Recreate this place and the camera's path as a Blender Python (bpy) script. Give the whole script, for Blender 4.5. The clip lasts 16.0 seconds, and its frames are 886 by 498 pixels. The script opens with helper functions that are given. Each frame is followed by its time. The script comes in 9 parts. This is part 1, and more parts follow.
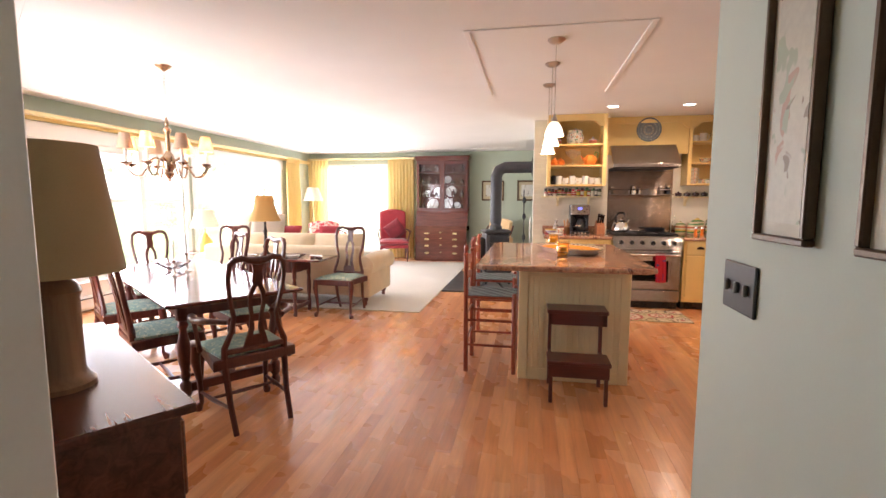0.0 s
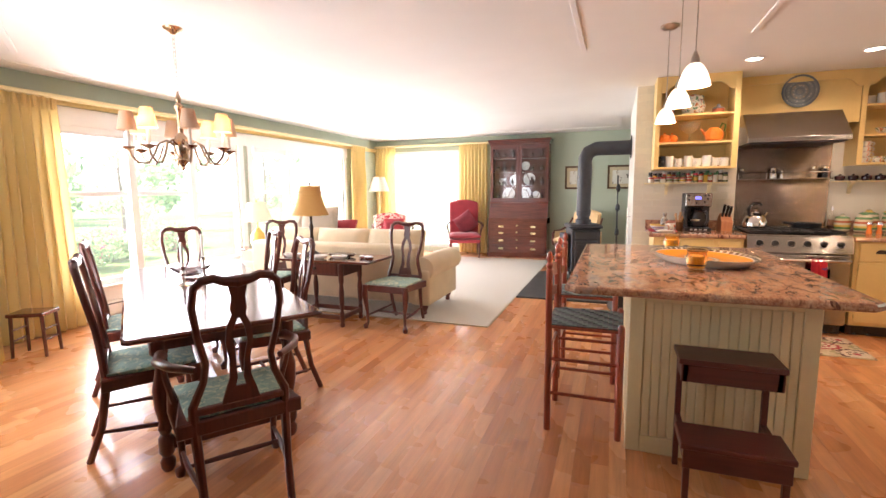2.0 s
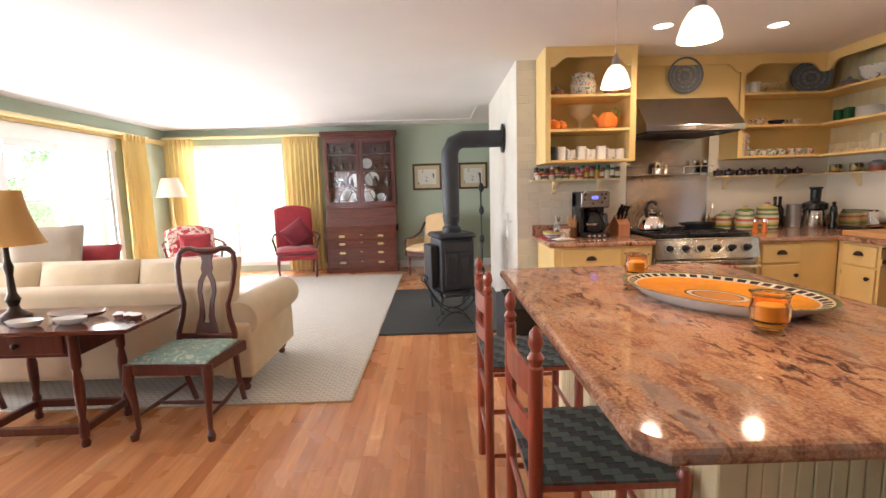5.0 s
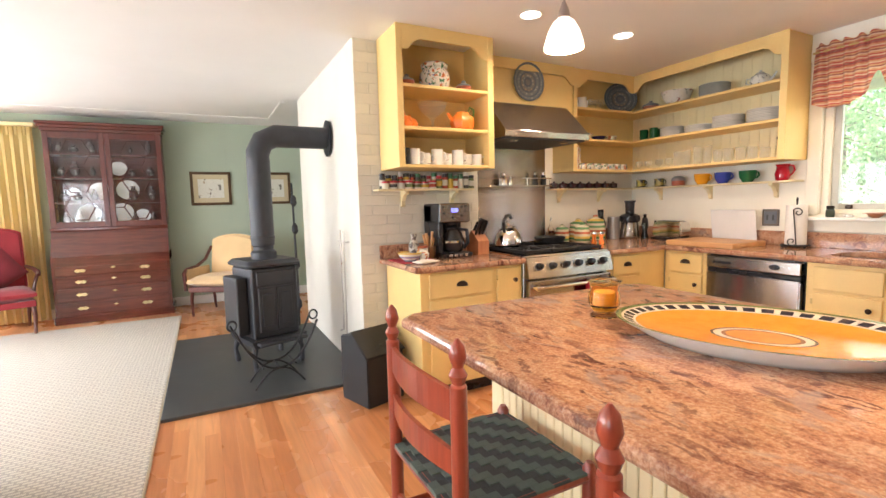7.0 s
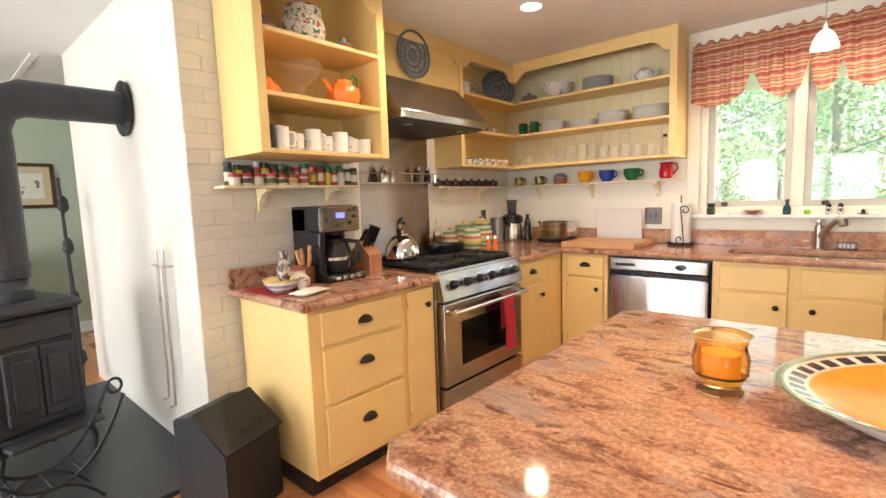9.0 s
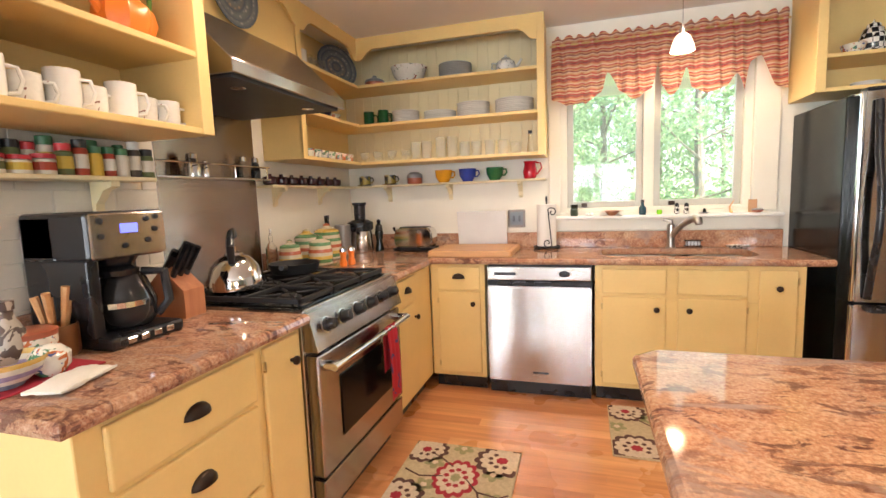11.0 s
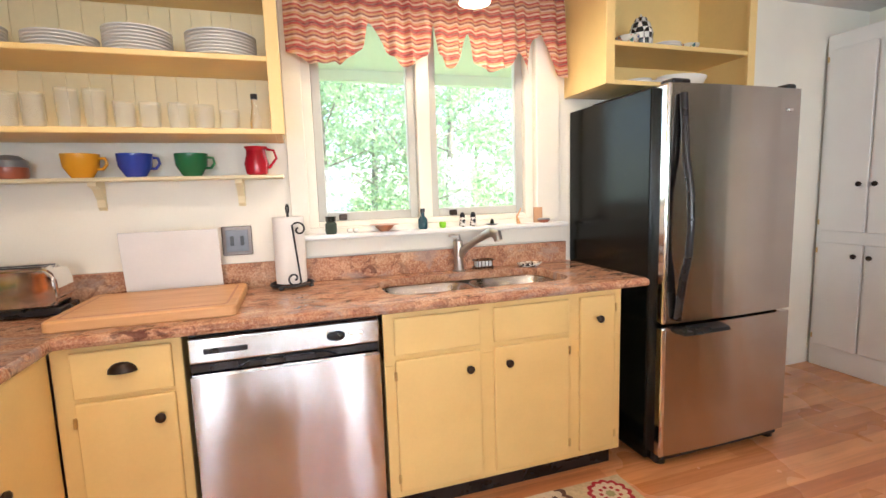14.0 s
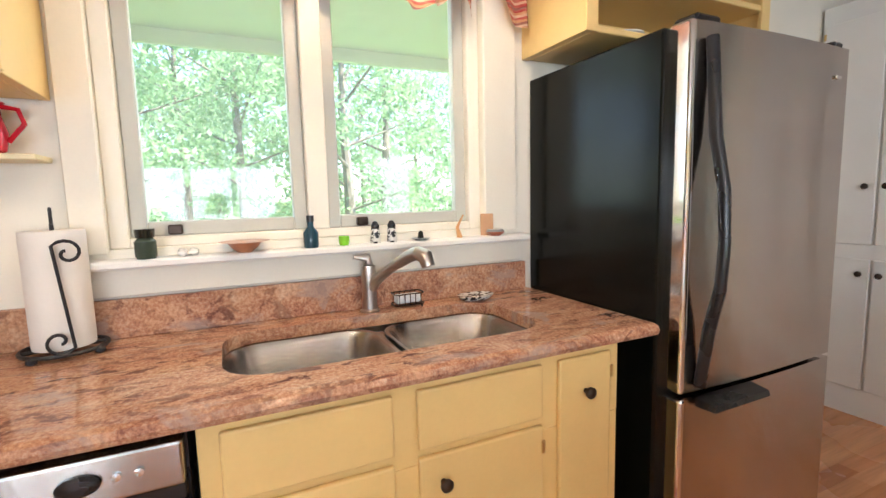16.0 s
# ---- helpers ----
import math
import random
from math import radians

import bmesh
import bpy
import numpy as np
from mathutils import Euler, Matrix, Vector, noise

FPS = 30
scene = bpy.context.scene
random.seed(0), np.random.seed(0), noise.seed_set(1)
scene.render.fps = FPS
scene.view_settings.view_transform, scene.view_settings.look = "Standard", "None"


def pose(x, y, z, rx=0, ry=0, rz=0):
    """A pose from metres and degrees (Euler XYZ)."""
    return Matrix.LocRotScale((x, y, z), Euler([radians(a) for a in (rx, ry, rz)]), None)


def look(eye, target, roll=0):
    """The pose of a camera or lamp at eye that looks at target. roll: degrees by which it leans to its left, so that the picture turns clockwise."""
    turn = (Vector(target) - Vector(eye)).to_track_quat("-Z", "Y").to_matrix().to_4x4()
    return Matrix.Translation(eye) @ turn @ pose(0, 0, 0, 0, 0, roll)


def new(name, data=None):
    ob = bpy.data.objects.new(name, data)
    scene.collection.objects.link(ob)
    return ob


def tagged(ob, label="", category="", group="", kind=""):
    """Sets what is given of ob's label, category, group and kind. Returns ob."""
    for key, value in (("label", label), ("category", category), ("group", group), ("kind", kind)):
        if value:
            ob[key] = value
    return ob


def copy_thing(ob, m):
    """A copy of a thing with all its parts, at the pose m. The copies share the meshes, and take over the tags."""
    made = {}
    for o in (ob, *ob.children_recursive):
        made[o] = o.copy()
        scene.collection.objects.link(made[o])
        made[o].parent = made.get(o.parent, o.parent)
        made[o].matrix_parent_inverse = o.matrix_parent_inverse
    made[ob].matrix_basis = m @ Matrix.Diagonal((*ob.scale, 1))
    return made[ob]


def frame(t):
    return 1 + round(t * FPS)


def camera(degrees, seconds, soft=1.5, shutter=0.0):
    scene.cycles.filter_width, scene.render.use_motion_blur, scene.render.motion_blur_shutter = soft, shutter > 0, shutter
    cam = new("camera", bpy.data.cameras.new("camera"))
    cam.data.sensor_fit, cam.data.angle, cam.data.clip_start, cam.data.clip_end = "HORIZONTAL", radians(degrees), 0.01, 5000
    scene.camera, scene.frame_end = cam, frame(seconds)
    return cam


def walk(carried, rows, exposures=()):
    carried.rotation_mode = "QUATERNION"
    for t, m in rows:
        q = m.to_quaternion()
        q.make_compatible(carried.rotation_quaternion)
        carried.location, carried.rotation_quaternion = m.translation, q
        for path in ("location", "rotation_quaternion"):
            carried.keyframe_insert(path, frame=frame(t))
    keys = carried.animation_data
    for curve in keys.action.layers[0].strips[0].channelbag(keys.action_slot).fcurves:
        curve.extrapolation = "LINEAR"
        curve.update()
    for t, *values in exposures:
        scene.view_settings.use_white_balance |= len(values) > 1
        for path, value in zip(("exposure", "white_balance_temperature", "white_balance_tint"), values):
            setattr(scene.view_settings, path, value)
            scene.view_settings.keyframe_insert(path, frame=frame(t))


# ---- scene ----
cam = camera(87.3, 16.0)
EXPO = [(0.0, 2.36, 6500, 23), (2.5, 2.2, 6500, 21), (3.5, 1.98, 6400, 21), (4.5, 1.9, 6300, 19), (7.0, 2.4, 6300, 15), (10.5, 2.34, 6200, 14), (13.0, 2.5, 6000, 15), (15.0, 2.32, 5700, 12), (16.0, 2.2, 5700, 12)]
PATH = [
    (0, (0.193, 0.282, 1.363), (-0.176, 2.237, 1.157), 0.1),
    (0.5, (0.195, 0.522, 1.358), (-0.272, 2.455, 1.143), -0.0),
    (1, (0.156, 0.792, 1.358), (-0.405, 2.698, 1.128), -0.1),
    (1.5, (0.106, 1.06, 1.357), (-0.538, 2.939, 1.118), -0.4),
    (2, (0.021, 1.312, 1.362), (-0.665, 3.174, 1.113), -0.5),
    (2.5, (-0.078, 1.59, 1.356), (-0.774, 3.448, 1.103), -0.7),
    (3, (-0.192, 1.886, 1.334), (-0.847, 3.759, 1.081), -0.6),
    (3.5, (-0.275, 2.108, 1.343), (-0.83, 4.013, 1.09), -0.9),
    (4, (-0.342, 2.31, 1.361), (-0.745, 4.253, 1.111), -0.8),
    (4.5, (-0.423, 2.553, 1.373), (-0.629, 4.527, 1.12), -1.2),
    (4.7, (-0.465, 2.65, 1.371), (-0.582, 4.631, 1.118), -1.4),
    (6.8, (-0.814, 3.688, 1.31), (0.023, 5.493, 1.114), -1.2),
    (7, (-0.79, 3.815, 1.315), (0.115, 5.588, 1.12), -1.4),
    (7.5, (-0.763, 4.091, 1.329), (0.308, 5.768, 1.127), -1.7),
    (8, (-0.743, 4.375, 1.336), (0.497, 5.93, 1.13), -1.7),
    (8.2, (-0.74, 4.464, 1.334), (0.56, 5.969, 1.128), -1.8),
    (10.3, (-0.392, 5.236, 1.335), (1.373, 6.148, 1.099), -1.9),
    (10.5, (-0.35, 5.307, 1.335), (1.456, 6.132, 1.1), -2.0),
    (11, (-0.227, 5.498, 1.322), (1.674, 6.076, 1.098), -2.1),
    (11.5, (-0.06, 5.62, 1.314), (1.896, 5.975, 1.094), -2.2),
    (12, (0.111, 5.707, 1.323), (2.093, 5.85, 1.099), -1.9),
    (12.5, (0.318, 5.812, 1.322), (2.302, 5.705, 1.098), -1.6),
    (13, (0.531, 5.815, 1.33), (2.496, 5.52, 1.099), -1.7),
    (13.5, (0.773, 5.785, 1.325), (2.705, 5.323, 1.093), -1.8),
    (14, (1.001, 5.729, 1.325), (2.893, 5.126, 1.086), -1.8),
    (14.5, (1.216, 5.642, 1.32), (3.07, 4.931, 1.076), -1.8),
    (15, (1.414, 5.523, 1.312), (3.249, 4.763, 1.072), -1.8),
    (15.5, (1.606, 5.426, 1.307), (3.419, 4.616, 1.07), -1.6),
    (16, (1.748, 5.346, 1.301), (3.551, 4.51, 1.076), -1.4),
]
walk(cam, [(t, look(eye, target, roll)) for t, eye, target, roll in PATH], exposures=EXPO)

# ---- world, sun and lamps ----
world = bpy.data.worlds.new("sky")
scene.world = world
world.use_nodes = True
wn = world.node_tree
sky = wn.nodes.new("ShaderNodeTexSky")
sky.sky_type, sky.sun_disc, sky.sun_elevation, sky.sun_rotation = "NISHITA", False, radians(58), radians(157)
wn.links.new(sky.outputs[0], wn.nodes["Background"].inputs[0])
wn.nodes["Background"].inputs[1].default_value = 0.15


def lamp(name, kind, m, energy, colour=(1, 1, 1), **more):
    data = bpy.data.lights.new(name, kind)
    data.energy, data.color = energy, colour
    for key, value in more.items():
        if key == "angle":
            data.angle = value
        elif key == "size":
            data.shape, data.size, data.size_y = "RECTANGLE", value[0], value[1]
        elif key == "radius":
            data.shadow_soft_size = value
        elif key == "spot":
            data.spot_size, data.spot_blend = value, 0.6
    ob = new(name, data)
    ob.matrix_world = m
    return ob


lamp("sun", "SUN", look((-5.5, -6.5, 10.5), (0, 0, 0)), 5.0, (1, 0.95, 0.86), angle=radians(0.6))
WX, FY, SY, SR, KX, CZ = -5.2, 11.1, 7.12, 7.39, 3.35, 2.5    # window wall, far wall, chimney face, range wall, sink wall, ceiling
# daylight in the openings
for y0, y1 in ((4.35, 6.8), (7.05, 9.65)):
    lamp("window_light", "AREA", look((WX - 0.25, (y0 + y1) / 2, 1.25), (0, (y0 + y1) / 2, 1.0)), 44, (0.93, 0.97, 1), size=(y1 - y0, 1.7))
lamp("window_light", "AREA", look((-4.1, FY + 0.25, 1.25), (-4.1, 0, 1.0)), 30, (0.95, 0.98, 1), size=(1.7, 2.1))
lamp("window_light", "AREA", look((KX + 0.35, 5.05, 1.75), (0, 5.05, 1.2)), 1.5, (0.95, 1, 0.95), size=(1.2, 1.1))
lamp("window_light", "AREA", look((-3.35, 2.0, 1.3), (-2.0, 4.2, 1.0)), 22, (0.95, 0.98, 1), size=(1.6, 1.8))


# ---- materials ----
def nodes(name):
    m = bpy.data.materials.new(name)
    m.use_nodes = True
    t = m.node_tree
    return m, t, t.nodes["Principled BSDF"], t.links


def coords(t, scale=(1, 1, 1), kind="Object"):
    c, mp = t.nodes.new("ShaderNodeTexCoord"), t.nodes.new("ShaderNodeMapping")
    mp.inputs["Scale"].default_value = scale
    t.links.new(c.outputs[kind], mp.inputs[0])
    return mp.outputs[0]


def noise_tex(t, vec, scale, detail=4, rough=0.55, distort=0.0):
    n = t.nodes.new("ShaderNodeTexNoise")
    n.inputs["Scale"].default_value, n.inputs["Detail"].default_value = scale, detail
    n.inputs["Roughness"].default_value, n.inputs["Distortion"].default_value = rough, distort
    if vec is not None:
        t.links.new(vec, n.inputs["Vector"])
    return n.outputs[0]


def ramp(t, fac, stops):
    r = t.nodes.new("ShaderNodeValToRGB")
    while len(r.color_ramp.elements) < len(stops):
        r.color_ramp.elements.new(0.5)
    for e, (p, c) in zip(r.color_ramp.elements, stops):
        e.position, e.color = p, (*c, 1)
    t.links.new(fac, r.inputs[0])
    return r.outputs[0]


def mix(t, fac, a, b, mode="MIX"):
    n = t.nodes.new("ShaderNodeMix")
    n.data_type, n.blend_type = "RGBA", mode
    for sock, v in ((n.inputs[0], fac), (n.inputs[6], a), (n.inputs[7], b)):
        if isinstance(v, bpy.types.NodeSocket):
            t.links.new(v, sock)
        elif isinstance(v, (int, float)):
            sock.default_value = v
        else:
            sock.default_value = (*v, 1)
    return n.outputs[2]


def bump(t, bsdf, height, strength, dist=0.002):
    b = t.nodes.new("ShaderNodeBump")
    b.inputs["Strength"].default_value, b.inputs["Distance"].default_value = strength, dist
    t.links.new(height, b.inputs["Height"])
    t.links.new(b.outputs[0], bsdf.inputs["Normal"])


def surface(name, col, rough=0.5, metal=0.0, vary=0.12, scale=6.0, grain=90.0, relief=0.15, stretch=(1, 1, 1), rand=0.0, sheen=0.0, coat=0.0):
    """A plain surface with cloudy variation, fine grain and relief."""
    m, t, b, l = nodes(name)
    v = coords(t, stretch)
    big, fine = noise_tex(t, v, scale, 3), noise_tex(t, v, grain, 3)
    lo, hi = [c * (1 - vary) for c in col], [min(1, c * (1 + vary)) for c in col]
    c = ramp(t, big, [(0.3, lo), (0.7, hi)])
    c = mix(t, 0.25, c, ramp(t, fine, [(0.3, lo), (0.7, hi)]))
    if rand:
        o = t.nodes.new("ShaderNodeObjectInfo")
        c = mix(t, 1.0, c, ramp(t, o.outputs["Random"], [(0, (1 - rand,) * 3), (1, (1 + rand * 0.5,) * 3)]), "MULTIPLY")
    l.new(c, b.inputs["Base Color"])
    r = t.nodes.new("ShaderNodeMapRange")
    r.inputs[3].default_value, r.inputs[4].default_value = max(0.02, rough - 0.08), min(1, rough + 0.08)
    l.new(big, r.inputs[0])
    l.new(r.outputs[0], b.inputs["Roughness"])
    b.inputs["Metallic"].default_value = metal
    b.inputs["Sheen Weight"].default_value = sheen
    b.inputs["Coat Weight"].default_value = coat
    b.inputs["Coat Roughness"].default_value = 0.12
    if relief:
        bump(t, b, fine, relief)
    return m


def wood(name, dark, light, rough=0.3, axis=2, rand=0.0, scale=1.0, coat=0.3):
    m, t, b, l = nodes(name)
    st = [14 * scale, 14 * scale, 14 * scale]
    st[axis] = 1.1 * scale
    v = coords(t, st)
    g, big = noise_tex(t, v, 2.2, 6, 0.6, 0.8), noise_tex(t, coords(t), 2.0, 2)
    c = ramp(t, g, [(0.28, dark), (0.5, [(a + d) / 2 for a, d in zip(light, dark)]), (0.72, light)])
    c = mix(t, 0.25, c, ramp(t, big, [(0.3, dark), (0.7, light)]))
    if rand:
        o = t.nodes.new("ShaderNodeObjectInfo")
        c = mix(t, 1.0, c, ramp(t, o.outputs["Random"], [(0, (1 - rand, 1 - rand * 1.25, 1 - rand * 1.5)), (0.5, (1, 1, 1)), (1, (1 + rand * 0.4, 1 + rand * 0.35, 1 + rand * 0.2))]), "MULTIPLY")
    l.new(c, b.inputs["Base Color"])
    b.inputs["Roughness"].default_value = rough
    b.inputs["Coat Weight"].default_value, b.inputs["Coat Roughness"].default_value = coat, 0.15
    bump(t, b, g, 0.08, 0.001)
    return m


def floor_wood(name, island=False):
    m, t, b, l = nodes(name)
    v = coords(t, (16, 1.0, 16))
    if island:
        g0 = t.nodes.new("ShaderNodeNewGeometry")
        pick = g0.outputs["Random Per Island"]
    else:
        pick = t.nodes.new("ShaderNodeObjectInfo").outputs["Random"]
    g = noise_tex(t, v, 2.0, 6, 0.6, 0.6)
    base = ramp(t, pick, [(0, (0.52, 0.205, 0.080)), (0.3, (0.62, 0.272, 0.112)), (0.75, (0.70, 0.332, 0.145)), (1, (0.76, 0.40, 0.19))])
    c = mix(t, 1.0, base, ramp(t, g, [(0.3, (0.80, 0.76, 0.70)), (0.7, (1.1, 1.08, 1.04))]), "MULTIPLY")
    l.new(c, b.inputs["Base Color"])
    r = t.nodes.new("ShaderNodeMapRange")
    r.inputs[3].default_value, r.inputs[4].default_value = 0.2, 0.36
    l.new(noise_tex(t, coords(t), 1.7, 3), r.inputs[0])
    l.new(r.outputs[0], b.inputs["Roughness"])
    b.inputs["Coat Weight"].default_value, b.inputs["Coat Roughness"].default_value = 0.35, 0.16
    bump(t, b, g, 0.06, 0.001)
    return m


def granite(name):
    m, t, b, l = nodes(name)
    v = coords(t)
    flow = coords(t, (1.7, 0.75, 1))
    c = ramp(t, noise_tex(t, flow, 9, 7, 0.7, 0.8), [(0.36, (0.23, 0.092, 0.062)), (0.45, (0.39, 0.188, 0.110)), (0.55, (0.52, 0.300, 0.178)), (0.66, (0.59, 0.43, 0.30))])
    c = mix(t, 0.46, c, ramp(t, noise_tex(t, v, 105, 4, 0.7), [(0.36, (0.16, 0.07, 0.055)), (0.5, (0.48, 0.24, 0.14)), (0.66, (0.68, 0.50, 0.36))]))
    # dark garnet blotches and a few grey quartz streaks
    blot = ramp(t, noise_tex(t, flow, 17, 5, 0.62, 0.7), [(0.41, (1, 1, 1)), (0.47, (0, 0, 0))])
    zone = ramp(t, noise_tex(t, flow, 2.6, 3, 0.6, 0.5), [(0.38, (0.25, 0.25, 0.25)), (0.62, (0.95, 0.95, 0.95))])
    c = mix(t, mix(t, 1.0, blot, zone, "MULTIPLY"), c, (0.105, 0.040, 0.034))
    grey = ramp(t, noise_tex(t, coords(t, (1.2, 0.6, 1)), 6, 6, 0.65, 1.0), [(0.55, (0, 0, 0)), (0.63, (0.7, 0.7, 0.7))])
    c = mix(t, grey, c, (0.36, 0.27, 0.235))
    l.new(c, b.inputs["Base Color"])
    b.inputs["Roughness"].default_value = 0.07
    b.inputs["Specular IOR Level"].default_value = 0.36
    return m


def glassy(name, col=(1, 1, 1), rough=0.0, ior=1.45):
    m, t, b, l = nodes(name)
    b.inputs["Base Color"].default_value = (*col, 1)
    b.inputs["Roughness"].default_value, b.inputs["IOR"].default_value = rough, ior
    b.inputs["Transmission Weight"].default_value = 1.0
    return m


def thin_glass(name, body):
    """Thin household glass: mostly clear, with a pale cloudy share and a sheen."""
    m, t, b, l = nodes(name)
    b.inputs["Base Color"].default_value, b.inputs["Roughness"].default_value = (0.86, 0.86, 0.82, 1), 0.08
    tr, mx = t.nodes.new("ShaderNodeBsdfTransparent"), t.nodes.new("ShaderNodeMixShader")
    tr.inputs[0].default_value = (0.97, 0.97, 0.95, 1)
    mx.inputs[0].default_value = body
    l.new(tr.outputs[0], mx.inputs[1])
    l.new(b.outputs[0], mx.inputs[2])
    l.new(mx.outputs[0], t.nodes["Material Output"].inputs[0])
    return m


def pane_mat(name, glare_veil=0.0):
    m, t, b, l = nodes(name)
    gl, tr, mx = t.nodes.new("ShaderNodeBsdfGlossy"), t.nodes.new("ShaderNodeBsdfTransparent"), t.nodes.new("ShaderNodeMixShader")
    lw = t.nodes.new("ShaderNodeLayerWeight")
    fr = t.nodes.new("ShaderNodeMapRange")
    l.new(lw.outputs["Facing"], fr.inputs[0])
    fr.inputs[1].default_value, fr.inputs[3].default_value, fr.inputs[4].default_value = 0.55, 0.03, 0.30
    gl.inputs["Roughness"].default_value = 0.02
    l.new(fr.outputs[0], mx.inputs[0])
    l.new(tr.outputs[0], mx.inputs[1])
    l.new(gl.outputs[0], mx.inputs[2])
    last = mx.outputs[0]
    if glare_veil:
        # a translucent share puts the washed-out glare of overexposed daylight into the pane
        tl, hz = t.nodes.new("ShaderNodeBsdfTranslucent"), t.nodes.new("ShaderNodeMixShader")
        tl.inputs[0].default_value, hz.inputs[0].default_value = (0.9, 0.92, 0.92, 1), glare_veil
        l.new(last, hz.inputs[1])
        l.new(tl.outputs[0], hz.inputs[2])
        last = hz.outputs[0]
    l.new(last, t.nodes["Material Output"].inputs[0])
    return m


def glow(name, col, power):
    m, t, b, l = nodes(name)
    b.inputs["Base Color"].default_value = (*col, 1)
    b.inputs["Emission Color"].default_value = (*col, 1)
    b.inputs["Emission Strength"].default_value = power
    return m


def brushed(name, col=(0.56, 0.55, 0.54), rough=0.16, smear=0.5):
    """Steel with fine level scratches, which draw reflections out up and down."""
    m, t, b, l = nodes(name)
    wn_ = t.nodes.new("ShaderNodeTexWhiteNoise")
    l.new(coords(t, (40, 40, 4000)), wn_.inputs["Vector"])
    g = wn_.outputs["Value"]
    big = noise_tex(t, coords(t, (1, 1, 3)), 2.0, 2)
    l.new(ramp(t, big, [(0.3, [c * 0.95 for c in col]), (0.7, [c * 1.04 for c in col])]), b.inputs["Base Color"])
    b.inputs["Metallic"].default_value = 1.0
    b.inputs["Roughness"].default_value = rough
    sub, mul = t.nodes.new("ShaderNodeMath"), t.nodes.new("ShaderNodeMath")
    sub.operation, mul.operation = "SUBTRACT", "MULTIPLY"
    sub.inputs[1].default_value, mul.inputs[1].default_value = 0.5, smear
    cmb, geo, add, nrm = t.nodes.new("ShaderNodeCombineXYZ"), t.nodes.new("ShaderNodeNewGeometry"), t.nodes.new("ShaderNodeVectorMath"), t.nodes.new("ShaderNodeVectorMath")
    add.operation, nrm.operation = "ADD", "NORMALIZE"
    l.new(g, sub.inputs[0])
    l.new(sub.outputs[0], mul.inputs[0])
    l.new(mul.outputs[0], cmb.inputs[2])
    l.new(geo.outputs["Normal"], add.inputs[0])
    l.new(cmb.outputs[0], add.inputs[1])
    l.new(add.outputs[0], nrm.inputs[0])
    l.new(nrm.outputs[0], b.inputs["Normal"])
    return m


def cloth(name, col, vary=0.15, weave=420, translucent=0.0, stretch=(1, 1, 1)):
    m, t, b, l = nodes(name)
    v = coords(t, stretch)
    w, big = noise_tex(t, v, weave, 2), noise_tex(t, v, 5, 4)
    lo, hi = [c * (1 - vary) for c in col], [min(1, c * (1 + vary)) for c in col]
    c = mix(t, 0.4, ramp(t, big, [(0.3, lo), (0.7, hi)]), ramp(t, w, [(0.3, lo), (0.7, hi)]))
    l.new(c, b.inputs["Base Color"])
    b.inputs["Roughness"].default_value = 0.9
    b.inputs["Sheen Weight"].default_value = 0.25
    bump(t, b, w, 0.2, 0.001)
    if translucent:
        tl, mx = t.nodes.new("ShaderNodeBsdfTranslucent"), t.nodes.new("ShaderNodeMixShader")
        l.new(c, tl.inputs[0])
        mx.inputs[0].default_value = translucent
        l.new(b.outputs[0], mx.inputs[1])
        l.new(tl.outputs[0], mx.inputs[2])
        l.new(mx.outputs[0], t.nodes["Material Output"].inputs[0])
    return m


def figured(name, base, blobs, scale=9.0, rough=0.9):
    """Cloth with a scattered pattern: blobs is a list of (threshold, colour, scale)."""
    m, t, b, l = nodes(name)
    v = coords(t)
    c = ramp(t, noise_tex(t, v, 60, 3), [(0.3, [x * 0.9 for x in base]), (0.7, base)])
    for k, (th, col, sc) in enumerate(blobs):
        mp = t.nodes.new("ShaderNodeMapping")
        mp.inputs["Location"].default_value = (k * 3.7, k * 1.9, k)
        l.new(v, mp.inputs[0])
        c = mix(t, ramp(t, noise_tex(t, mp.outputs[0], sc, 2, 0.5, 0.7), [(th, (0, 0, 0)), (min(1, th + 0.02), (1, 1, 1))]), c, col)
    l.new(c, b.inputs["Base Color"])
    b.inputs["Roughness"].default_value = rough
    return m


def banded(name, cols, period):
    """Glaze painted in level rings."""
    m, t, b, l = nodes(name)
    sep, mu, fr = t.nodes.new("ShaderNodeSeparateXYZ"), t.nodes.new("ShaderNodeMath"), t.nodes.new("ShaderNodeMath")
    mu.operation, fr.operation, mu.inputs[1].default_value = "MULTIPLY", "FRACT", 1 / period
    l.new(coords(t), sep.inputs[0])
    l.new(sep.outputs[2], mu.inputs[0])
    l.new(mu.outputs[0], fr.inputs[0])
    r = t.nodes.new("ShaderNodeValToRGB")
    r.color_ramp.interpolation = "CONSTANT"
    while len(r.color_ramp.elements) < len(cols):
        r.color_ramp.elements.new(0.5)
    for i, (e, c) in enumerate(zip(r.color_ramp.elements, cols)):
        e.position, e.color = i / len(cols), (*c, 1)
    l.new(fr.outputs[0], r.inputs[0])
    l.new(mix(t, 0.15, r.outputs[0], ramp(t, noise_tex(t, coords(t), 50, 3), [(0.35, (0.2, 0.12, 0.05)), (0.65, (0.8, 0.75, 0.6))])), b.inputs["Base Color"])
    b.inputs["Roughness"].default_value = 0.18
    return m


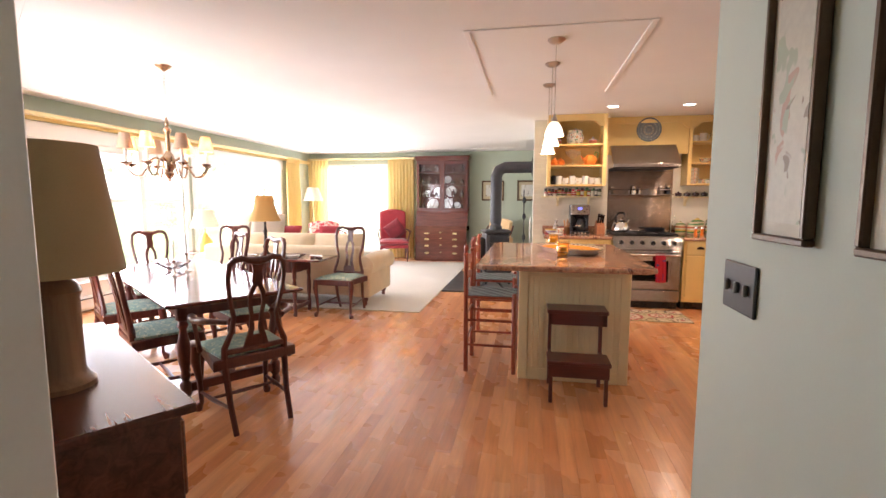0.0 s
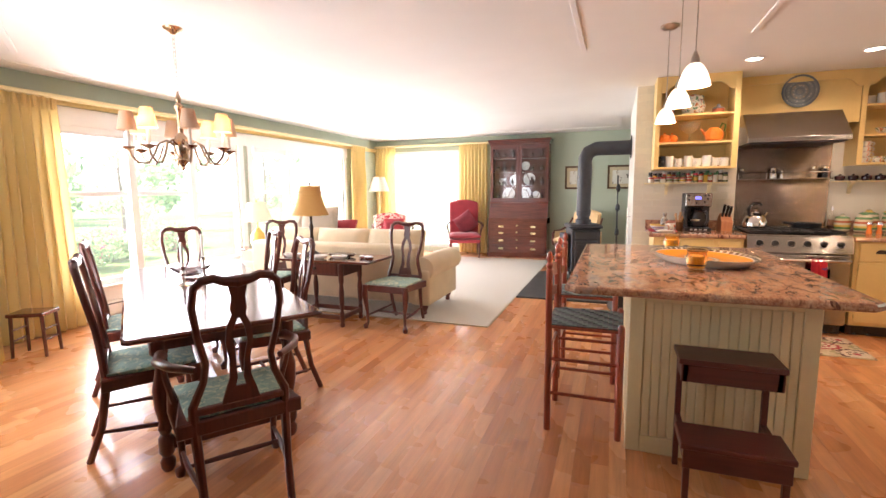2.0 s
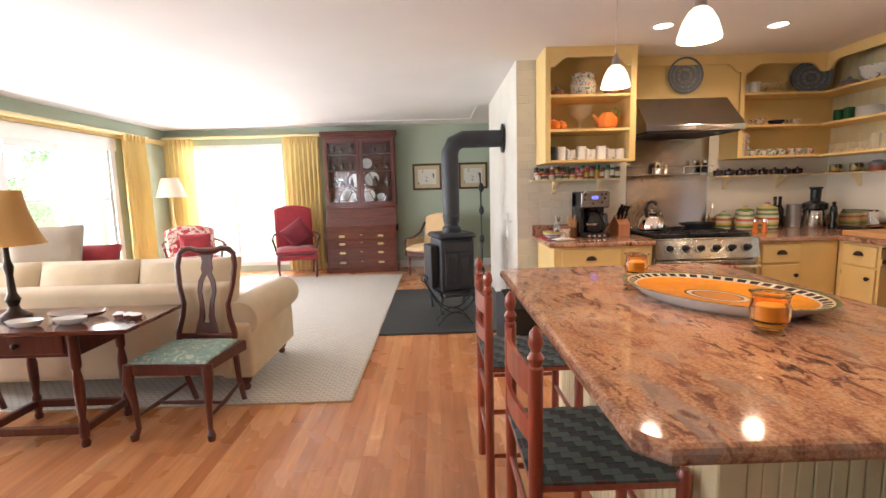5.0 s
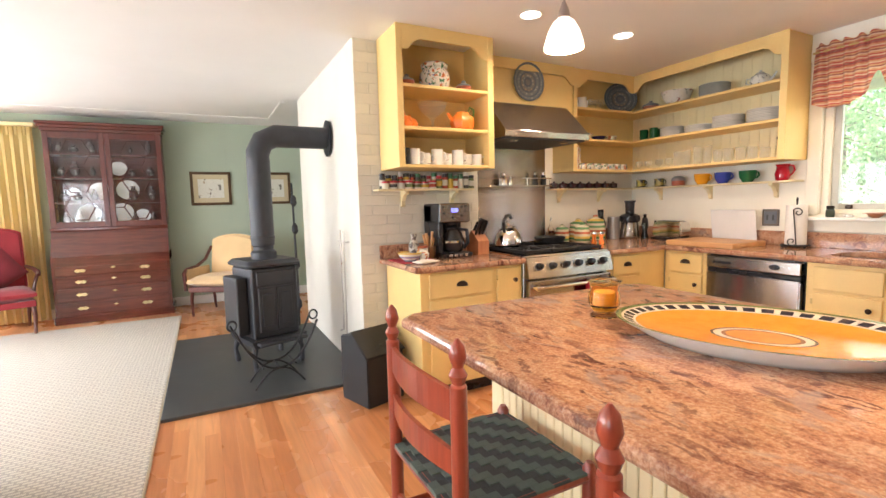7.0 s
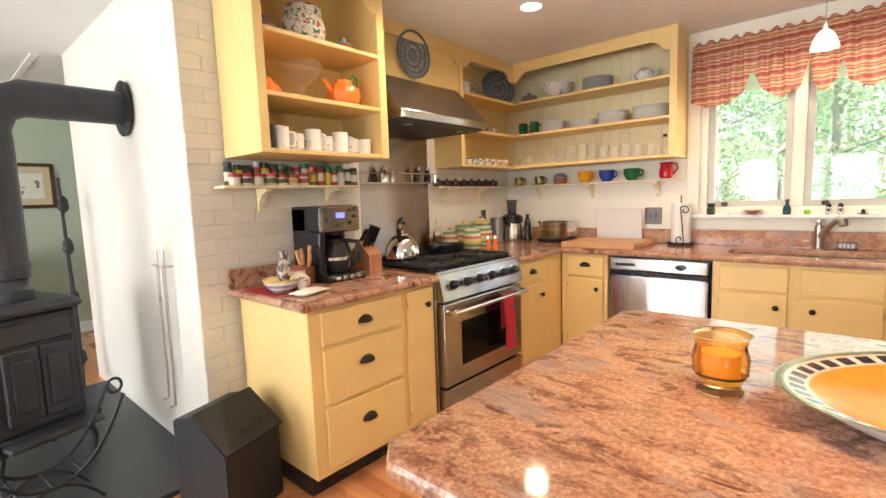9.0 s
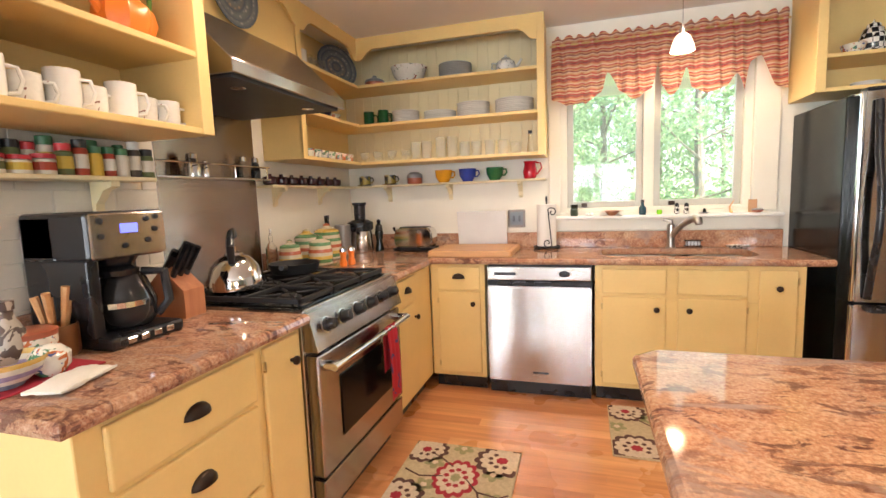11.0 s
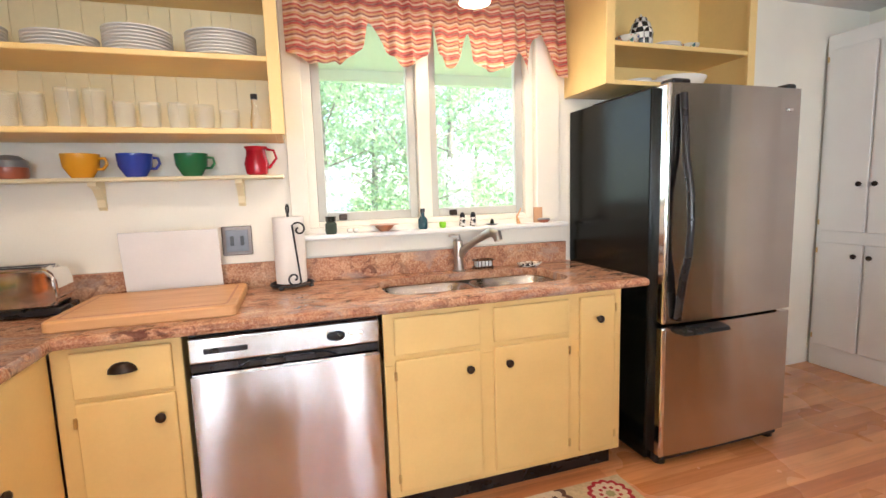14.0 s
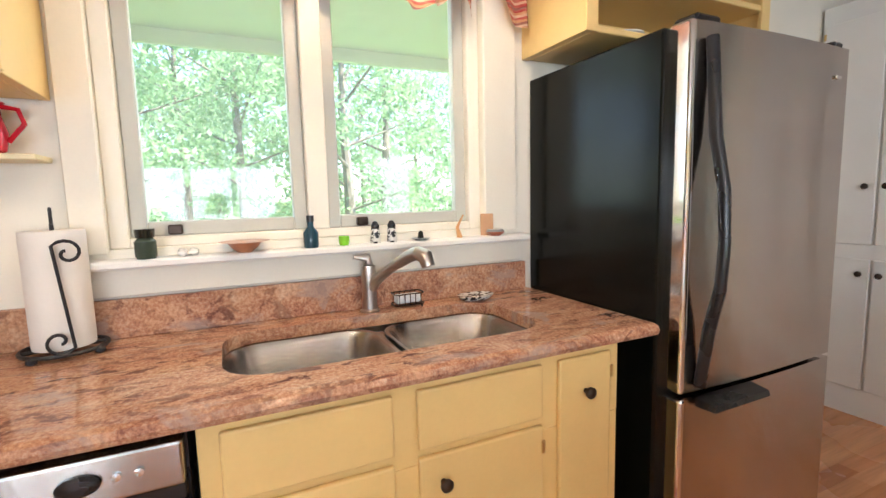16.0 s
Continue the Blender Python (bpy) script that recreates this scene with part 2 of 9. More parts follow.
GREEN = surface("sage_wall_paint", (0.40, 0.46, 0.36), 0.7, vary=0.04, scale=2, grain=160, relief=0.06)
PALE_GREEN = surface("pale_sage_wall_paint", (0.56, 0.63, 0.56), 0.7, vary=0.04, scale=2, grain=160, relief=0.06)
WHITE = surface("white_paint", (0.80, 0.79, 0.76), 0.55, vary=0.04, scale=3, grain=120, relief=0.06)
CREAM = surface("cream_wall_paint", (0.80, 0.76, 0.66), 0.6, vary=0.04, scale=3, grain=120, relief=0.06)
CEIL = surface("ceiling_paint", (0.80, 0.785, 0.765), 0.8, vary=0.03, scale=1.5, grain=140, relief=0.08)
YELLOW = surface("yellow_cabinet_paint", (0.80, 0.58, 0.235), 0.42, vary=0.05, scale=4, grain=70, relief=0.06, rand=0.03)
PALE_YELLOW = surface("pale_yellow_board_paint", (0.82, 0.71, 0.44), 0.45, vary=0.05, scale=4, grain=70, relief=0.06, rand=0.03)
PLANK = floor_wood("oak_floor_plank")
PLANKS = floor_wood("oak_floor_planks", True)
GAP = surface("floor_joint", (0.16, 0.07, 0.03), 0.8)
GRANITE = granite("granite")
MAHOG = wood("mahogany", (0.045, 0.010, 0.007), (0.145, 0.030, 0.019), 0.30, 2, coat=0.25)
MAHOG_X = wood("mahogany_along", (0.055, 0.012, 0.008), (0.165, 0.038, 0.023), 0.12, 0, coat=0.5)
WALNUT = wood("dresser_wood", (0.060, 0.018, 0.010), (0.17, 0.055, 0.030), 0.25, 0, coat=0.15)
REDWOOD = wood("red_stained_wood", (0.20, 0.030, 0.016), (0.42, 0.075, 0.035), 0.28, 2, coat=0.5)
DARKRED = wood("dark_red_wood", (0.055, 0.010, 0.009), (0.13, 0.024, 0.019), 0.35, 0)
MAPLE = wood("maple_board", (0.50, 0.24, 0.09), (0.70, 0.40, 0.17), 0.45, 1, coat=0.1)
BLOCKWOOD = wood("knife_block_wood", (0.36, 0.13, 0.06), (0.55, 0.24, 0.11), 0.4)
STEEL = brushed("brushed_steel", (0.50, 0.47, 0.445), 0.09)
STEEL_H = brushed("brushed_steel_trim", (0.44, 0.415, 0.39), 0.14)
CHROME = surface("chrome", (0.75, 0.74, 0.72), 0.1, 1.0, vary=0.03, relief=0)
NICKEL = surface("satin_nickel", (0.50, 0.46, 0.42), 0.3, 1.0, vary=0.06, relief=0)
BRASS = surface("brass", (0.65, 0.48, 0.22), 0.3, 1.0, vary=0.1, relief=0)
OLDBRASS = surface("antique_brass", (0.46, 0.34, 0.24), 0.26, 1.0, vary=0.25, relief=0)
BRONZE = surface("dark_bronze", (0.045, 0.03, 0.022), 0.35, 0.8, vary=0.2, relief=0)
IRON = surface("black_iron", (0.022, 0.022, 0.024), 0.5, 0.3, vary=0.25, grain=130, relief=0.3)
STOVE = surface("grey_cast_iron", (0.045, 0.046, 0.052), 0.5, 0.3, vary=0.2, grain=120, relief=0.3)
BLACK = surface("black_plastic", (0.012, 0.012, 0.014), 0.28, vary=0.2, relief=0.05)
BLACKSIDE = surface("black_enamel", (0.004, 0.0045, 0.004), 0.12, vary=0.2, grain=200, relief=0.12)
FRIDGESIDE = surface("black_textured_enamel", (0.004, 0.005, 0.004), 0.2, vary=0.2, grain=200, relief=0.05)
FRIDGESIDE.node_tree.nodes["Principled BSDF"].inputs["Specular IOR Level"].default_value = 0.2
BLACKSIDE.node_tree.nodes["Principled BSDF"].inputs["Specular IOR Level"].default_value = 0.15
SLATE = surface("slate_hearth", (0.045, 0.05, 0.052), 0.42, vary=0.2, scale=5, grain=40, relief=0.2)
# the second number is the painted daylight glare, strongest on the far window
GLASS, GLASS_N, GLASS_K = pane_mat("window_glass", 0.010), pane_mat("sheer_window_glass", 0.06), pane_mat("kitchen_window_glass", 0.05)
CLEAR = glassy("clear_glass")
THIN = thin_glass("thin_clear_glass", 0.08)
AMBER = glassy("amber_glass", (1.0, 0.70, 0.34), 0.03)
WAX = surface("yellow_wax", (0.80, 0.50, 0.06), 0.5)
CURTAIN = cloth("yellow_curtain", (0.80, 0.62, 0.27), 0.08, translucent=0.35, stretch=(1, 1, 0.2))
SOFA = cloth("beige_sofa_cloth", (0.62, 0.50, 0.33), 0.12)
CUSHION = cloth("taupe_cushion", (0.42, 0.36, 0.28), 0.12)
REDCLOTH = cloth("red_velvet", (0.30, 0.022, 0.030), 0.25)
CREAMCLOTH = cloth("cream_upholstery", (0.72, 0.50, 0.26), 0.1)
TEAL = figured("teal_floral_seat", (0.30, 0.43, 0.38), [(0.56, (0.52, 0.58, 0.44), 30), (0.60, (0.20, 0.34, 0.30), 42)])
FLORAL = figured("red_floral_cloth", (0.72, 0.62, 0.50), [(0.50, (0.42, 0.04, 0.05), 16), (0.6, (0.55, 0.25, 0.2), 22)])
WEAVE_A, WEAVE_B = cloth("green_webbing", (0.075, 0.11, 0.085), 0.2), cloth("black_green_webbing", (0.018, 0.026, 0.024), 0.2)
SHADE = cloth("amber_lamp_shade", (0.72, 0.47, 0.17), 0.08, translucent=0.4)
SHADE_W = cloth("white_lamp_shade", (0.80, 0.74, 0.62), 0.05, translucent=0.4)
SHADE_T = cloth("tan_lamp_shade", (0.56, 0.40, 0.22), 0.08, translucent=0.25)
CERAMIC = surface("white_ceramic", (0.84, 0.82, 0.78), 0.2, vary=0.04, relief=0, rand=0.08)
CERAMIC_P = figured("painted_ceramic", (0.76, 0.72, 0.62), [(0.58, (0.55, 0.16, 0.05), 34), (0.60, (0.09, 0.22, 0.12), 40), (0.64, (0.07, 0.12, 0.30), 46)], rough=0.2)
PLUM = surface("dark_plum_ceramic", (0.045, 0.012, 0.014), 0.2, vary=0.2, relief=0)
ORANGE = surface("orange_ceramic", (0.80, 0.22, 0.03), 0.3, vary=0.12, relief=0)
PAPER = surface("paper_towel", (0.80, 0.77, 0.72), 0.9, vary=0.03, grain=60, relief=0.5)


# ---- geometry helpers ----
def part(name, bm, material, parent=None, label="", smooth=False):
    mesh = bpy.data.meshes.new(name)
    bm.normal_update()
    bm.to_mesh(mesh)
    bm.free()
    for m in material if isinstance(material, (list, tuple)) else (material,):
        mesh.materials.append(m)
    if smooth:
        for p in mesh.polygons:
            p.use_smooth = True
        mesh.set_sharp_from_angle(angle=radians(38))
    ob = new(name, mesh)
    if parent is not None:
        ob.parent = parent
    if label:
        ob["label"] = label
    return ob


def thing(name, label, category, m=None, group="", kind=""):
    ob = new(name)
    ob.empty_display_size = 0.1
    if m is not None:
        ob.matrix_world = m
    return tagged(ob, label, category, group, kind)


def B():
    return bmesh.new()


def box(bm, x0, x1, y0, y1, z0, z1, bev=0.0, seg=1, m=None):
    r = bmesh.ops.create_cube(bm, size=1.0, matrix=Matrix.Translation(((x0 + x1) / 2, (y0 + y1) / 2, (z0 + z1) / 2)) @ Matrix.Diagonal((x1 - x0, y1 - y0, z1 - z0, 1)))
    vs = r["verts"]
    if bev > 0:
        es = list({e for v in vs for e in v.link_edges})
        q = bmesh.ops.bevel(bm, geom=es, offset=bev, segments=seg, affect="EDGES", profile=0.5)
        vs = list({v for f in q["faces"] for v in f.verts} | {v for v in vs if v.is_valid})
    if m is not None:
        bmesh.ops.transform(bm, matrix=m, verts=[v for v in vs if v.is_valid])
    return vs


def cbox(*a, **k):
    bm = B()
    box(bm, *a, **k)
    return bm


def lathe(bm, prof, seg=20, m=None, cap=True):
    """Turn a profile of (radius, height) about z."""
    rings = []
    for r, z in prof:
        rings.append([bm.verts.new((r * math.cos(2 * math.pi * i / seg), r * math.sin(2 * math.pi * i / seg), z)) for i in range(seg)])
    for a, b in zip(rings, rings[1:]):
        for i in range(seg):
            bm.faces.new((a[i], a[(i + 1) % seg], b[(i + 1) % seg], b[i]))
    if cap:
        bm.faces.new(list(reversed(rings[0])))
        bm.faces.new(rings[-1])
    if m is not None:
        bmesh.ops.transform(bm, matrix=m, verts=[v for r in rings for v in r])


def clathe(prof, seg=20, m=None, cap=True):
    bm = B()
    lathe(bm, prof, seg, m, cap)
    return bm


def tube(bm, pts, rad, seg=8, closed=False):
    """A round bar along a line of points; rad is one number or one per point."""
    pts = [Vector(p) for p in pts]
    rads = rad if isinstance(rad, (list, tuple)) else [rad] * len(pts)
    rings, side = [], None
    for i, p in enumerate(pts):
        a = pts[i - 1] if i or closed else p
        b = pts[(i + 1) % len(pts)] if i < len(pts) - 1 or closed else p
        d = (b - a).normalized()
        if side is None:
            side = d.cross(Vector((0, 0, 1)))
            side = side.normalized() if side.length > 0.05 else Vector((1, 0, 0))
        side = (side - d * side.dot(d)).normalized()
        up = d.cross(side)
        rings.append([bm.verts.new(p + rads[i] * (math.cos(2 * math.pi * k / seg) * side + math.sin(2 * math.pi * k / seg) * up)) for k in range(seg)])
    pairs = list(zip(rings, rings[1:])) + ([(rings[-1], rings[0])] if closed else [])
    for a, b in pairs:
        for k in range(seg):
            bm.faces.new((a[k], a[(k + 1) % seg], b[(k + 1) % seg], b[k]))
    if not closed:
        bm.faces.new(list(reversed(rings[0])))
        bm.faces.new(rings[-1])
    return bm


def ctube(pts, rad, seg=8, closed=False):
    return tube(B(), pts, rad, seg, closed)


def sweep(bm, pts, w, h):
    """A flat bar along a line of points lying in the x-z plane: w across the line, h along y."""
    pts = [Vector(p) for p in pts]
    ws = w if isinstance(w, (list, tuple)) else [w] * len(pts)
    rings = []
    for i, p in enumerate(pts):
        a, b = pts[max(0, i - 1)], pts[min(len(pts) - 1, i + 1)]
        d = b - a
        nrm = Vector((-d.z, 0, d.x)).normalized() * ws[i] / 2
        yy = Vector((0, h / 2, 0))
        rings.append([bm.verts.new(q) for q in (p + nrm + yy, p - nrm + yy, p - nrm - yy, p + nrm - yy)])
    for a, b in zip(rings, rings[1:]):
        for k in range(4):
            bm.faces.new((a[k], a[(k + 1) % 4], b[(k + 1) % 4], b[k]))
    bm.faces.new(list(reversed(rings[0])))
    bm.faces.new(rings[-1])
    return bm


def prism(bm, outline, depth, m=None):
    """An outline of (x, z) points given thickness along y, from -depth/2 to depth/2."""
    a = [bm.verts.new((x, -depth / 2, z)) for x, z in outline]
    b = [bm.verts.new((x, depth / 2, z)) for x, z in outline]
    n = len(a)
    bm.faces.new(a)
    bm.faces.new(list(reversed(b)))
    for i in range(n):
        bm.faces.new((a[i], b[i], b[(i + 1) % n], a[(i + 1) % n]))
    bmesh.ops.recalc_face_normals(bm, faces=bm.faces)
    if m is not None:
        bmesh.ops.transform(bm, matrix=m, verts=a + b)
    return bm


def pillow(w, d, h, bulge=0.35, n=10):
    """A soft cushion lying flat, w by d, h thick."""
    bm = B()
    top, bot = {}, {}
    for i in range(n + 1):
        for j in range(n + 1):
            u, v = 2 * i / n - 1, 2 * j / n - 1
            edge = max(0.0, (1 - abs(u) ** 4) * (1 - abs(v) ** 4)) ** 0.5
            sx, sy = u * (1 - 0.05 * (1 - v * v) * bulge), v * (1 - 0.05 * (1 - u * u) * bulge)
            z = h / 2 * (0.25 + 0.75 * edge) + 0.006 * noise.noise((u * 2 + w, v * 2, d))
            top[i, j] = bm.verts.new((sx * w / 2, sy * d / 2, z))
            bot[i, j] = bm.verts.new((sx * w / 2, sy * d / 2, -z))
    for i in range(n):
        for j in range(n):
            bm.faces.new((top[i, j], top[i + 1, j], top[i + 1, j + 1], top[i, j + 1]))
            bm.faces.new((bot[i, j], bot[i, j + 1], bot[i + 1, j + 1], bot[i + 1, j]))
    ring = [(i, 0) for i in range(n)] + [(n, j) for j in range(n)] + [(i, n) for i in range(n, 0, -1)] + [(0, j) for j in range(n, 0, -1)]
    for a, b in zip(ring, ring[1:] + ring[:1]):
        bm.faces.new((top[a], bot[a], bot[b], top[b]))
    bmesh.ops.recalc_face_normals(bm, faces=bm.faces)
    return bm


def moved(bm, m):
    bmesh.ops.transform(bm, matrix=m, verts=bm.verts)
    return bm


def structure(name, bm, mat, label, category, parent=None):
    return tagged(part(name, bm, mat, parent), label, category, "", "structure")


# ---- structure: floor, walls, ceiling ----
structure("floor", cbox(-7, 4.2, -2.2, 12.2, -0.12, -0.016), GAP, "oak strip floor with a warm clear finish", "floor")
structure("ceiling", cbox(-7, 4.2, -2.2, 12.2, CZ, CZ + 0.15), CEIL, "smooth painted ceiling, warm white", "ceiling")


def wall_with_holes(name, axis, at, thick, a0, a1, z0, z1, holes, mat, label):
    """A wall in the plane axis = at (thick to the far side), from a0 to a1, with rectangular holes (b0, b1, c0, c1)."""
    bm = B()
    cuts = sorted({a0, a1, *[h[0] for h in holes], *[h[1] for h in holes]})
    for lo, hi in zip(cuts, cuts[1:]):
        mid, spans = (lo + hi) / 2, [(z0, z1)]
        for h in holes:
            if h[0] < mid < h[1]:
                spans = [s for a, b in spans for s in ((a, min(b, h[2])), (max(a, h[3]), b)) if s[1] - s[0] > 1e-4]
        for c, d in spans:
            p = sorted((at, at + thick))
            if axis == "x":
                box(bm, p[0], p[1], lo, hi, c, d)
            else:
                box(bm, lo, hi, p[0], p[1], c, d)
    bmesh.ops.remove_doubles(bm, verts=bm.verts, dist=1e-5)
    return structure(name, bm, mat, label, "wall")


GROUPS = ((4.34, 6.80), (7.06, 9.64))
wall_with_holes("wall_west", "x", WX, -0.16, 3.0, FY + 0.16, 0, CZ, [(a, b, 0.36, 2.10) for a, b in GROUPS], GREEN, "sage green plaster wall round the wide windows")
wall_with_holes("wall_north", "y", FY, 0.16, WX - 0.16, 1.5, 0, CZ, [(-4.95, -3.2, 0.1, 2.24)], GREEN, "sage green plaster wall with a tall window")
wall_with_holes("wall_east", "x", KX, 0.16, 1.6, SR + 0.16, 0, CZ, [(4.42, 5.66, 1.17, 2.28)], CREAM, "cream painted kitchen wall with a casement window")
structure("wall_stove", cbox(1.24, KX, SR, SR + 0.16, 0, CZ), CREAM, "cream painted wall behind the range", "wall")
structure("wall_passage", cbox(1.36, 1.5, 9.3, FY, 0, CZ), GREEN, "sage green wall beyond the chimney", "wall")
structure("chimney", cbox(0.22, 1.24, SY + 0.012, 9.3, 0, CZ), surface("chimney_paint", (0.70, 0.67, 0.59), 0.6, vary=0.05, scale=3, grain=50, relief=0.3), "white painted brick chimney breast", "wall")
structure("wall_hall", cbox(0.70, 0.84, -2.0, 1.76, 0, CZ), PALE_GREEN, "pale sage hall wall", "wall")
structure("wall_pantry", cbox(0.84, KX, 1.60, 1.76, 0, CZ), CREAM, "cream wall behind the tall cupboards", "wall")
structure("wall_south", cbox(-7, 0.9, -2.2, -2.0, 0, CZ), PALE_GREEN, "pale sage wall closing the hall", "wall")
U, N = Vector((-0.834, 0.552, 0)), Vector((0.552, 0.834, 0))     # along and out of the slanted dining wall
A0 = Vector((-0.42, 0.52, 0))
SLANT = Matrix(((U.x, N.x, 0, A0.x), (U.y, N.y, 0, A0.y), (0, 0, 1, 0), (0, 0, 0, 1)))
bm = B()
for lo, hi, c, d in ((0.08, 3.0, 0, CZ), (3.0, 4.9, 0, 0.36), (3.0, 4.9, 2.1, CZ), (4.9, 5.75, 0, CZ)):
    box(bm, lo, hi, -0.16, 0, c, d, m=SLANT)
structure("wall_slanted", bm, GREEN, "sage green slanted dining wall with a window", "wall")
structure("door_casing", moved(cbox(-0.03, 0.08, -0.19, 0.03, 0, CZ, 0.006), SLANT), WHITE, "white painted door casing at the hall opening", "casing")
structure("door_jamb", cbox(-0.56, -0.42, 0.425, 0.765, 0, CZ, 0.006), WHITE, "white painted jamb at the hall opening", "casing")
structure("wall_hall_left", cbox(-0.62, -0.48, -2.0, 0.42, 0, CZ), PALE_GREEN, "pale sage hall wall", "wall")

# ceiling battens and the outlined panel over the island
def batten(x0, x1, y0, y1):
    structure("trim", cbox(x0, x1, y0, y1, CZ - 0.008, CZ + 0.01, 0.003), CEIL, "slim white ceiling batten", "batten")


batten(-4.95, -4.90, 3.75, 10.55), batten(-4.90, 0.05, 10.50, 10.55), batten(0.05, 0.10, 9.4, 10.55)
batten(-0.28, -0.24, 3.5, 5.46), batten(0.92, 0.96, 3.5, 5.46)
batten(-0.24, 0.92, 3.5, 3.54)
structure("trim", moved(cbox(0.3, 5.2, 0.42, 0.47, CZ - 0.016, CZ + 0.01, 0.004), SLANT), CEIL, "slim white ceiling batten", "batten")
# baseboard heater along the window wall, baseboards
heater = thing("baseboard_heater", "white metal baseboard heater under the windows", "heater", pose(WX, 0, 0), kind="structure")
bm = B()
prism(bm, [(0, 0.02), (0.055, 0.02), (0.075, 0.05), (0.075, 0.15), (0.05, 0.185), (0, 0.19)], 5.9, Matrix.Translation((0, 6.75, 0)))
part("cover", bm, WHITE, heater)
part("slot", cbox(0.0, 0.0765, 3.9, 9.6, 0.155, 0.166), BLACK, heater, "dark outlet slot")
structure("baseboard", cbox(0.68, 0.70, -1.9, 1.76, 0, 0.13, 0.004), WHITE, "white baseboard", "baseboard")
structure("baseboard", cbox(-2.6, 1.36, FY - 0.02, FY, 0, 0.12, 0.004), WHITE, "white baseboard", "baseboard")


def double_hung(name, y0, y1, z0, z1, zr, m):
    """A double-hung unit in the local plane x = 0, with its frame round it; the room lies at +x."""
    w = thing(name, "white double-hung window, closed", "window", m, kind="structure")
    bm = B()
    for a, b, c, d in ((y0, y0 + 0.05, z0, z1), (y1 - 0.05, y1, z0, z1), (y0 + 0.05, y1 - 0.05, z1 - 0.05, z1), (y0 + 0.05, y1 - 0.05, z0, z0 + 0.07)):
        box(bm, -0.10, -0.02, a, b, c, d, 0.004)
    part("window_frame", bm, WHITE, w)
    bm = B()
    box(bm, -0.085, -0.035, y0 + 0.05, y1 - 0.05, zr - 0.025, zr + 0.025, 0.004)
    part("meeting_rail", bm, WHITE, w)
    for c, d in ((z0 + 0.07, zr - 0.025), (zr + 0.025, z1 - 0.05)):
        p = part("pane", cbox(-0.064, -0.060, y0 + 0.05, y1 - 0.05, c, d), GLASS, w)
        p.visible_shadow = False
    return w


k = 0
WEST_WINDOWS = []
for a, b in GROUPS:
    n = 3
    for i in range(n):
        k += 1
        WEST_WINDOWS.append(double_hung("window_%d" % k, a + (b - a) * i / n, a + (b - a) * (i + 1) / n, 0.36, 2.10, 1.36, pose(WX, 0, 0)))
    bm = B()
    for y in [a + (b - a) * i / n for i in range(1, n)]:
        box(bm, WX - 0.02, WX + 0.012, y - 0.045, y + 0.045, 0.37, 2.1, 0.004)
    box(bm, WX - 0.001, WX + 0.02, a - 0.09, a + 0.01, 0.30, 2.20, 0.004)
    box(bm, WX - 0.001, WX + 0.02, b - 0.01, b + 0.09, 0.30, 2.20, 0.004)
    box(bm, WX - 0.001, WX + 0.022, a - 0.13, b + 0.13, 2.05, 2.232, 0.004)
    structure("trim", bm, WHITE, "white window casing", "casing")
    structure("trim", cbox(WX - 0.08, WX + 0.05, a - 0.12, b + 0.12, 0.335, 0.365, 0.006), WHITE, "white window sill", "sill")
    structure("trim", cbox(WX + 0.001, WX + 0.016, a - 0.1, b + 0.1, 0.19, 0.335), WHITE, "white panel under the sill", "panel")
k += 1
double_hung("window_%d" % k, 0, 1.9, 0.36, 2.10, 1.36, Matrix.Translation(A0 + U * 3.0) @ Matrix.Rotation(math.atan2(N.y, N.x), 4, "Z"))
k += 1
w = thing("window_%d" % k, "tall bright window in the far wall", "window", kind="structure")
bm = B()
for a, b, c, d in ((-4.95, -4.89, 0.1, 2.24), (-3.26, -3.2, 0.1, 2.24), (-4.89, -3.26, 2.17, 2.24), (-4.89, -3.26, 0.1, 0.18), (-4.105, -4.045, 0.18, 2.17)):
    box(bm, a, b, FY + 0.02, FY + 0.10, c, d, 0.004)
part("window_frame", bm, WHITE, w)
for a, b in ((-4.89, -4.105), (-4.045, -3.26)):
    p = part("pane", cbox(a, b, FY + 0.055, FY + 0.06, 0.18, 2.17), GLASS_N, w)
    p.visible_shadow = False

# kitchen casement pair
k += 1
w = thing("window_%d" % k, "cream casement window pair over the sink", "window", kind="structure")
bm = B()
for a, b, c, d in ((4.42, 4.47, 1.17, 2.28), (5.61, 5.66, 1.17, 2.28), (4.47, 5.61, 2.22, 2.28), (4.47, 5.61, 1.17, 1.20), (5.02, 5.09, 1.20, 2.22)):
    box(bm, KX + 0.03, KX + 0.12, a, b, c, d, 0.004)
part("window_frame", bm, CREAM, w)
SASH = surface("grey_sash_paint", (0.50, 0.50, 0.45), 0.5, vary=0.05)
for a, b in ((4.47, 5.02), (5.09, 5.61)):
    bm = B()
    for e, f, c, d in ((a, a + 0.045, 1.20, 2.22), (b - 0.045, b, 1.20, 2.22), (a + 0.045, b - 0.045, 2.17, 2.22), (a + 0.045, b - 0.045, 1.20, 1.245)):
        box(bm, KX + 0.06, KX + 0.10, e, f, c, d, 0.004)
    sash = part("sash", bm, SASH, w)
    p = part("pane", cbox(KX + 0.078, KX + 0.082, a + 0.045, b - 0.045, 1.245, 2.17), GLASS_K, sash)
    p.visible_shadow = False
    part("latch", cbox(KX + 0.035, KX + 0.06, b - 0.14, b - 0.10, 1.205, 1.235, 0.004), BRONZE, w)
bm = B()
box(bm, KX - 0.02, KX + 0.001, 5.655, 5.74, 1.16, 2.296, 0.004)
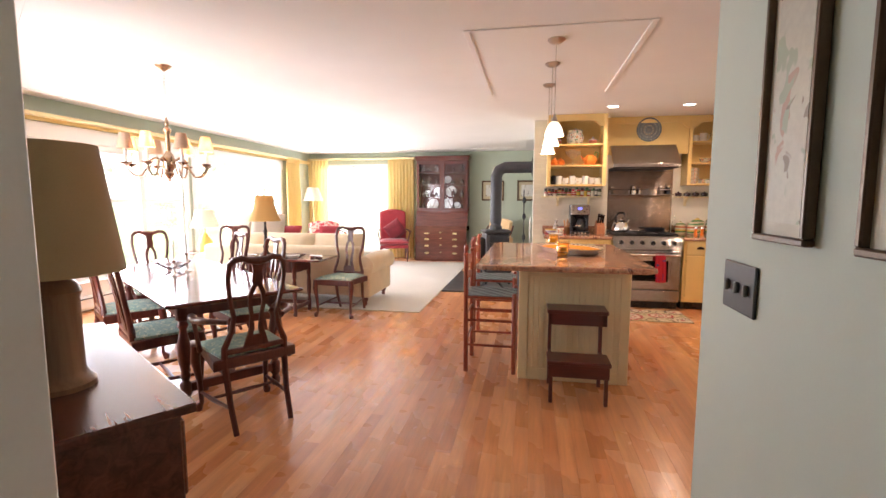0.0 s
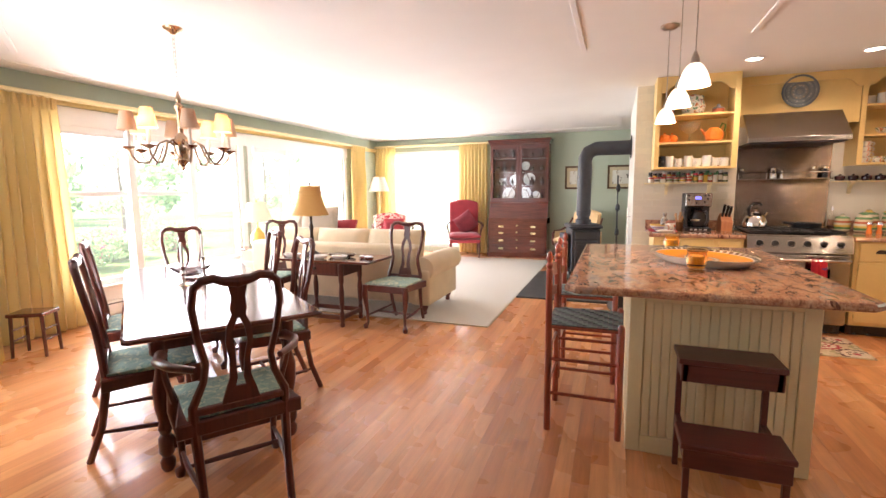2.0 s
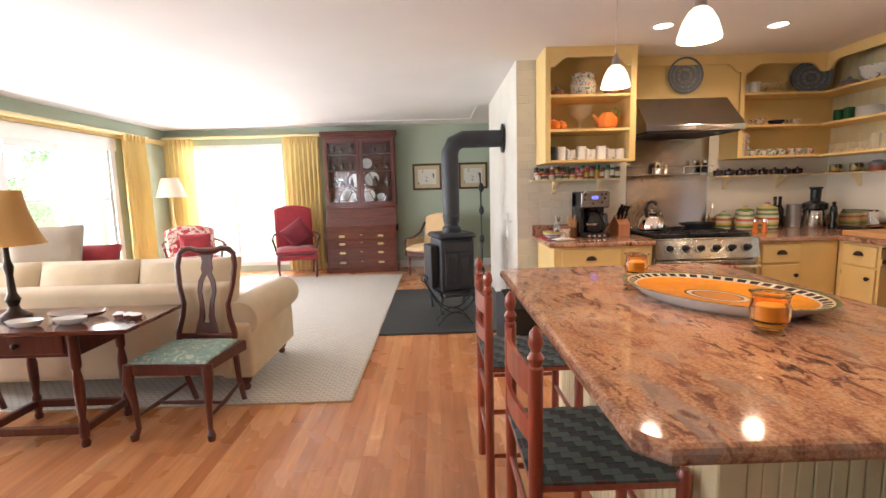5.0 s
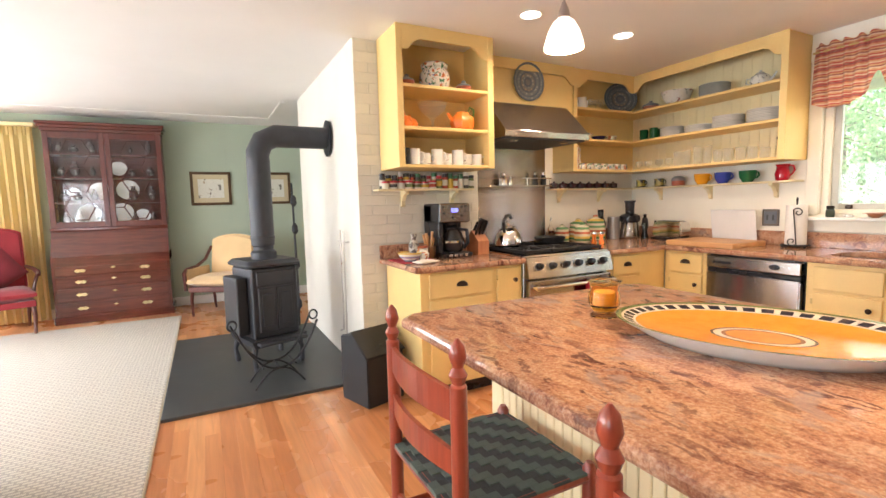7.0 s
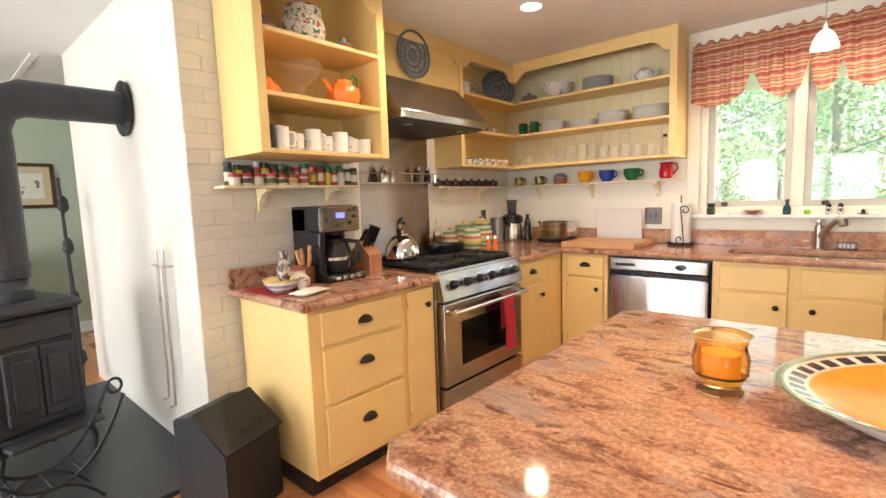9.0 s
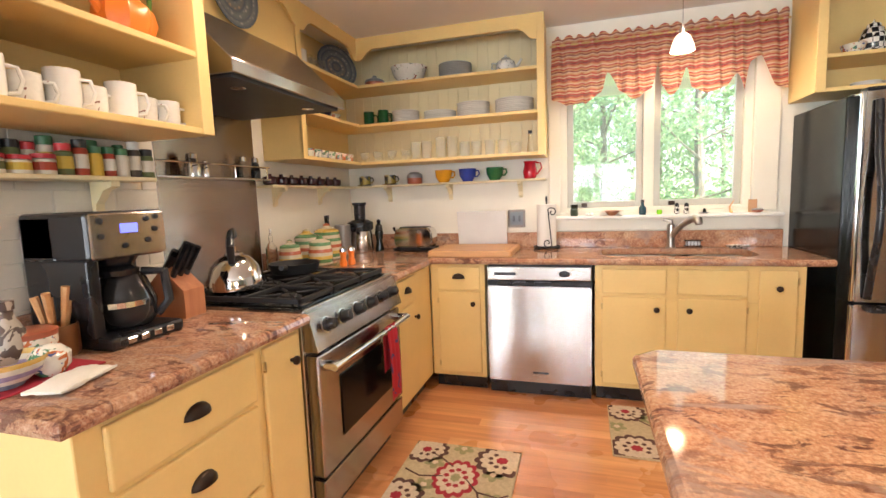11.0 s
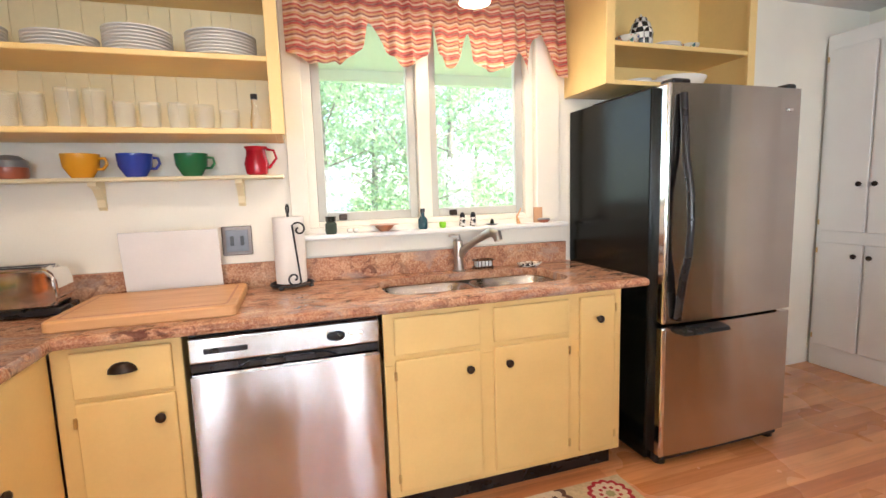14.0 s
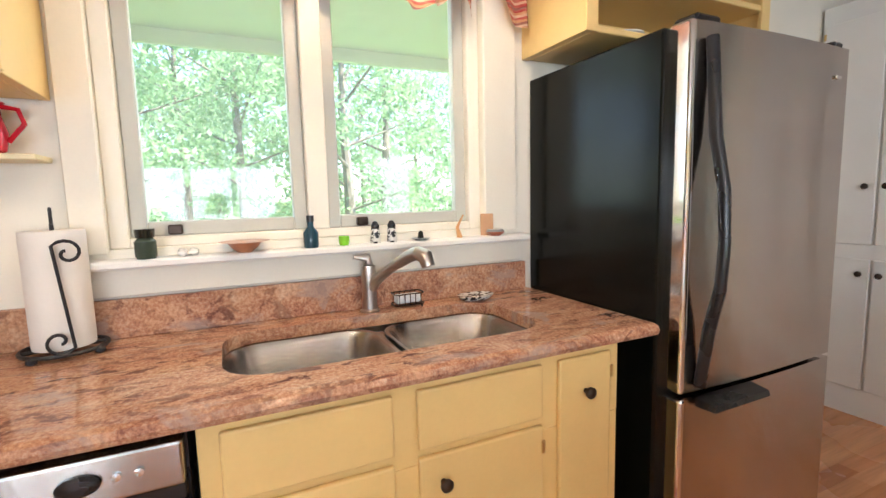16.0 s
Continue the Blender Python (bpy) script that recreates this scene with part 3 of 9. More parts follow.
box(bm, KX - 0.02, KX + 0.001, 4.28, 4.425, 1.16, 2.296, 0.004)
box(bm, KX - 0.024, KX + 0.001, 4.275, 5.745, 2.295, 2.38, 0.004)
box(bm, KX - 0.018, KX + 0.001, 4.26, 5.72, 1.035, 1.12, 0.004)
structure("trim", bm, CREAM, "cream casing round the kitchen window", "casing")
structure("trim", cbox(KX - 0.075, KX + 0.06, 4.25, 5.73, 1.12, 1.145, 0.006), WHITE, "white window sill over the sink", "sill")

# ---- kitchen: cabinets, worktops, appliances ----
def cup_pull(parent, x, z, y=0.0):
    bm = B()
    bmesh.ops.create_uvsphere(bm, u_segments=16, v_segments=8, radius=1.0)
    bmesh.ops.bisect_plane(bm, geom=bm.verts[:] + bm.edges[:] + bm.faces[:], plane_co=(0, 0, -0.02), plane_no=(0, 0, -1), clear_outer=True)
    bmesh.ops.bisect_plane(bm, geom=bm.verts[:] + bm.edges[:] + bm.faces[:], plane_co=(0, 0.02, 0), plane_no=(0, 1, 0), clear_outer=True)
    moved(bm, Matrix.Translation((x, y, z - 0.012)) @ Matrix.Diagonal((0.044, 0.026, 0.034, 1)))
    return part("handle", bm, BRONZE, parent, "dark bronze cup pull", True)


def knob(parent, x, z, y=0.0, mat=None, r=0.016):
    bm = clathe([(r * 0.45, 0), (r * 0.45, 0.012), (r, 0.018), (r * 1.05, 0.026), (r * 0.7, 0.032), (0.001, 0.034)], 14, Matrix.Translation((x, y, z)) @ Matrix.Rotation(radians(90), 4, "X"))
    return part("knob", bm, mat or BRONZE, parent, "dark round knob", True)


def base_cabinet(label, w, fronts, m, d=0.6, h=0.875, mat=None, toe=True, name="base_cabinet", open_top=False):
    """A floor unit whose front lies in the local plane y = 0. fronts: (kind, x0, x1, z0, z1, pull, px, pz)."""
    mat = mat or YELLOW
    c = thing(name, label, "cabinet", m)
    part("body", cbox(0, w, 0, d, 0.10 if toe else 0.0, 0.66 if open_top else h, 0.003), mat, c)
    if open_top:
        part("face_frame", cbox(0, w, 0, 0.02, 0.66, h, 0.002), mat, c)
    if toe:
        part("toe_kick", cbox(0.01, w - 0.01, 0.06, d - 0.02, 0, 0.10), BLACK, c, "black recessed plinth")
    for kind, x0, x1, z0, z1, pull, px, pz in fronts:
        f = part(kind, cbox(x0, x1, -0.016, 0.0, z0, z1, 0.006, 2), mat, c)
        if pull == "cup":
            cup_pull(f, px, pz, -0.016)
        elif pull == "knob":
            knob(f, px, pz, -0.016)
            for hz in (z0 + 0.06, z1 - 0.06):
                hx = x0 if px > (x0 + x1) / 2 else x1
                part("hinge", cbox(hx - 0.006, hx + 0.006, -0.02, -0.012, hz - 0.018, hz + 0.018, 0.002), BRASS, f)
    return c


FC = 6.50     # face of the stove-wall units
base_cabinet("yellow painted drawer cabinet beside the range", 0.80, [
    ("drawer", 0.06, 0.54, 0.70, 0.855, "cup", 0.30, 0.78), ("drawer", 0.06, 0.54, 0.43, 0.685, "cup", 0.30, 0.585), ("drawer", 0.06, 0.54, 0.13, 0.415, "cup", 0.30, 0.30),
    ("door", 0.58, 0.775, 0.13, 0.855, "knob", 0.72, 0.77)], pose(0.41, FC, 0), 0.61)
base_cabinet("yellow painted cabinet between range and corner", 0.66, [("drawer", 0.03, 0.34, 0.70, 0.855, "cup", 0.19, 0.785), ("door", 0.03, 0.34, 0.13, 0.685, "knob", 0.30, 0.60)], pose(2.075, FC, 0), 0.61)
RX = 2.735    # face of the sink-wall units
base_cabinet("yellow painted corner cabinet by the dishwasher", 0.375, [("drawer", 0.055, 0.345, 0.70, 0.855, "cup", 0.20, 0.79), ("door", 0.055, 0.345, 0.13, 0.685, "knob", 0.30, 0.61)], pose(RX, 6.495, 0, 0, 0, -90), 0.60)
base_cabinet("yellow painted sink cabinet with false drawer fronts", 1.10, [
    ("false_front", 0.04, 0.40, 0.70, 0.85, "", 0, 0), ("false_front", 0.46, 0.82, 0.70, 0.85, "", 0, 0),
    ("door", 0.04, 0.40, 0.13, 0.68, "knob", 0.345, 0.61), ("door", 0.46, 0.82, 0.13, 0.68, "knob", 0.52, 0.61), ("door", 0.875, 1.06, 0.13, 0.85, "knob", 0.965, 0.75)], pose(RX, 5.43, 0, 0, 0, -90), 0.60, open_top=True)

# dishwasher
dw = thing("dishwasher", "stainless steel dishwasher with a towel-bar edge", "dishwasher", pose(RX, 6.11, 0, 0, 0, -90))
part("body", cbox(0.008, 0.664, 0.02, 0.58, 0.08, 0.868), BLACK, dw)
bm = B()
prism(bm, [(0.012, 0.105), (0.66, 0.105), (0.66, 0.735), (0.012, 0.735)], 0.05)
bmesh.ops.bevel(bm, geom=bm.edges[:], offset=0.008, segments=2, affect="EDGES")
part("door", moved(bm, Matrix.Translation((0, -0.012, 0))), STEEL, dw)
part("handle_recess", cbox(0.012, 0.66, -0.02, 0.02, 0.738, 0.772, 0.004), BLACK, dw, "dark grip channel")
bm = B()
prism(bm, [(0.16, 0.745), (0.50, 0.745), (0.46, 0.763), (0.20, 0.763)], 0.016, Matrix.Translation((0, -0.026, 0)))
part("handle", bm, BLACK, dw)
cp = part("control_panel", cbox(0.012, 0.66, -0.034, 0.02, 0.775, 0.862, 0.006, 2), STEEL_H, dw)
part("vent", cbox(0.06, 0.20, -0.037, -0.03, 0.806, 0.826, 0.003), BLACK, cp, "dark vent slot")
part("dial", clathe([(0.022, 0), (0.024, 0.006), (0.018, 0.012), (0.001, 0.013)], 18, Matrix.Translation((0.50, -0.034, 0.818)) @ Matrix.Diagonal((1.4, 1, 0.8, 1)) @ Matrix.Rotation(radians(90), 4, "X")), BLACK, cp, "oval dark dial", True)
for x in (0.555, 0.59):
    part("button", clathe([(0.008, 0), (0.008, 0.004), (0.001, 0.005)], 10, Matrix.Translation((x, -0.034, 0.82)) @ Matrix.Rotation(radians(90), 4, "X")), CHROME, cp)
part("badge", cbox(0.30, 0.40, -0.041, -0.036, 0.165, 0.178, 0.002), BLACK, dw, "dark name plate")
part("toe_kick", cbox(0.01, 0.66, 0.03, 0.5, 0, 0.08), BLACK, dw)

# worktops
def nosing(bm, pts, r=0.0195, z=0.8945):
    tube(bm, [(x, y, z) for x, y in pts], r, 8)


T0, T1 = 0.875, 0.914
wt = thing("worktop", "polished red-brown granite worktop on the drawer cabinet", "worktop")
bm = cbox(0.375, 1.215, 6.47, SY, T0, T1)
nosing(bm, [(0.375, SY), (0.375, 6.47), (1.215, 6.47)])
part("slab", bm, GRANITE, wt)
part("upstand", cbox(0.36, 1.20, SY - 0.022, SY - 0.001, T1, T1 + 0.10, 0.003), GRANITE, wt)
wt = thing("worktop", "polished red-brown granite worktop with a cut-out sink", "worktop")
SX0, SX1, SK0, SK1 = 2.83, 3.225, 4.50, 5.38
bm = B()
box(bm, 2.06, RX - 0.03, 6.47, SR, T0, T1)
box(bm, 1.245, 2.06, 7.105, SR, T0, T1)
for a, b, c, d in ((RX - 0.03, KX, SK1, SR), (RX - 0.03, KX, 4.22, SK0), (RX - 0.03, SX0, SK0, SK1), (SX1, KX, SK0, SK1)):
    box(bm, a, b, c, d, T0, T1)
nosing(bm, [(2.06, 6.47), (RX - 0.03, 6.47), (RX - 0.03, 4.22), (KX, 4.22)])
bmesh.ops.remove_doubles(bm, verts=bm.verts, dist=0.0005)
part("slab", bm, GRANITE, wt)
bm = B()
box(bm, KX - 0.024, KX - 0.001, 4.24, SR - 0.03, T1, T1 + 0.115, 0.003)
part("upstand", bm, GRANITE, wt)
bm = B()
box(bm, 2.16, KX - 0.03, SR - 0.024, SR - 0.001, T1, T1 + 0.10, 0.003)
part("upstand", bm, GRANITE, wt)


def rounded(x0, x1, y0, y1, r, n=5):
    out = []
    for cx, cy, a in ((x1 - r, y1 - r, 0), (x0 + r, y1 - r, 90), (x0 + r, y0 + r, 180), (x1 - r, y0 + r, 270)):
        for i in range(n + 1):
            q = radians(a + 90 * i / n)
            out.append((cx + r * math.cos(q), cy + r * math.sin(q)))
    return out


def loft(bm, rings, cap_last=True, cap_first=False):
    vs = [[bm.verts.new(p) for p in r] for r in rings]
    for a, b in zip(vs, vs[1:]):
        for i in range(len(a)):
            bm.faces.new((a[i], a[(i + 1) % len(a)], b[(i + 1) % len(b)], b[i]))
    if cap_last:
        bm.faces.new(vs[-1])
    if cap_first:
        bm.faces.new(list(reversed(vs[0])))
    bmesh.ops.recalc_face_normals(bm, faces=bm.faces)
    return bm


sink = thing("sink", "stainless steel undermount double-bowl sink", "sink")
for cx, cy, dx, dy in ((SX0, SK0, 1, 1), (SX1, SK0, -1, 1), (SX0, SK1, 1, -1), (SX1, SK1, -1, -1)):
    r = 0.11
    arc = [(cx + dx * r * (1 - math.cos(radians(q))), cy + dy * r * (1 - math.sin(radians(q)))) for q in range(0, 91, 15)]
    part("sink_corner", loft(B(), [[(x, y, z) for x, y in [(cx, cy)] + arc] for z in (T0 + 0.001, T1 - 0.0002)], True, True), GRANITE, wt)
SINKSTEEL = brushed("sink_steel", (0.52, 0.50, 0.48), 0.24, 0.25)
for y0, y1, dep in ((4.50, 4.90, 0.15), (4.94, 5.38, 0.19)):
    bm = B()
    rings = []
    for ins, z in ((-0.012, T0 - 0.003), (0.0, T0 - 0.004), (0.008, T0 - 0.02), (0.02, T0 - dep + 0.03), (0.05, T0 - dep)):
        rings.append([(x, y, z) for x, y in rounded(SX0 + ins, SX1 - ins, y0 + ins, y1 - ins, 0.105 if ins < 0.03 else 0.085)])
    loft(bm, rings)
    part("bowl", bm, SINKSTEEL, sink, "", True)
    part("drain", clathe([(0.04, 0), (0.042, 0.004), (0.03, 0.002), (0.001, 0.002)], 16, Matrix.Translation(((SX0 + SX1) / 2, (y0 + y1) / 2, T0 - dep + 0.001))), CHROME, sink)
part("divider", cbox(SX0 + 0.02, SX1 - 0.02, 4.895, 4.945, T0 - 0.06, T0 - 0.012, 0.01, 2), SINKSTEEL, sink)
bm = B()
for i in range(9):
    tube(bm, [(2.87 + 0.012 * i, 5.10, 0), (2.87 + 0.012 * i, 5.34, 0)], 0.002, 5)
tagged(part("sink_grid", moved(bm, Matrix.Translation((0, 0, T0 - 0.183))), CHROME), "small wire rack lying in the sink", "rack")

fa = thing("faucet", "brushed nickel pull-out kitchen faucet behind the sink", "faucet", pose(3.275, 4.92, T1) @ Matrix.Scale(1.0, 4))
part("base", clathe([(0.032, 0), (0.033, 0.006), (0.026, 0.012), (0.024, 0.09), (0.027, 0.13), (0.024, 0.16), (0.001, 0.165)], 18), NICKEL, fa, "", True)
part("spout", ctube([(0, 0, 0.07), (-0.03, -0.02, 0.115), (-0.10, -0.055, 0.165), (-0.17, -0.09, 0.205), (-0.20, -0.105, 0.215)], [0.019, 0.019, 0.017, 0.021, 0.022], 12), NICKEL, fa, "", True)
part("spray_head", ctube([(-0.195, -0.103, 0.215), (-0.225, -0.118, 0.205), (-0.235, -0.123, 0.175)], [0.022, 0.025, 0.021], 12), NICKEL, fa, "", True)
part("lever", ctube([(0, 0, 0.165), (0, 0, 0.185), (0.0, 0.05, 0.192)], [0.016, 0.013, 0.007], 10), NICKEL, fa, "", True)

# island
isl = thing("kitchen_island", "pale yellow beadboard island with a granite top", "island", pose(0, 0, 0))
IX0, IX1, IY0, IY1 = 0.115, 0.92, 3.80, 5.22
part("body", cbox(IX0 + 0.012, IX1 - 0.012, IY0 + 0.012, IY1 - 0.012, 0, 0.872), PALE_YELLOW, isl)
for x, y in ((IX0, IY0), (IX1 - 0.07, IY0), (IX0, IY1 - 0.07), (IX1 - 0.07, IY1 - 0.07)):
    part("corner_post", cbox(x, x + 0.07, y, y + 0.07, 0, 0.872, 0.004), PALE_YELLOW, isl)
for y in (IY0 + 0.002, IY1 - 0.012):
    part("rail", cbox(IX0 + 0.07, IX1 - 0.07, y - 0.001, y + 0.012, 0.80, 0.872, 0.003), PALE_YELLOW, isl)
    part("plinth", cbox(IX0 + 0.07, IX1 - 0.07, y - 0.001, y + 0.012, 0.0, 0.09, 0.003), PALE_YELLOW, isl)
n = 16
wb = (IX1 - IX0 - 0.14) / n
shared = None
for side in (IY0 + 0.005, IY1 - 0.012):
    for i in range(n):
        if shared is None:
            ob = part("board", cbox(0.0012, wb - 0.0012, 0, 0.009, 0.09, 0.80, 0.003), PALE_YELLOW, isl)
            shared = ob.data
        else:
            ob = new("board", shared)
            ob.parent = isl
        ob.location = (IX0 + 0.07 + wb * i, side, 0)
n = 33
wb2 = (IY1 - IY0 - 0.14) / n
sh2 = None
for side in (IX0 + 0.004, IX1 - 0.013):
    for i in range(n):
        if sh2 is None:
            ob = part("board", cbox(0, 0.009, 0.0012, wb2 - 0.0012, 0.0, 0.872, 0.003), PALE_YELLOW, isl)
            sh2 = ob.data
        else:
            ob = new("board", sh2)
            ob.parent = isl
        ob.location = (side, IY0 + 0.07 + wb2 * i, 0)
bm = B()
TX0, TX1, TY0, TY1, ch = -0.19, 1.04, 3.53, 5.38, 0.05
out = [(TX0 + ch, TY0), (TX1 - ch, TY0), (TX1, TY0 + ch), (TX1, TY1 - ch), (TX1 - ch, TY1), (TX0 + ch, TY1), (TX0, TY1 - ch), (TX0, TY0 + ch)]
rings = []
cxm, cym = (TX0 + TX1) / 2, (TY0 + TY1) / 2
for ins, z in ((0.02, 0.873), (0.004, 0.878), (0, 0.886), (0, 0.900), (0.004, 0.909), (0.014, 0.914)):
    rings.append([(x - ins * (1 if x > cxm else -1), y - ins * (1 if y > cym else -1), z) for x, y in out])
loft(bm, rings, True, True)
part("top", bm, GRANITE, isl, "polished red-brown granite slab with clipped corners")

# range
rg = thing("kitchen_range", "stainless steel gas range with black grates", "range", pose(1.225, 6.44, 0))
RW = 0.825
part("body", cbox(0, RW, 0.06, 0.66, 0.09, 0.90, 0.004), STEEL, rg)
bm = B()
prism(bm, [(0.0, 0.0), (0.06, 0.0), (0.06, 0.145), (0.035, 0.145)], RW, Matrix.Translation((0, 0, 0)))
moved(bm, Matrix.Translation((RW / 2, -0.005, 0.765)) @ Matrix.Rotation(radians(90), 4, "Z") @ Matrix.Diagonal((1, 1, 1, 1)))
part("control_panel", bm, STEEL_H, rg)
for i in range(6):
    x = 0.10 + i * (RW - 0.2) / 5
    kn = clathe([(0.030, 0), (0.030, 0.004), (0.024, 0.006), (0.022, 0.034), (0.018, 0.040), (0.001, 0.041)], 16, Matrix.Translation((x, 0.012, 0.845)) @ Matrix.Rotation(radians(76), 4, "X"))
    kk = part("knob", kn, BLACK, rg, "black burner knob", True)
    part("bezel", clathe([(0.033, 0), (0.034, 0.003), (0.026, 0.004)], 16, Matrix.Translation((x, 0.014, 0.845)) @ Matrix.Rotation(radians(76), 4, "X")), CHROME, kk)
door = part("oven_door", cbox(0.012, RW - 0.012, 0.005, 0.06, 0.26, 0.745, 0.008, 2), STEEL_H, rg)
part("window", cbox(0.16, RW - 0.16, 0.0, 0.01, 0.36, 0.62, 0.003), BLACKSIDE, door, "dark oven glass")
bm = ctube([(0.03, -0.05, 0.70), (RW - 0.03, -0.05, 0.70)], 0.014, 12)
for x in (0.05, RW - 0.05):
    tube(bm, [(x, 0.01, 0.70), (x, -0.05, 0.70)], [0.02, 0.022], 10)
part("handle", bm, CHROME, door, "chrome towel-bar handle", True)
part("drawer_panel", cbox(0.012, RW - 0.012, 0.01, 0.06, 0.11, 0.245, 0.006, 2), STEEL_H, rg)
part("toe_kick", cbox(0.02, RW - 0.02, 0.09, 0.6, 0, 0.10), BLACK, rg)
part("cooktop", cbox(0.0, RW, 0.045, 0.66, 0.90, 0.925, 0.006, 2), STEEL_H, rg)
part("burner_tray", cbox(0.03, RW - 0.03, 0.075, 0.63, 0.922, 0.929), BLACKSIDE, rg, "black enamel burner tray")
for gx in range(3):
    bm = B()
    x0, x1 = 0.035 + gx * 0.252, 0.035 + gx * 0.252 + 0.247
    for x in (x0, x1 - 0.014):
        box(bm, x, x + 0.014, 0.08, 0.625, 0.936, 0.957, 0.003)
    for y in (0.08, 0.345, 0.611):
        box(bm, x0, x1, y, y + 0.014, 0.936, 0.957, 0.003)
    for cy in (0.215, 0.48):
        for k in range(4):
            q = radians(45 + 90 * k)
            xm, ym = (x0 + x1) / 2, cy
            tube(bm, [(xm + 0.03 * math.cos(q), ym + 0.03 * math.sin(q), 0.950), (xm + 0.115 * math.cos(q), ym + 0.125 * math.sin(q), 0.950)], 0.006, 6)
    for x in (x0 + 0.004, x1 - 0.016):
        for y in (0.084, 0.61):
            box(bm, x, x + 0.012, y, y + 0.012, 0.928, 0.94)
    part("grate", bm, IRON, rg, "black cast iron grate")
    for cy in (0.215, 0.48):
        part("burner", clathe([(0.05, 0), (0.05, 0.008), (0.038, 0.012), (0.036, 0.018), (0.001, 0.02)], 18, Matrix.Translation(((x0 + x1) / 2, cy, 0.928))), IRON, rg, "", True)
part("back_guard", cbox(0.0, RW, 0.63, 0.66, 0.92, 0.97, 0.004), STEEL_H, rg)
# steel splash panel, rail shelf and hood
sp = thing("splash_panel", "brushed stainless splash panel behind the range", "panel", pose(0, 0, 0), kind="structure")
part("sheet", cbox(1.25, 2.15, SR - 0.010, SR - 0.002, 0.916, 1.84, 0.001), brushed("dull_steel_sheet", (0.33, 0.27, 0.23), 0.16), sp)
rs = thing("rail_shelf", "narrow steel rail shelf over the range", "shelf", pose(0, 0, 0))
part("tray", cbox(1.26, 2.14, SR - 0.13, SR - 0.011, 1.45, 1.462, 0.003), STEEL_H, rs)
bm = ctube([(1.27, SR - 0.125, 1.525), (2.13, SR - 0.125, 1.525)], 0.005, 8)
for x in (1.29, 1.55, 1.85, 2.11):
    tube(bm, [(x, SR - 0.125, 1.462), (x, SR - 0.125, 1.525)], 0.004, 6)
part("rail", bm, CHROME, rs)
hd = thing("range_hood", "stainless steel wall range hood", "range hood", pose(1.645, 0, 0))
bm = B()
prism(bm, [(6.71, 1.80), (SR - 0.012, 1.80), (SR - 0.012, 2.11), (6.98, 2.11), (6.71, 1.85)], 0.83, None)
moved(bm, Matrix.Rotation(radians(90), 4, "Z") @ Matrix.Scale(-1, 4, (0, 1, 0)))
bmesh.ops.recalc_face_normals(bm, faces=bm.faces)
bmesh.ops.bevel(bm, geom=bm.edges[:], offset=0.004, segments=1, affect="EDGES")
part("canopy", bm, STEEL_H, hd)
part("filter", cbox(-0.39, 0.39, 6.74, SR - 0.04, 1.791, 1.801), STOVE, hd, "dark underside filter")
for x in (-0.25, 0.25):
    part("lamp", clathe([(0.03, 0), (0.03, 0.006), (0.001, 0.006)], 14, Matrix.Translation((x, 6.83, 1.786))), CHROME, hd)

# open wall shelves
def scallop(a0, a1, ztop, zlow, zmid):
    """Outline of a shaped head board: ogee corners at both ends."""
    pts = [(a0, ztop), (a0, zlow)]
    for s in (0, 1):
        seq = []
        for i in range(9):
            q = i / 8
            x = 0.02 + 0.12 * q
            z = zlow + (zmid - zlow) * (0.5 - 0.5 * math.cos(math.pi * q))
            if 0.35 < q < 0.65:
                z += 0.006
            seq.append((x, z))
        pts += [(a0 + x, z) for x, z in seq] if s == 0 else [(a1 - x, z) for x, z in reversed(seq)]
    return pts + [(a1, zlow), (a1, ztop)]


def head_board(parent, a0, a1, m):
    bm = B()
    a = scallop(a0, a1, CZ, CZ - 0.16, CZ - 0.085)
    n = len(a) - 2
    for i in range(1, len(a) - 2):
        (xa, za), (xb, zb) = a[i], a[i + 1]
        if xb - xa < 1e-6:
            continue
        vs = [bm.verts.new(p) for p in ((xa, 0, za), (xb, 0, zb), (xb, 0, CZ), (xa, 0, CZ), (xa, 0.018, za), (xb, 0.018, zb), (xb, 0.018, CZ), (xa, 0.018, CZ))]
        for f in ((0, 1, 2, 3), (7, 6, 5, 4), (0, 4, 5, 1)):
            bm.faces.new([vs[k] for k in f])
    bmesh.ops.remove_doubles(bm, verts=bm.verts, dist=0.0005)
    bmesh.ops.recalc_face_normals(bm, faces=bm.faces)
    return part("head_board", moved(bm, m), YELLOW, parent, "shaped head board")


UF, UR = 6.752, 7.105     # faces of the wall shelves beside the chimney and on the range wall
us = thing("wall_shelf_unit", "yellow painted open wall shelves beside the hood", "shelf unit")
part("side", cbox(0.395, 0.42, UF, SY - 0.002, 1.565, CZ - 0.001, 0.002), YELLOW, us)
part("side", cbox(1.115, 1.145, UF, SY - 0.002, 1.565, CZ - 0.001, 0.002), YELLOW, us)
part("back", cbox(0.42, 1.115, SY - 0.012, SY - 0.003, 1.58, CZ - 0.001), YELLOW, us)
part("stile", cbox(0.395, 0.44, UF - 0.006, UF + 0.012, 1.565, CZ - 0.001, 0.002), YELLOW, us)
part("stile", cbox(1.105, 1.155, UF - 0.006, UF + 0.012, 1.565, CZ - 0.001, 0.002), YELLOW, us)
for z in (1.565, 1.82, 2.10):
    part("shelf", cbox(0.42, 1.115, UF, SY - 0.012, z, z + 0.022, 0.003), YELLOW, us)
head_board(us, 0.44, 1.105, Matrix.Translation((0, UF - 0.004, 0)))
hp = thing("hood_panel", "yellow painted panel over the hood with a shaped head", "panel")
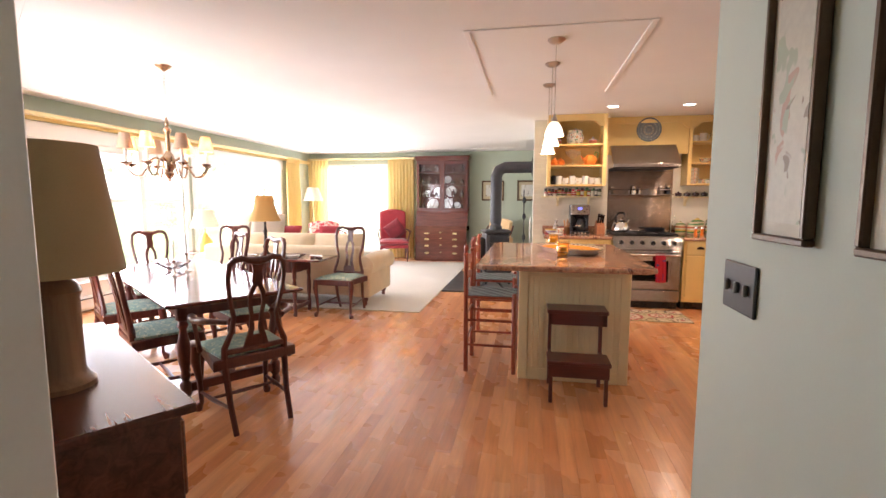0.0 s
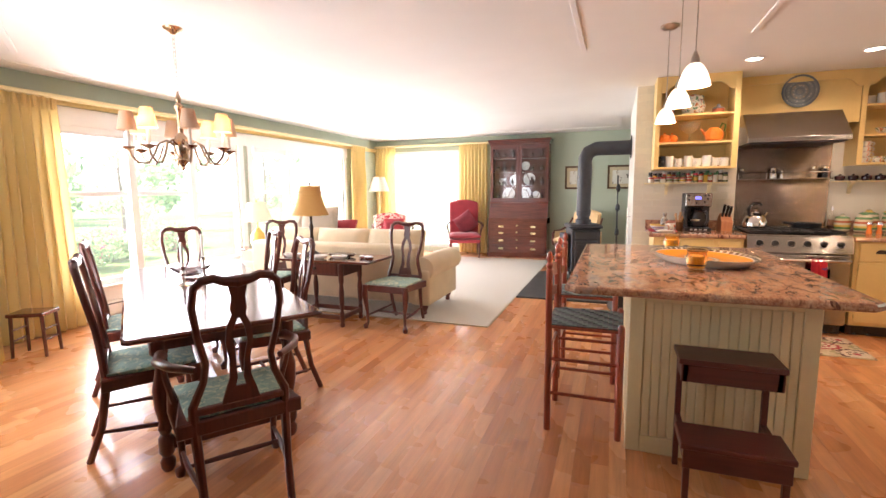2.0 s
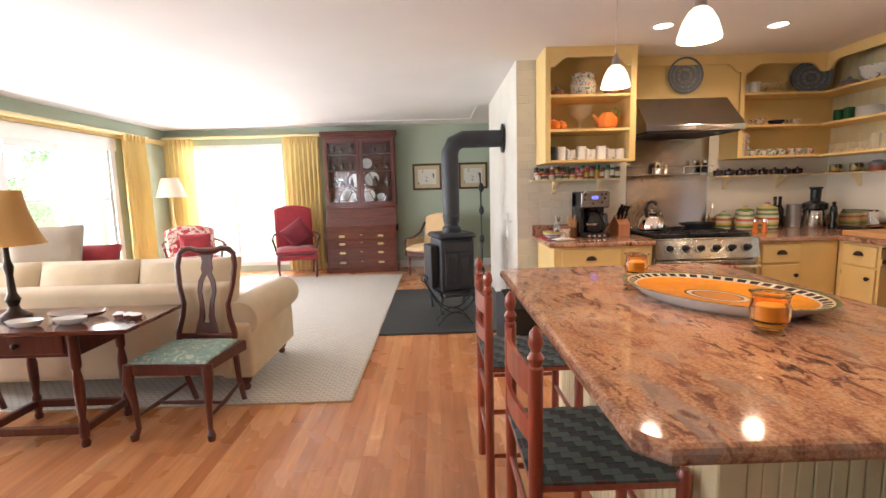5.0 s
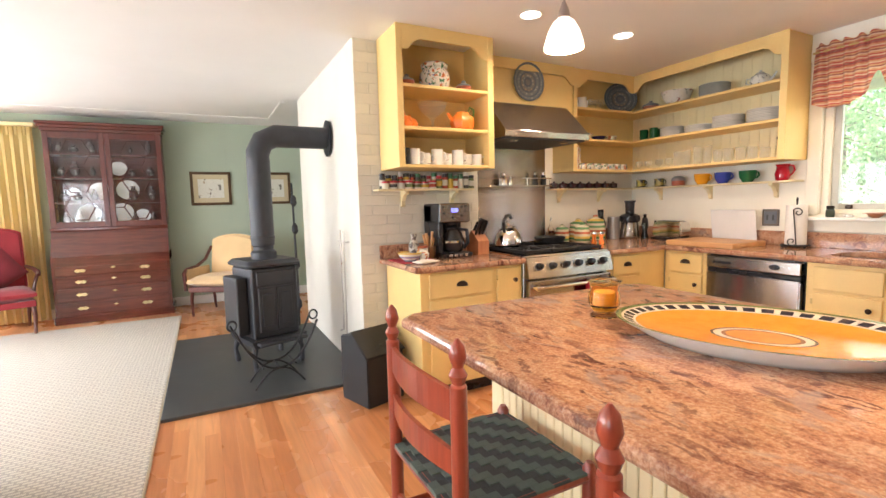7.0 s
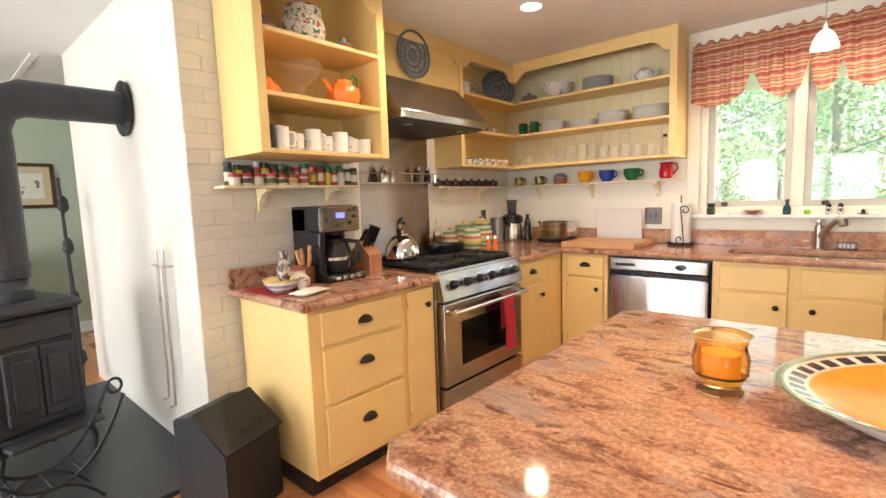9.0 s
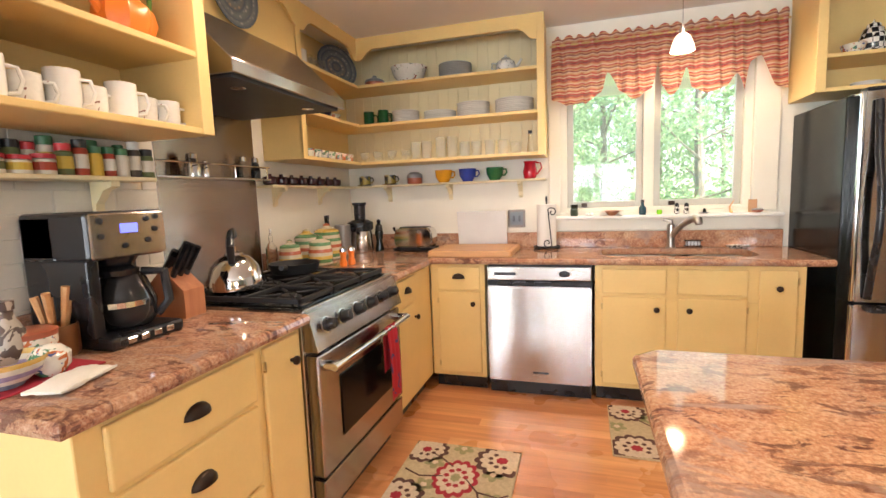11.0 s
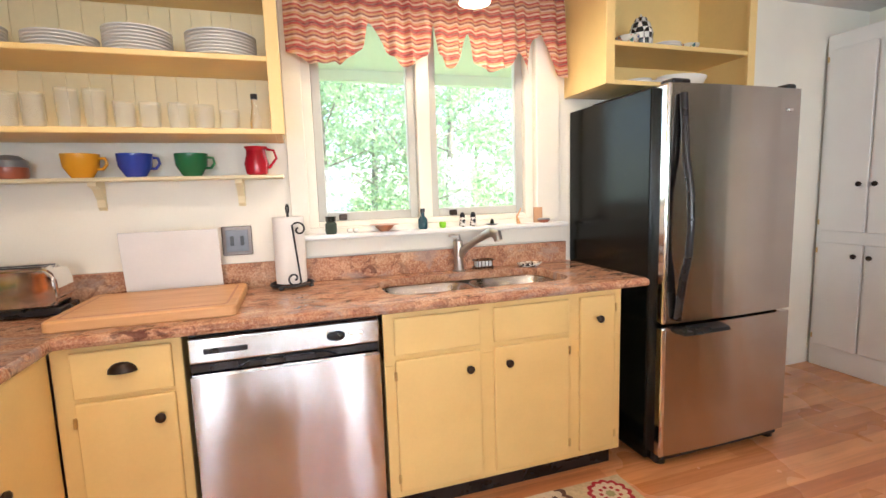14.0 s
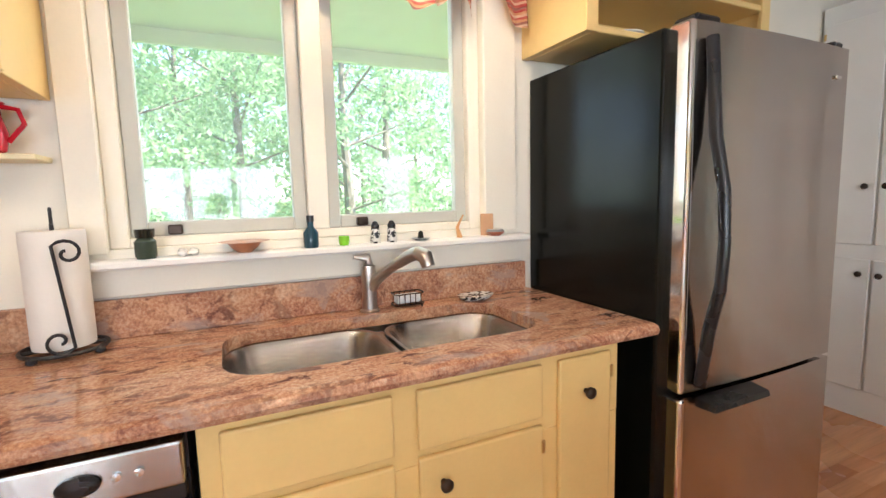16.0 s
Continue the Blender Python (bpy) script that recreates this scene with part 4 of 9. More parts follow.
part("board", cbox(1.155, 2.245, UR + 0.002, UR + 0.022, 2.0, CZ - 0.001), YELLOW, hp)
head_board(hp, 1.16, 2.245, Matrix.Translation((0, UR - 0.022, 0)))
ul = thing("wall_shelf_unit", "yellow painted L-shaped open corner shelves", "shelf unit")
UX = 3.02
part("side", cbox(2.25, 2.28, UR, SR - 0.002, 1.58, CZ - 0.001, 0.002), YELLOW, ul)
part("side", cbox(UX, KX - 0.002, 5.75, 5.775, 1.58, CZ - 0.001, 0.002), YELLOW, ul)
part("stile", cbox(2.25, 2.295, UR - 0.006, UR + 0.012, 1.58, CZ - 0.001, 0.002), YELLOW, ul)
part("stile", cbox(UX - 0.006, UX + 0.012, 5.74, 5.79, 1.58, CZ - 0.001, 0.002), YELLOW, ul)
part("back", cbox(2.28, KX - 0.003, SR - 0.012, SR - 0.003, 1.59, CZ - 0.001), YELLOW, ul)
nb = 20
for i in range(nb):
    y = 5.775 + (SR - 0.013 - 5.775) * i / nb
    part("back_board", cbox(KX - 0.012, KX - 0.003, y + 0.0006, y + (SR - 0.013 - 5.775) / nb - 0.0006, 1.59, CZ - 0.001, 0.0015), PALE_YELLOW, ul)
for z in (1.58, 1.86, 2.145):
    bm = cbox(2.28, UX, UR, SR - 0.012, z, z + 0.022, 0.003)
    box(bm, UX, KX - 0.012, 5.775, SR - 0.012, z, z + 0.022, 0.003)
    part("shelf", bm, YELLOW, ul)
head_board(ul, 2.295, UX, Matrix.Translation((0, UR - 0.004, 0)))
head_board(ul, -UR, -5.79, Matrix.Translation((UX + 0.004, 0, 0)) @ Matrix.Rotation(radians(-90), 4, "Z"))


def bracket(parent, m):
    bm = B()
    prism(bm, [(0, 0), (0.10, 0), (0.10, -0.018), (0.06, -0.03), (0.035, -0.06), (0.02, -0.075), (0.018, -0.105), (0, -0.12)], 0.03, m)
    part("bracket", bm, PALE_YELLOW, parent, "small shaped bracket")


def ledge(label, boards, brackets):
    s = thing("ledge_shelf", label, "shelf")
    bm = B()
    for b in boards:
        box(bm, *b, 1.415, 1.43, 0.003)
    part("board", bm, PALE_YELLOW, s)
    for m in brackets:
        bracket(s, m)
    return s


onS, onE = Matrix.Rotation(radians(-90), 4, "Z"), Matrix.Rotation(radians(180), 4, "Z")
ledge("narrow yellow spice ledge on brackets", [(0.33, 1.13, SY - 0.12, SY - 0.002)], [Matrix.Translation((x, SY - 0.002, 1.415)) @ onS for x in (0.56, 0.98)])
ledge("narrow yellow L-shaped ledge on brackets under the shelves", [(2.16, KX - 0.002, SR - 0.12, SR - 0.002), (KX - 0.13, KX - 0.002, 5.76, SR - 0.12)],
      [Matrix.Translation((x, SR - 0.002, 1.415)) @ onS for x in (2.32, 2.85)] + [Matrix.Translation((KX - 0.002, y, 1.415)) @ onE for y in (5.95, 6.50, 7.02)])

# fridge and the cupboard over it
fg = thing("refrigerator", "stainless bottom-freezer refrigerator with black sides", "refrigerator")
FX, F0, F1 = 2.64, 3.38, 4.178
part("body", cbox(FX + 0.068, KX - 0.004, F0 + 0.005, F1 + 0.028, 0.03, 1.755, 0.008, 2), FRIDGESIDE, fg, "black textured cabinet side")


def fridge_door(name, z0, z1):
    bm = B()
    pr = []
    for i in range(13):
        q = i / 12
        y = F0 + 0.002 + (F1 - F0 - 0.03) * q
        pr.append((y, FX + 0.012 - 0.012 * math.sin(math.pi * q)))
    ring = [(FX + 0.075, F0 + 0.002)] + [(x, y) for y, x in pr] + [(FX + 0.075, F1 - 0.028)]
    loft(bm, [[(x, y, z) for x, y in ring] for z in (z0, z1)], True, True)
    d = part(name, bm, STEEL, fg)
    part("edge_strip", cbox(FX + 0.004, FX + 0.08, F1 - 0.0279, F1 - 0.003, z0, z1, 0.01, 3), CHROME, d, "polished rounded door edge")
    return d


d1 = fridge_door("upper_door", 0.70, 1.765)
bm = ctube([(FX - 0.004, F1 - 0.075, 1.72), (FX - 0.022, F1 - 0.078, 1.45), (FX - 0.052, F1 - 0.08, 1.30), (FX - 0.058, F1 - 0.082, 1.15), (FX - 0.052, F1 - 0.08, 1.02), (FX - 0.026, F1 - 0.078, 0.90), (FX - 0.004, F1 - 0.075, 0.72)], [0.017, 0.018, 0.017, 0.016, 0.017, 0.018, 0.017], 10)
part("handle", bm, BLACK, d1, "curved black door handle", True)
part("badge", cbox(FX + 0.0, FX + 0.008, F0 + 0.06, F0 + 0.09, 1.66, 1.672, 0.002), CHROME, d1)
d2 = fridge_door("freezer_drawer", 0.06, 0.685)
bm = B()
prism(bm, [(0, 0), (0.065, 0.004), (0.06, 0.02), (0.0, 0.03)], 0.26, Matrix.Translation((FX + 0.004, F1 - 0.20, 0.655)) @ Matrix.Rotation(radians(180), 4, "Z"))
part("handle", bm, BLACK, d2, "black drawer grip")
bm = B()
box(bm, FX + 0.02, FX + 0.09, F0 + 0.02, F0 + 0.07, 1.752, 1.79, 0.008)
part("hinge_cap", bm, BLACK, fg)
bm = B()
box(bm, FX + 0.01, FX + 0.09, F1 - 0.13, F1 - 0.03, 1.757, 1.785, 0.008)
part("hinge_cap", bm, BLACK, fg)
part("grille", cbox(FX + 0.04, FX + 0.09, F0 + 0.01, F1 - 0.01, 0.02, 0.06), BLACK, fg)
for y in (F0 + 0.04, F1 - 0.06):
    part("foot", clathe([(0.03, 0), (0.03, 0.025), (0.02, 0.035)], 12, Matrix.Translation((FX + 0.07, y, 0))), BLACK, fg)
bm = B()
box(bm, FX + 0.12, KX - 0.14, F0 + 0.12, F1 - 0.02, 1.752, 1.772, 0.006)
tagged(part("serving_tray", bm, BLACK), "flat black tray lying on the refrigerator", "tray")
fc = thing("fridge_cupboard", "yellow painted open cupboard over the refrigerator", "shelf unit")
C0, C1, CX = 3.28, 4.24, 2.985
part("side", cbox(CX, KX - 0.002, C1 - 0.03, C1, 1.83, CZ - 0.001, 0.002), YELLOW, fc)
part("side", cbox(CX, KX - 0.002, C0, C0 + 0.03, 1.83, CZ - 0.001, 0.002), YELLOW, fc)
part("stile", cbox(CX - 0.006, CX + 0.012, C1 - 0.05, C1 + 0.001, 1.83, CZ - 0.001, 0.002), YELLOW, fc)
part("stile", cbox(CX - 0.006, CX + 0.012, C0 - 0.001, C0 + 0.05, 1.83, CZ - 0.001, 0.002), YELLOW, fc)
part("back", cbox(KX - 0.012, KX - 0.003, C0 + 0.03, C1 - 0.03, 1.84, CZ - 0.001), YELLOW, fc)
for z in (1.83, 2.015):
    part("shelf", cbox(CX, KX - 0.012, C0 + 0.03, C1 - 0.03, z, z + 0.022, 0.003), YELLOW, fc)
head_board(fc, -C1 + 0.05, -C0 - 0.05, Matrix.Translation((CX + 0.004, 0, 0)) @ Matrix.Rotation(radians(-90), 4, "Z"))

# tall white cupboards on the south wall
for i in range(3):
    x0 = 3.34 - 0.62 * (i + 1)
    base_cabinet("tall white painted pantry cupboard with black knobs", 0.61, [
        ("door", 0.02, 0.298, 0.98, 2.2, "knob", 0.26, 1.30), ("door", 0.312, 0.59, 0.98, 2.2, "knob", 0.35, 1.30),
        ("door", 0.02, 0.298, 0.16, 0.90, "knob", 0.26, 0.82), ("door", 0.312, 0.59, 0.16, 0.90, "knob", 0.35, 0.82)],
        pose(x0 + 0.615, 2.18, 0, 0, 0, 180), 0.40, 2.30, WHITE, False, "pantry_cupboard")
# recessed ceiling lamps, pendants
BULB = glow("lamp_diffuser", (1.0, 0.90, 0.72), 2.5)
OPAL = glow("opal_glass_shade", (1.0, 0.86, 0.66), 0.42)
for x, y in ((1.14, 6.29), (2.0, 6.32), (2.62, 4.9)):
    rl = thing("recessed_light", "round white recessed ceiling light, lit", "ceiling light", pose(x, y, CZ), group="recessed kitchen lights")
    part("trim_ring", clathe([(0.075, 0.0), (0.085, -0.006), (0.068, -0.010), (0.062, -0.002)], 24, cap=False), WHITE, rl)
    part("diffuser", clathe([(0.064, -0.003), (0.001, -0.004)], 24, cap=False), BULB, rl)
    lamp("recessed_lamp", "SPOT", look((x, y, CZ - 0.03), (x, y, 0)), 8, (1, 0.76, 0.52), spot=radians(160), radius=0.06)
for i, (y, zb) in enumerate(((5.09, 1.832), (4.375, 1.83), (3.785, 1.828))):
    pl = thing("pendant_lamp", "small white glass pendant lamp, lit", "pendant lamp", pose(0.345, y, 0), group="pendants over the island")
    part("canopy", clathe([(0.062, CZ), (0.062, CZ - 0.008), (0.04, CZ - 0.026), (0.012, CZ - 0.03)], 24), NICKEL, pl, "satin nickel ceiling cup", True)
    part("cord", ctube([(0, 0, CZ - 0.03), (0, 0, zb + 0.135)], 0.0028, 6), NICKEL, pl)
    part("socket", clathe([(0.006, zb + 0.155), (0.018, zb + 0.125), (0.022, zb + 0.095)], 14), NICKEL, pl, "", True)
    part("shade", clathe([(0.022, zb + 0.10), (0.036, zb + 0.088), (0.053, zb + 0.058), (0.065, zb + 0.02), (0.069, zb), (0.065, zb), (0.050, zb + 0.055), (0.033, zb + 0.083), (0.018, zb + 0.095)], 28, cap=False), OPAL, pl, "", True)
    lamp("pendant_bulb", "POINT", Matrix.Translation((0.345, y, zb + 0.01)), 1.8, (1, 0.74, 0.46), radius=0.03)
pl = thing("pendant_lamp", "small white glass pendant lamp over the sink, lit", "pendant lamp", pose(2.95, 4.93, 0))
zb = 2.13
part("canopy", clathe([(0.062, CZ), (0.062, CZ - 0.008), (0.04, CZ - 0.026), (0.012, CZ - 0.03)], 24), NICKEL, pl, "", True)
part("cord", ctube([(0, 0, CZ - 0.03), (0, 0, zb + 0.135)], 0.0028, 6), NICKEL, pl)
part("socket", clathe([(0.006, zb + 0.155), (0.018, zb + 0.125), (0.022, zb + 0.095)], 14), NICKEL, pl, "", True)
part("shade", clathe([(0.022, zb + 0.10), (0.036, zb + 0.088), (0.053, zb + 0.058), (0.065, zb + 0.02), (0.069, zb), (0.065, zb), (0.050, zb + 0.055), (0.033, zb + 0.083), (0.018, zb + 0.095)], 28, cap=False), OPAL, pl, "", True)
lamp("pendant_bulb", "POINT", Matrix.Translation((2.95, 4.93, zb + 0.01)), 1.5, (1, 0.74, 0.46), radius=0.03)

# window valance: gathered striped cloth with scalloped edge
def valance_mat():
    m, t, b, l = nodes("striped_valance_cloth")
    sep = t.nodes.new("ShaderNodeSeparateXYZ")
    l.new(coords(t), sep.inputs[0])
    wv = t.nodes.new("ShaderNodeMath")
    wv.operation = "MULTIPLY"
    wv.inputs[1].default_value = 9.0
    l.new(sep.outputs[2], wv.inputs[0])
    fr = t.nodes.new("ShaderNodeMath")
    fr.operation = "FRACT"
    l.new(wv.outputs[0], fr.inputs[0])
    red, gold, sand, dark = (0.46, 0.045, 0.045), (0.62, 0.34, 0.16), (0.74, 0.58, 0.42), (0.20, 0.05, 0.06)
    seq = [red, sand, red, gold, sand, dark, gold, red, sand, gold, red, dark]
    r = t.nodes.new("ShaderNodeValToRGB")
    r.color_ramp.interpolation = "CONSTANT"
    while len(r.color_ramp.elements) < len(seq):
        r.color_ramp.elements.new(0.5)
    for i, (e, c) in enumerate(zip(r.color_ramp.elements, seq)):
        e.position, e.color = i / len(seq), (*c, 1)
    l.new(fr.outputs[0], r.inputs[0])
    c = mix(t, 0.3, r.outputs[0], ramp(t, noise_tex(t, coords(t, (1, 6, 30)), 8, 3), [(0.35, red), (0.65, sand)]))
    tl, mx = t.nodes.new("ShaderNodeBsdfTranslucent"), t.nodes.new("ShaderNodeMixShader")
    l.new(c, b.inputs["Base Color"])
    l.new(c, tl.inputs[0])
    b.inputs["Roughness"].default_value = 0.9
    mx.inputs[0].default_value = 0.3
    l.new(b.outputs[0], mx.inputs[1])
    l.new(tl.outputs[0], mx.inputs[2])
    l.new(mx.outputs[0], t.nodes["Material Output"].inputs[0])
    return m


bm = B()
cols, rows = 200, 14
VY0, VY1 = 4.27, 5.71
HEM = [(4.27, 0.48), (4.33, 0.45), (4.42, 0.27), (4.465, 0.29), (4.505, 0.47), (4.55, 0.36), (4.61, 0.43), (4.73, 0.47), (4.81, 0.42), (4.84, 0.29), (4.88, 0.40), (4.93, 0.46), (4.99, 0.40), (5.02, 0.25), (5.06, 0.41), (5.16, 0.46), (5.26, 0.40), (5.325, 0.27), (5.38, 0.40), (5.48, 0.46), (5.60, 0.47), (5.72, 0.42)]
prev = None
for i in range(cols + 1):
    q = i / cols
    y = VY0 + (VY1 - VY0) * q
    # long swags between the gathers, short at the gathers
    e = max(k for k in range(len(HEM) - 1) if HEM[k][0] <= y + 1e-9)
    f = (y - HEM[e][0]) / (HEM[e + 1][0] - HEM[e][0])
    f = f * f * (3 - 2 * f)
    drop = HEM[e][1] * (1 - f) + HEM[e + 1][1] * f + 0.015 * noise.noise((q * 14, 0, 0))
    col = []
    for j in range(rows + 1):
        v = j / rows
        z = 2.40 - v * drop 
        amp = 0.015 - 0.010 * math.exp(-((v - 0.17) / 0.06) ** 2) + 0.004 * v
        x = KX - 0.055 - amp * math.sin(q * 118 + 2.5 * noise.noise((q * 8, v * 0.6, 3))) - 0.02 * v + (0.010 if abs(v - 0.16) < 0.05 else 0)
        if v == 0:
            z += 0.010 * math.sin(q * 118) + 0.008 * noise.noise((q * 40, 1, 0))
        col.append(bm.verts.new((x, y + 0.006 * math.sin(q * 75 + v * 3), z)))
    if prev:
        for j in range(rows):
            bm.faces.new((prev[j], col[j], col[j + 1], prev[j + 1]))
    prev = col
va = thing("window_valance", "gathered red and tan striped valance with scalloped hem", "valance")
part("cloth", bm, valance_mat(), va, "", True)
part("rod", ctube([(KX - 0.05, VY0 - 0.01, 2.35), (KX - 0.05, VY1 + 0.01, 2.35)], 0.008, 8), BRASS, va)

# ---- dining and living room ----
def rail_pts(n, f):
    return [f(i / n) for i in range(n + 1)]


def dining_chair(label, arms, m, group="", seat_mat=None, kw=1.0):
    """A splat-back chair; local +y is the front, the back posts stand near y = -0.21."""
    c = thing("dining_chair", label, "chair", m, group)
    mt = MAHOG
    # back legs running up into the curved posts
    for s in (-1, 1):
        tube(bmx := B(), [(s * 0.165, -0.30, 0), (s * 0.172, -0.235, 0.18), (s * 0.18, -0.20, 0.40), (s * 0.185, -0.205, 0.50), (s * 0.155, -0.215, 0.60), (s * 0.145, -0.225, 0.68), (s * 0.175, -0.245, 0.80), (s * 0.19, -0.265, 0.92), (s * 0.178, -0.28, 1.0), (s * 0.14, -0.285, 1.03)],
             [0.017, 0.018, 0.021, 0.02, 0.018, 0.017, 0.017, 0.017, 0.018, 0.019], 8)
        part("back_post", bmx, mt, c, "", True)
    part("crest_rail", tube(B(), [(-0.16, -0.284, 1.022), (-0.10, -0.286, 1.032), (-0.06, -0.286, 1.018), (0, -0.286, 1.012), (0.06, -0.286, 1.018), (0.10, -0.286, 1.032), (0.16, -0.284, 1.022)], [0.018, 0.019, 0.02, 0.026, 0.02, 0.019, 0.018], 8), mt, c, "", True)
    # pierced splat
    bm = B()
    lean = lambda z: -0.205 - 0.155 * max(0, z - 0.5)
    for s in (-1, 1):
        pts = [(s * 0.052, 0, 0.485), (s * 0.045, 0, 0.54), (s * 0.030, 0, 0.60), (s * 0.033, 0, 0.68), (s * 0.048, 0, 0.76), (s * 0.040, 0, 0.82), (s * 0.016, 0, 0.87)]
        sweep(bm, pts, [0.05, 0.04, 0.034, 0.026, 0.026, 0.03, 0.03], 0.012)
    sweep(bm, [(0, 0, 0.86), (0, 0, 0.90), (0, 0, 0.95), (0, 0, 1.0), (0, 0, 1.02)], [0.05, 0.075, 0.06, 0.085, 0.12], 0.013)
    sweep(bm, [(0, 0, 0.48), (0, 0, 0.52), (0, 0, 0.56)], [0.12, 0.10, 0.05], 0.013)
    for v in bm.verts:
        v.co.y += lean(v.co.z) - 0.006
    part("splat", bm, mt, c, "pierced vase-shaped splat")
    part("shoe_rail", cbox(-0.175, 0.175, -0.222, -0.192, 0.462, 0.492, 0.005), mt, c)
    if kw != 1.0:
        for ob in c.children:
            for v in ob.data.vertices:
                v.co.x *= 1 - (1 - kw) * min(1, max(0, (v.co.z - 0.48) / 0.15))
    # seat frame, drop-in seat
    bm = B()
    prism(bm, [(-0.20, -0.21), (0.20, -0.21), (0.25, 0.22), (-0.25, 0.22)], 0.065)
    bmesh.ops.bevel(bm, geom=bm.edges[:], offset=0.006, segments=1, affect="EDGES")
    moved(bm, Matrix.Translation((0, 0, 0.41)) @ Matrix.Rotation(radians(-90), 4, "X") @ Matrix.Scale(-1, 4, (0, 0, 1)))
    bmesh.ops.recalc_face_normals(bm, faces=bm.faces)
    part("seat_frame", bm, mt, c)
    bm = pillow(0.43, 0.40, 0.055, 0.0, 8)
    for v in bm.verts:
        v.co.x *= 1 + 0.22 * v.co.y
    part("seat", moved(bm, Matrix.Translation((0, 0.005, 0.452))), seat_mat or TEAL, c, "pale teal floral seat pad", True)
    for s in (-1, 1):
        part("front_leg", tube(B(), [(s * 0.225, 0.195, 0.44), (s * 0.232, 0.205, 0.34), (s * 0.215, 0.195, 0.2), (s * 0.21, 0.19, 0.06), (s * 0.225, 0.21, 0.028), (s * 0.225, 0.21, 0.0)], [0.03, 0.03, 0.018, 0.013, 0.026, 0.02], 10), mt, c, "cabriole front leg", True)
        part("side_stretcher", tube(B(), [(s * 0.212, 0.19, 0.13), (s * 0.20, 0.0, 0.135), (s * 0.176, -0.235, 0.15)], [0.009, 0.014, 0.009], 8), mt, c, "", True)
    part("cross_stretcher", tube(B(), [(-0.20, 0.02, 0.135), (0, 0.02, 0.135), (0.20, 0.02, 0.135)], [0.009, 0.014, 0.009], 8), mt, c, "", True)
    if arms:
        for s in (-1, 1):
            a = part("arm", tube(B(), [(s * 0.165, -0.225, 0.66), (s * 0.25, -0.14, 0.665), (s * 0.285, -0.02, 0.655), (s * 0.27, 0.09, 0.65), (s * 0.255, 0.12, 0.635)], [0.014, 0.019, 0.022, 0.026, 0.016], 10), mt, c, "", True)
            part("arm_post", tube(B(), [(s * 0.268, 0.06, 0.645), (s * 0.262, 0.04, 0.56), (s * 0.235, 0.08, 0.43)], [0.015, 0.013, 0.016], 8), mt, a, "", True)
    return c


TA = radians(144.0)
A, Bv, TC = Vector((math.cos(TA), math.sin(TA), 0)), Vector((math.sin(TA), -math.cos(TA), 0)), Vector((-2.56, 3.63, 0))


def at_table(a, b, face):
    """A chair whose back stands at a along and b across the table, facing: 0 = along A; 90 = towards -B and so on."""
    p = TC + A * a + Bv * b
    return pose(p.x, p.y, 0, 0, 0, 144 - 90 + face)


G = "chairs round the dining table"
host = dining_chair("dark mahogany armchair with pierced splat, teal seat", True, at_table(-1.20, -0.03, 0), G, None, 0.87)
side_chair = dining_chair("dark mahogany side chair with pierced splat, teal seat", False, at_table(-0.44, -0.33, -90), G)
copy_thing(side_chair, at_table(0.52, -0.36, -90))
copy_thing(side_chair, at_table(-0.20, 0.36, 90))
copy_thing(side_chair, at_table(0.62, 0.36, 90))
copy_thing(host, at_table(1.28, 0.02, 180))
copy_thing(side_chair, pose(-2.04, 5.49, 0, 0, 0, 176))["label"] = "dark mahogany side chair beside the sofa table"
copy_thing(side_chair, pose(-3.53, 5.42, 0, 0, 0, 190))["label"] = "dark mahogany side chair beside the sofa table"

dt = thing("dining_table", "polished mahogany dining table with turned legs", "table", pose(TC.x, TC.y, 0, 0, 0, 144))
bm = B()
rings = []
for ins, z in ((0.012, 0.715), (0.0, 0.722), (0.0, 0.734), (0.012, 0.742)):
    rings.append([(x, y, z) for x, y in rounded(-1.125 + ins, 1.125 - ins, -0.44 + ins, 0.44 - ins, 0.03, 3)])
part("tabletop", loft(bm, rings, True, True), MAHOG_X, dt)
bm = B()
for y in (-0.33, 0.31):
    box(bm, -0.93, 0.93, y, y + 0.02, 0.62, 0.715)
for x in (-0.93, 0.91):
    box(bm, x, x + 0.02, -0.31, 0.31, 0.62, 0.715)
part("apron", bm, MAHOG, dt)
LEG = [(0.022, 0), (0.033, 0.02), (0.035, 0.05), (0.022, 0.075), (0.036, 0.10), (0.036, 0.17), (0.022, 0.19), (0.034, 0.22), (0.024, 0.25), (0.040, 0.33), (0.043, 0.42), (0.026, 0.50), (0.021, 0.53), (0.036, 0.56), (0.024, 0.585), (0.040, 0.60), (0.042, 0.715)]
for x in (-0.90, 0.90):
    for y in (-0.30, 0.30):
        part("leg", clathe(LEG, 14, Matrix.Translation((x, y, 0))), MAHOG, dt, "turned leg", True)
    part("end_stretcher", cbox(x - 0.02, x + 0.02, -0.28, 0.28, 0.11, 0.17, 0.004), MAHOG, dt)
part("long_stretcher", cbox(-0.88, 0.88, -0.03, 0.03, 0.115, 0.165, 0.004), MAHOG, dt)
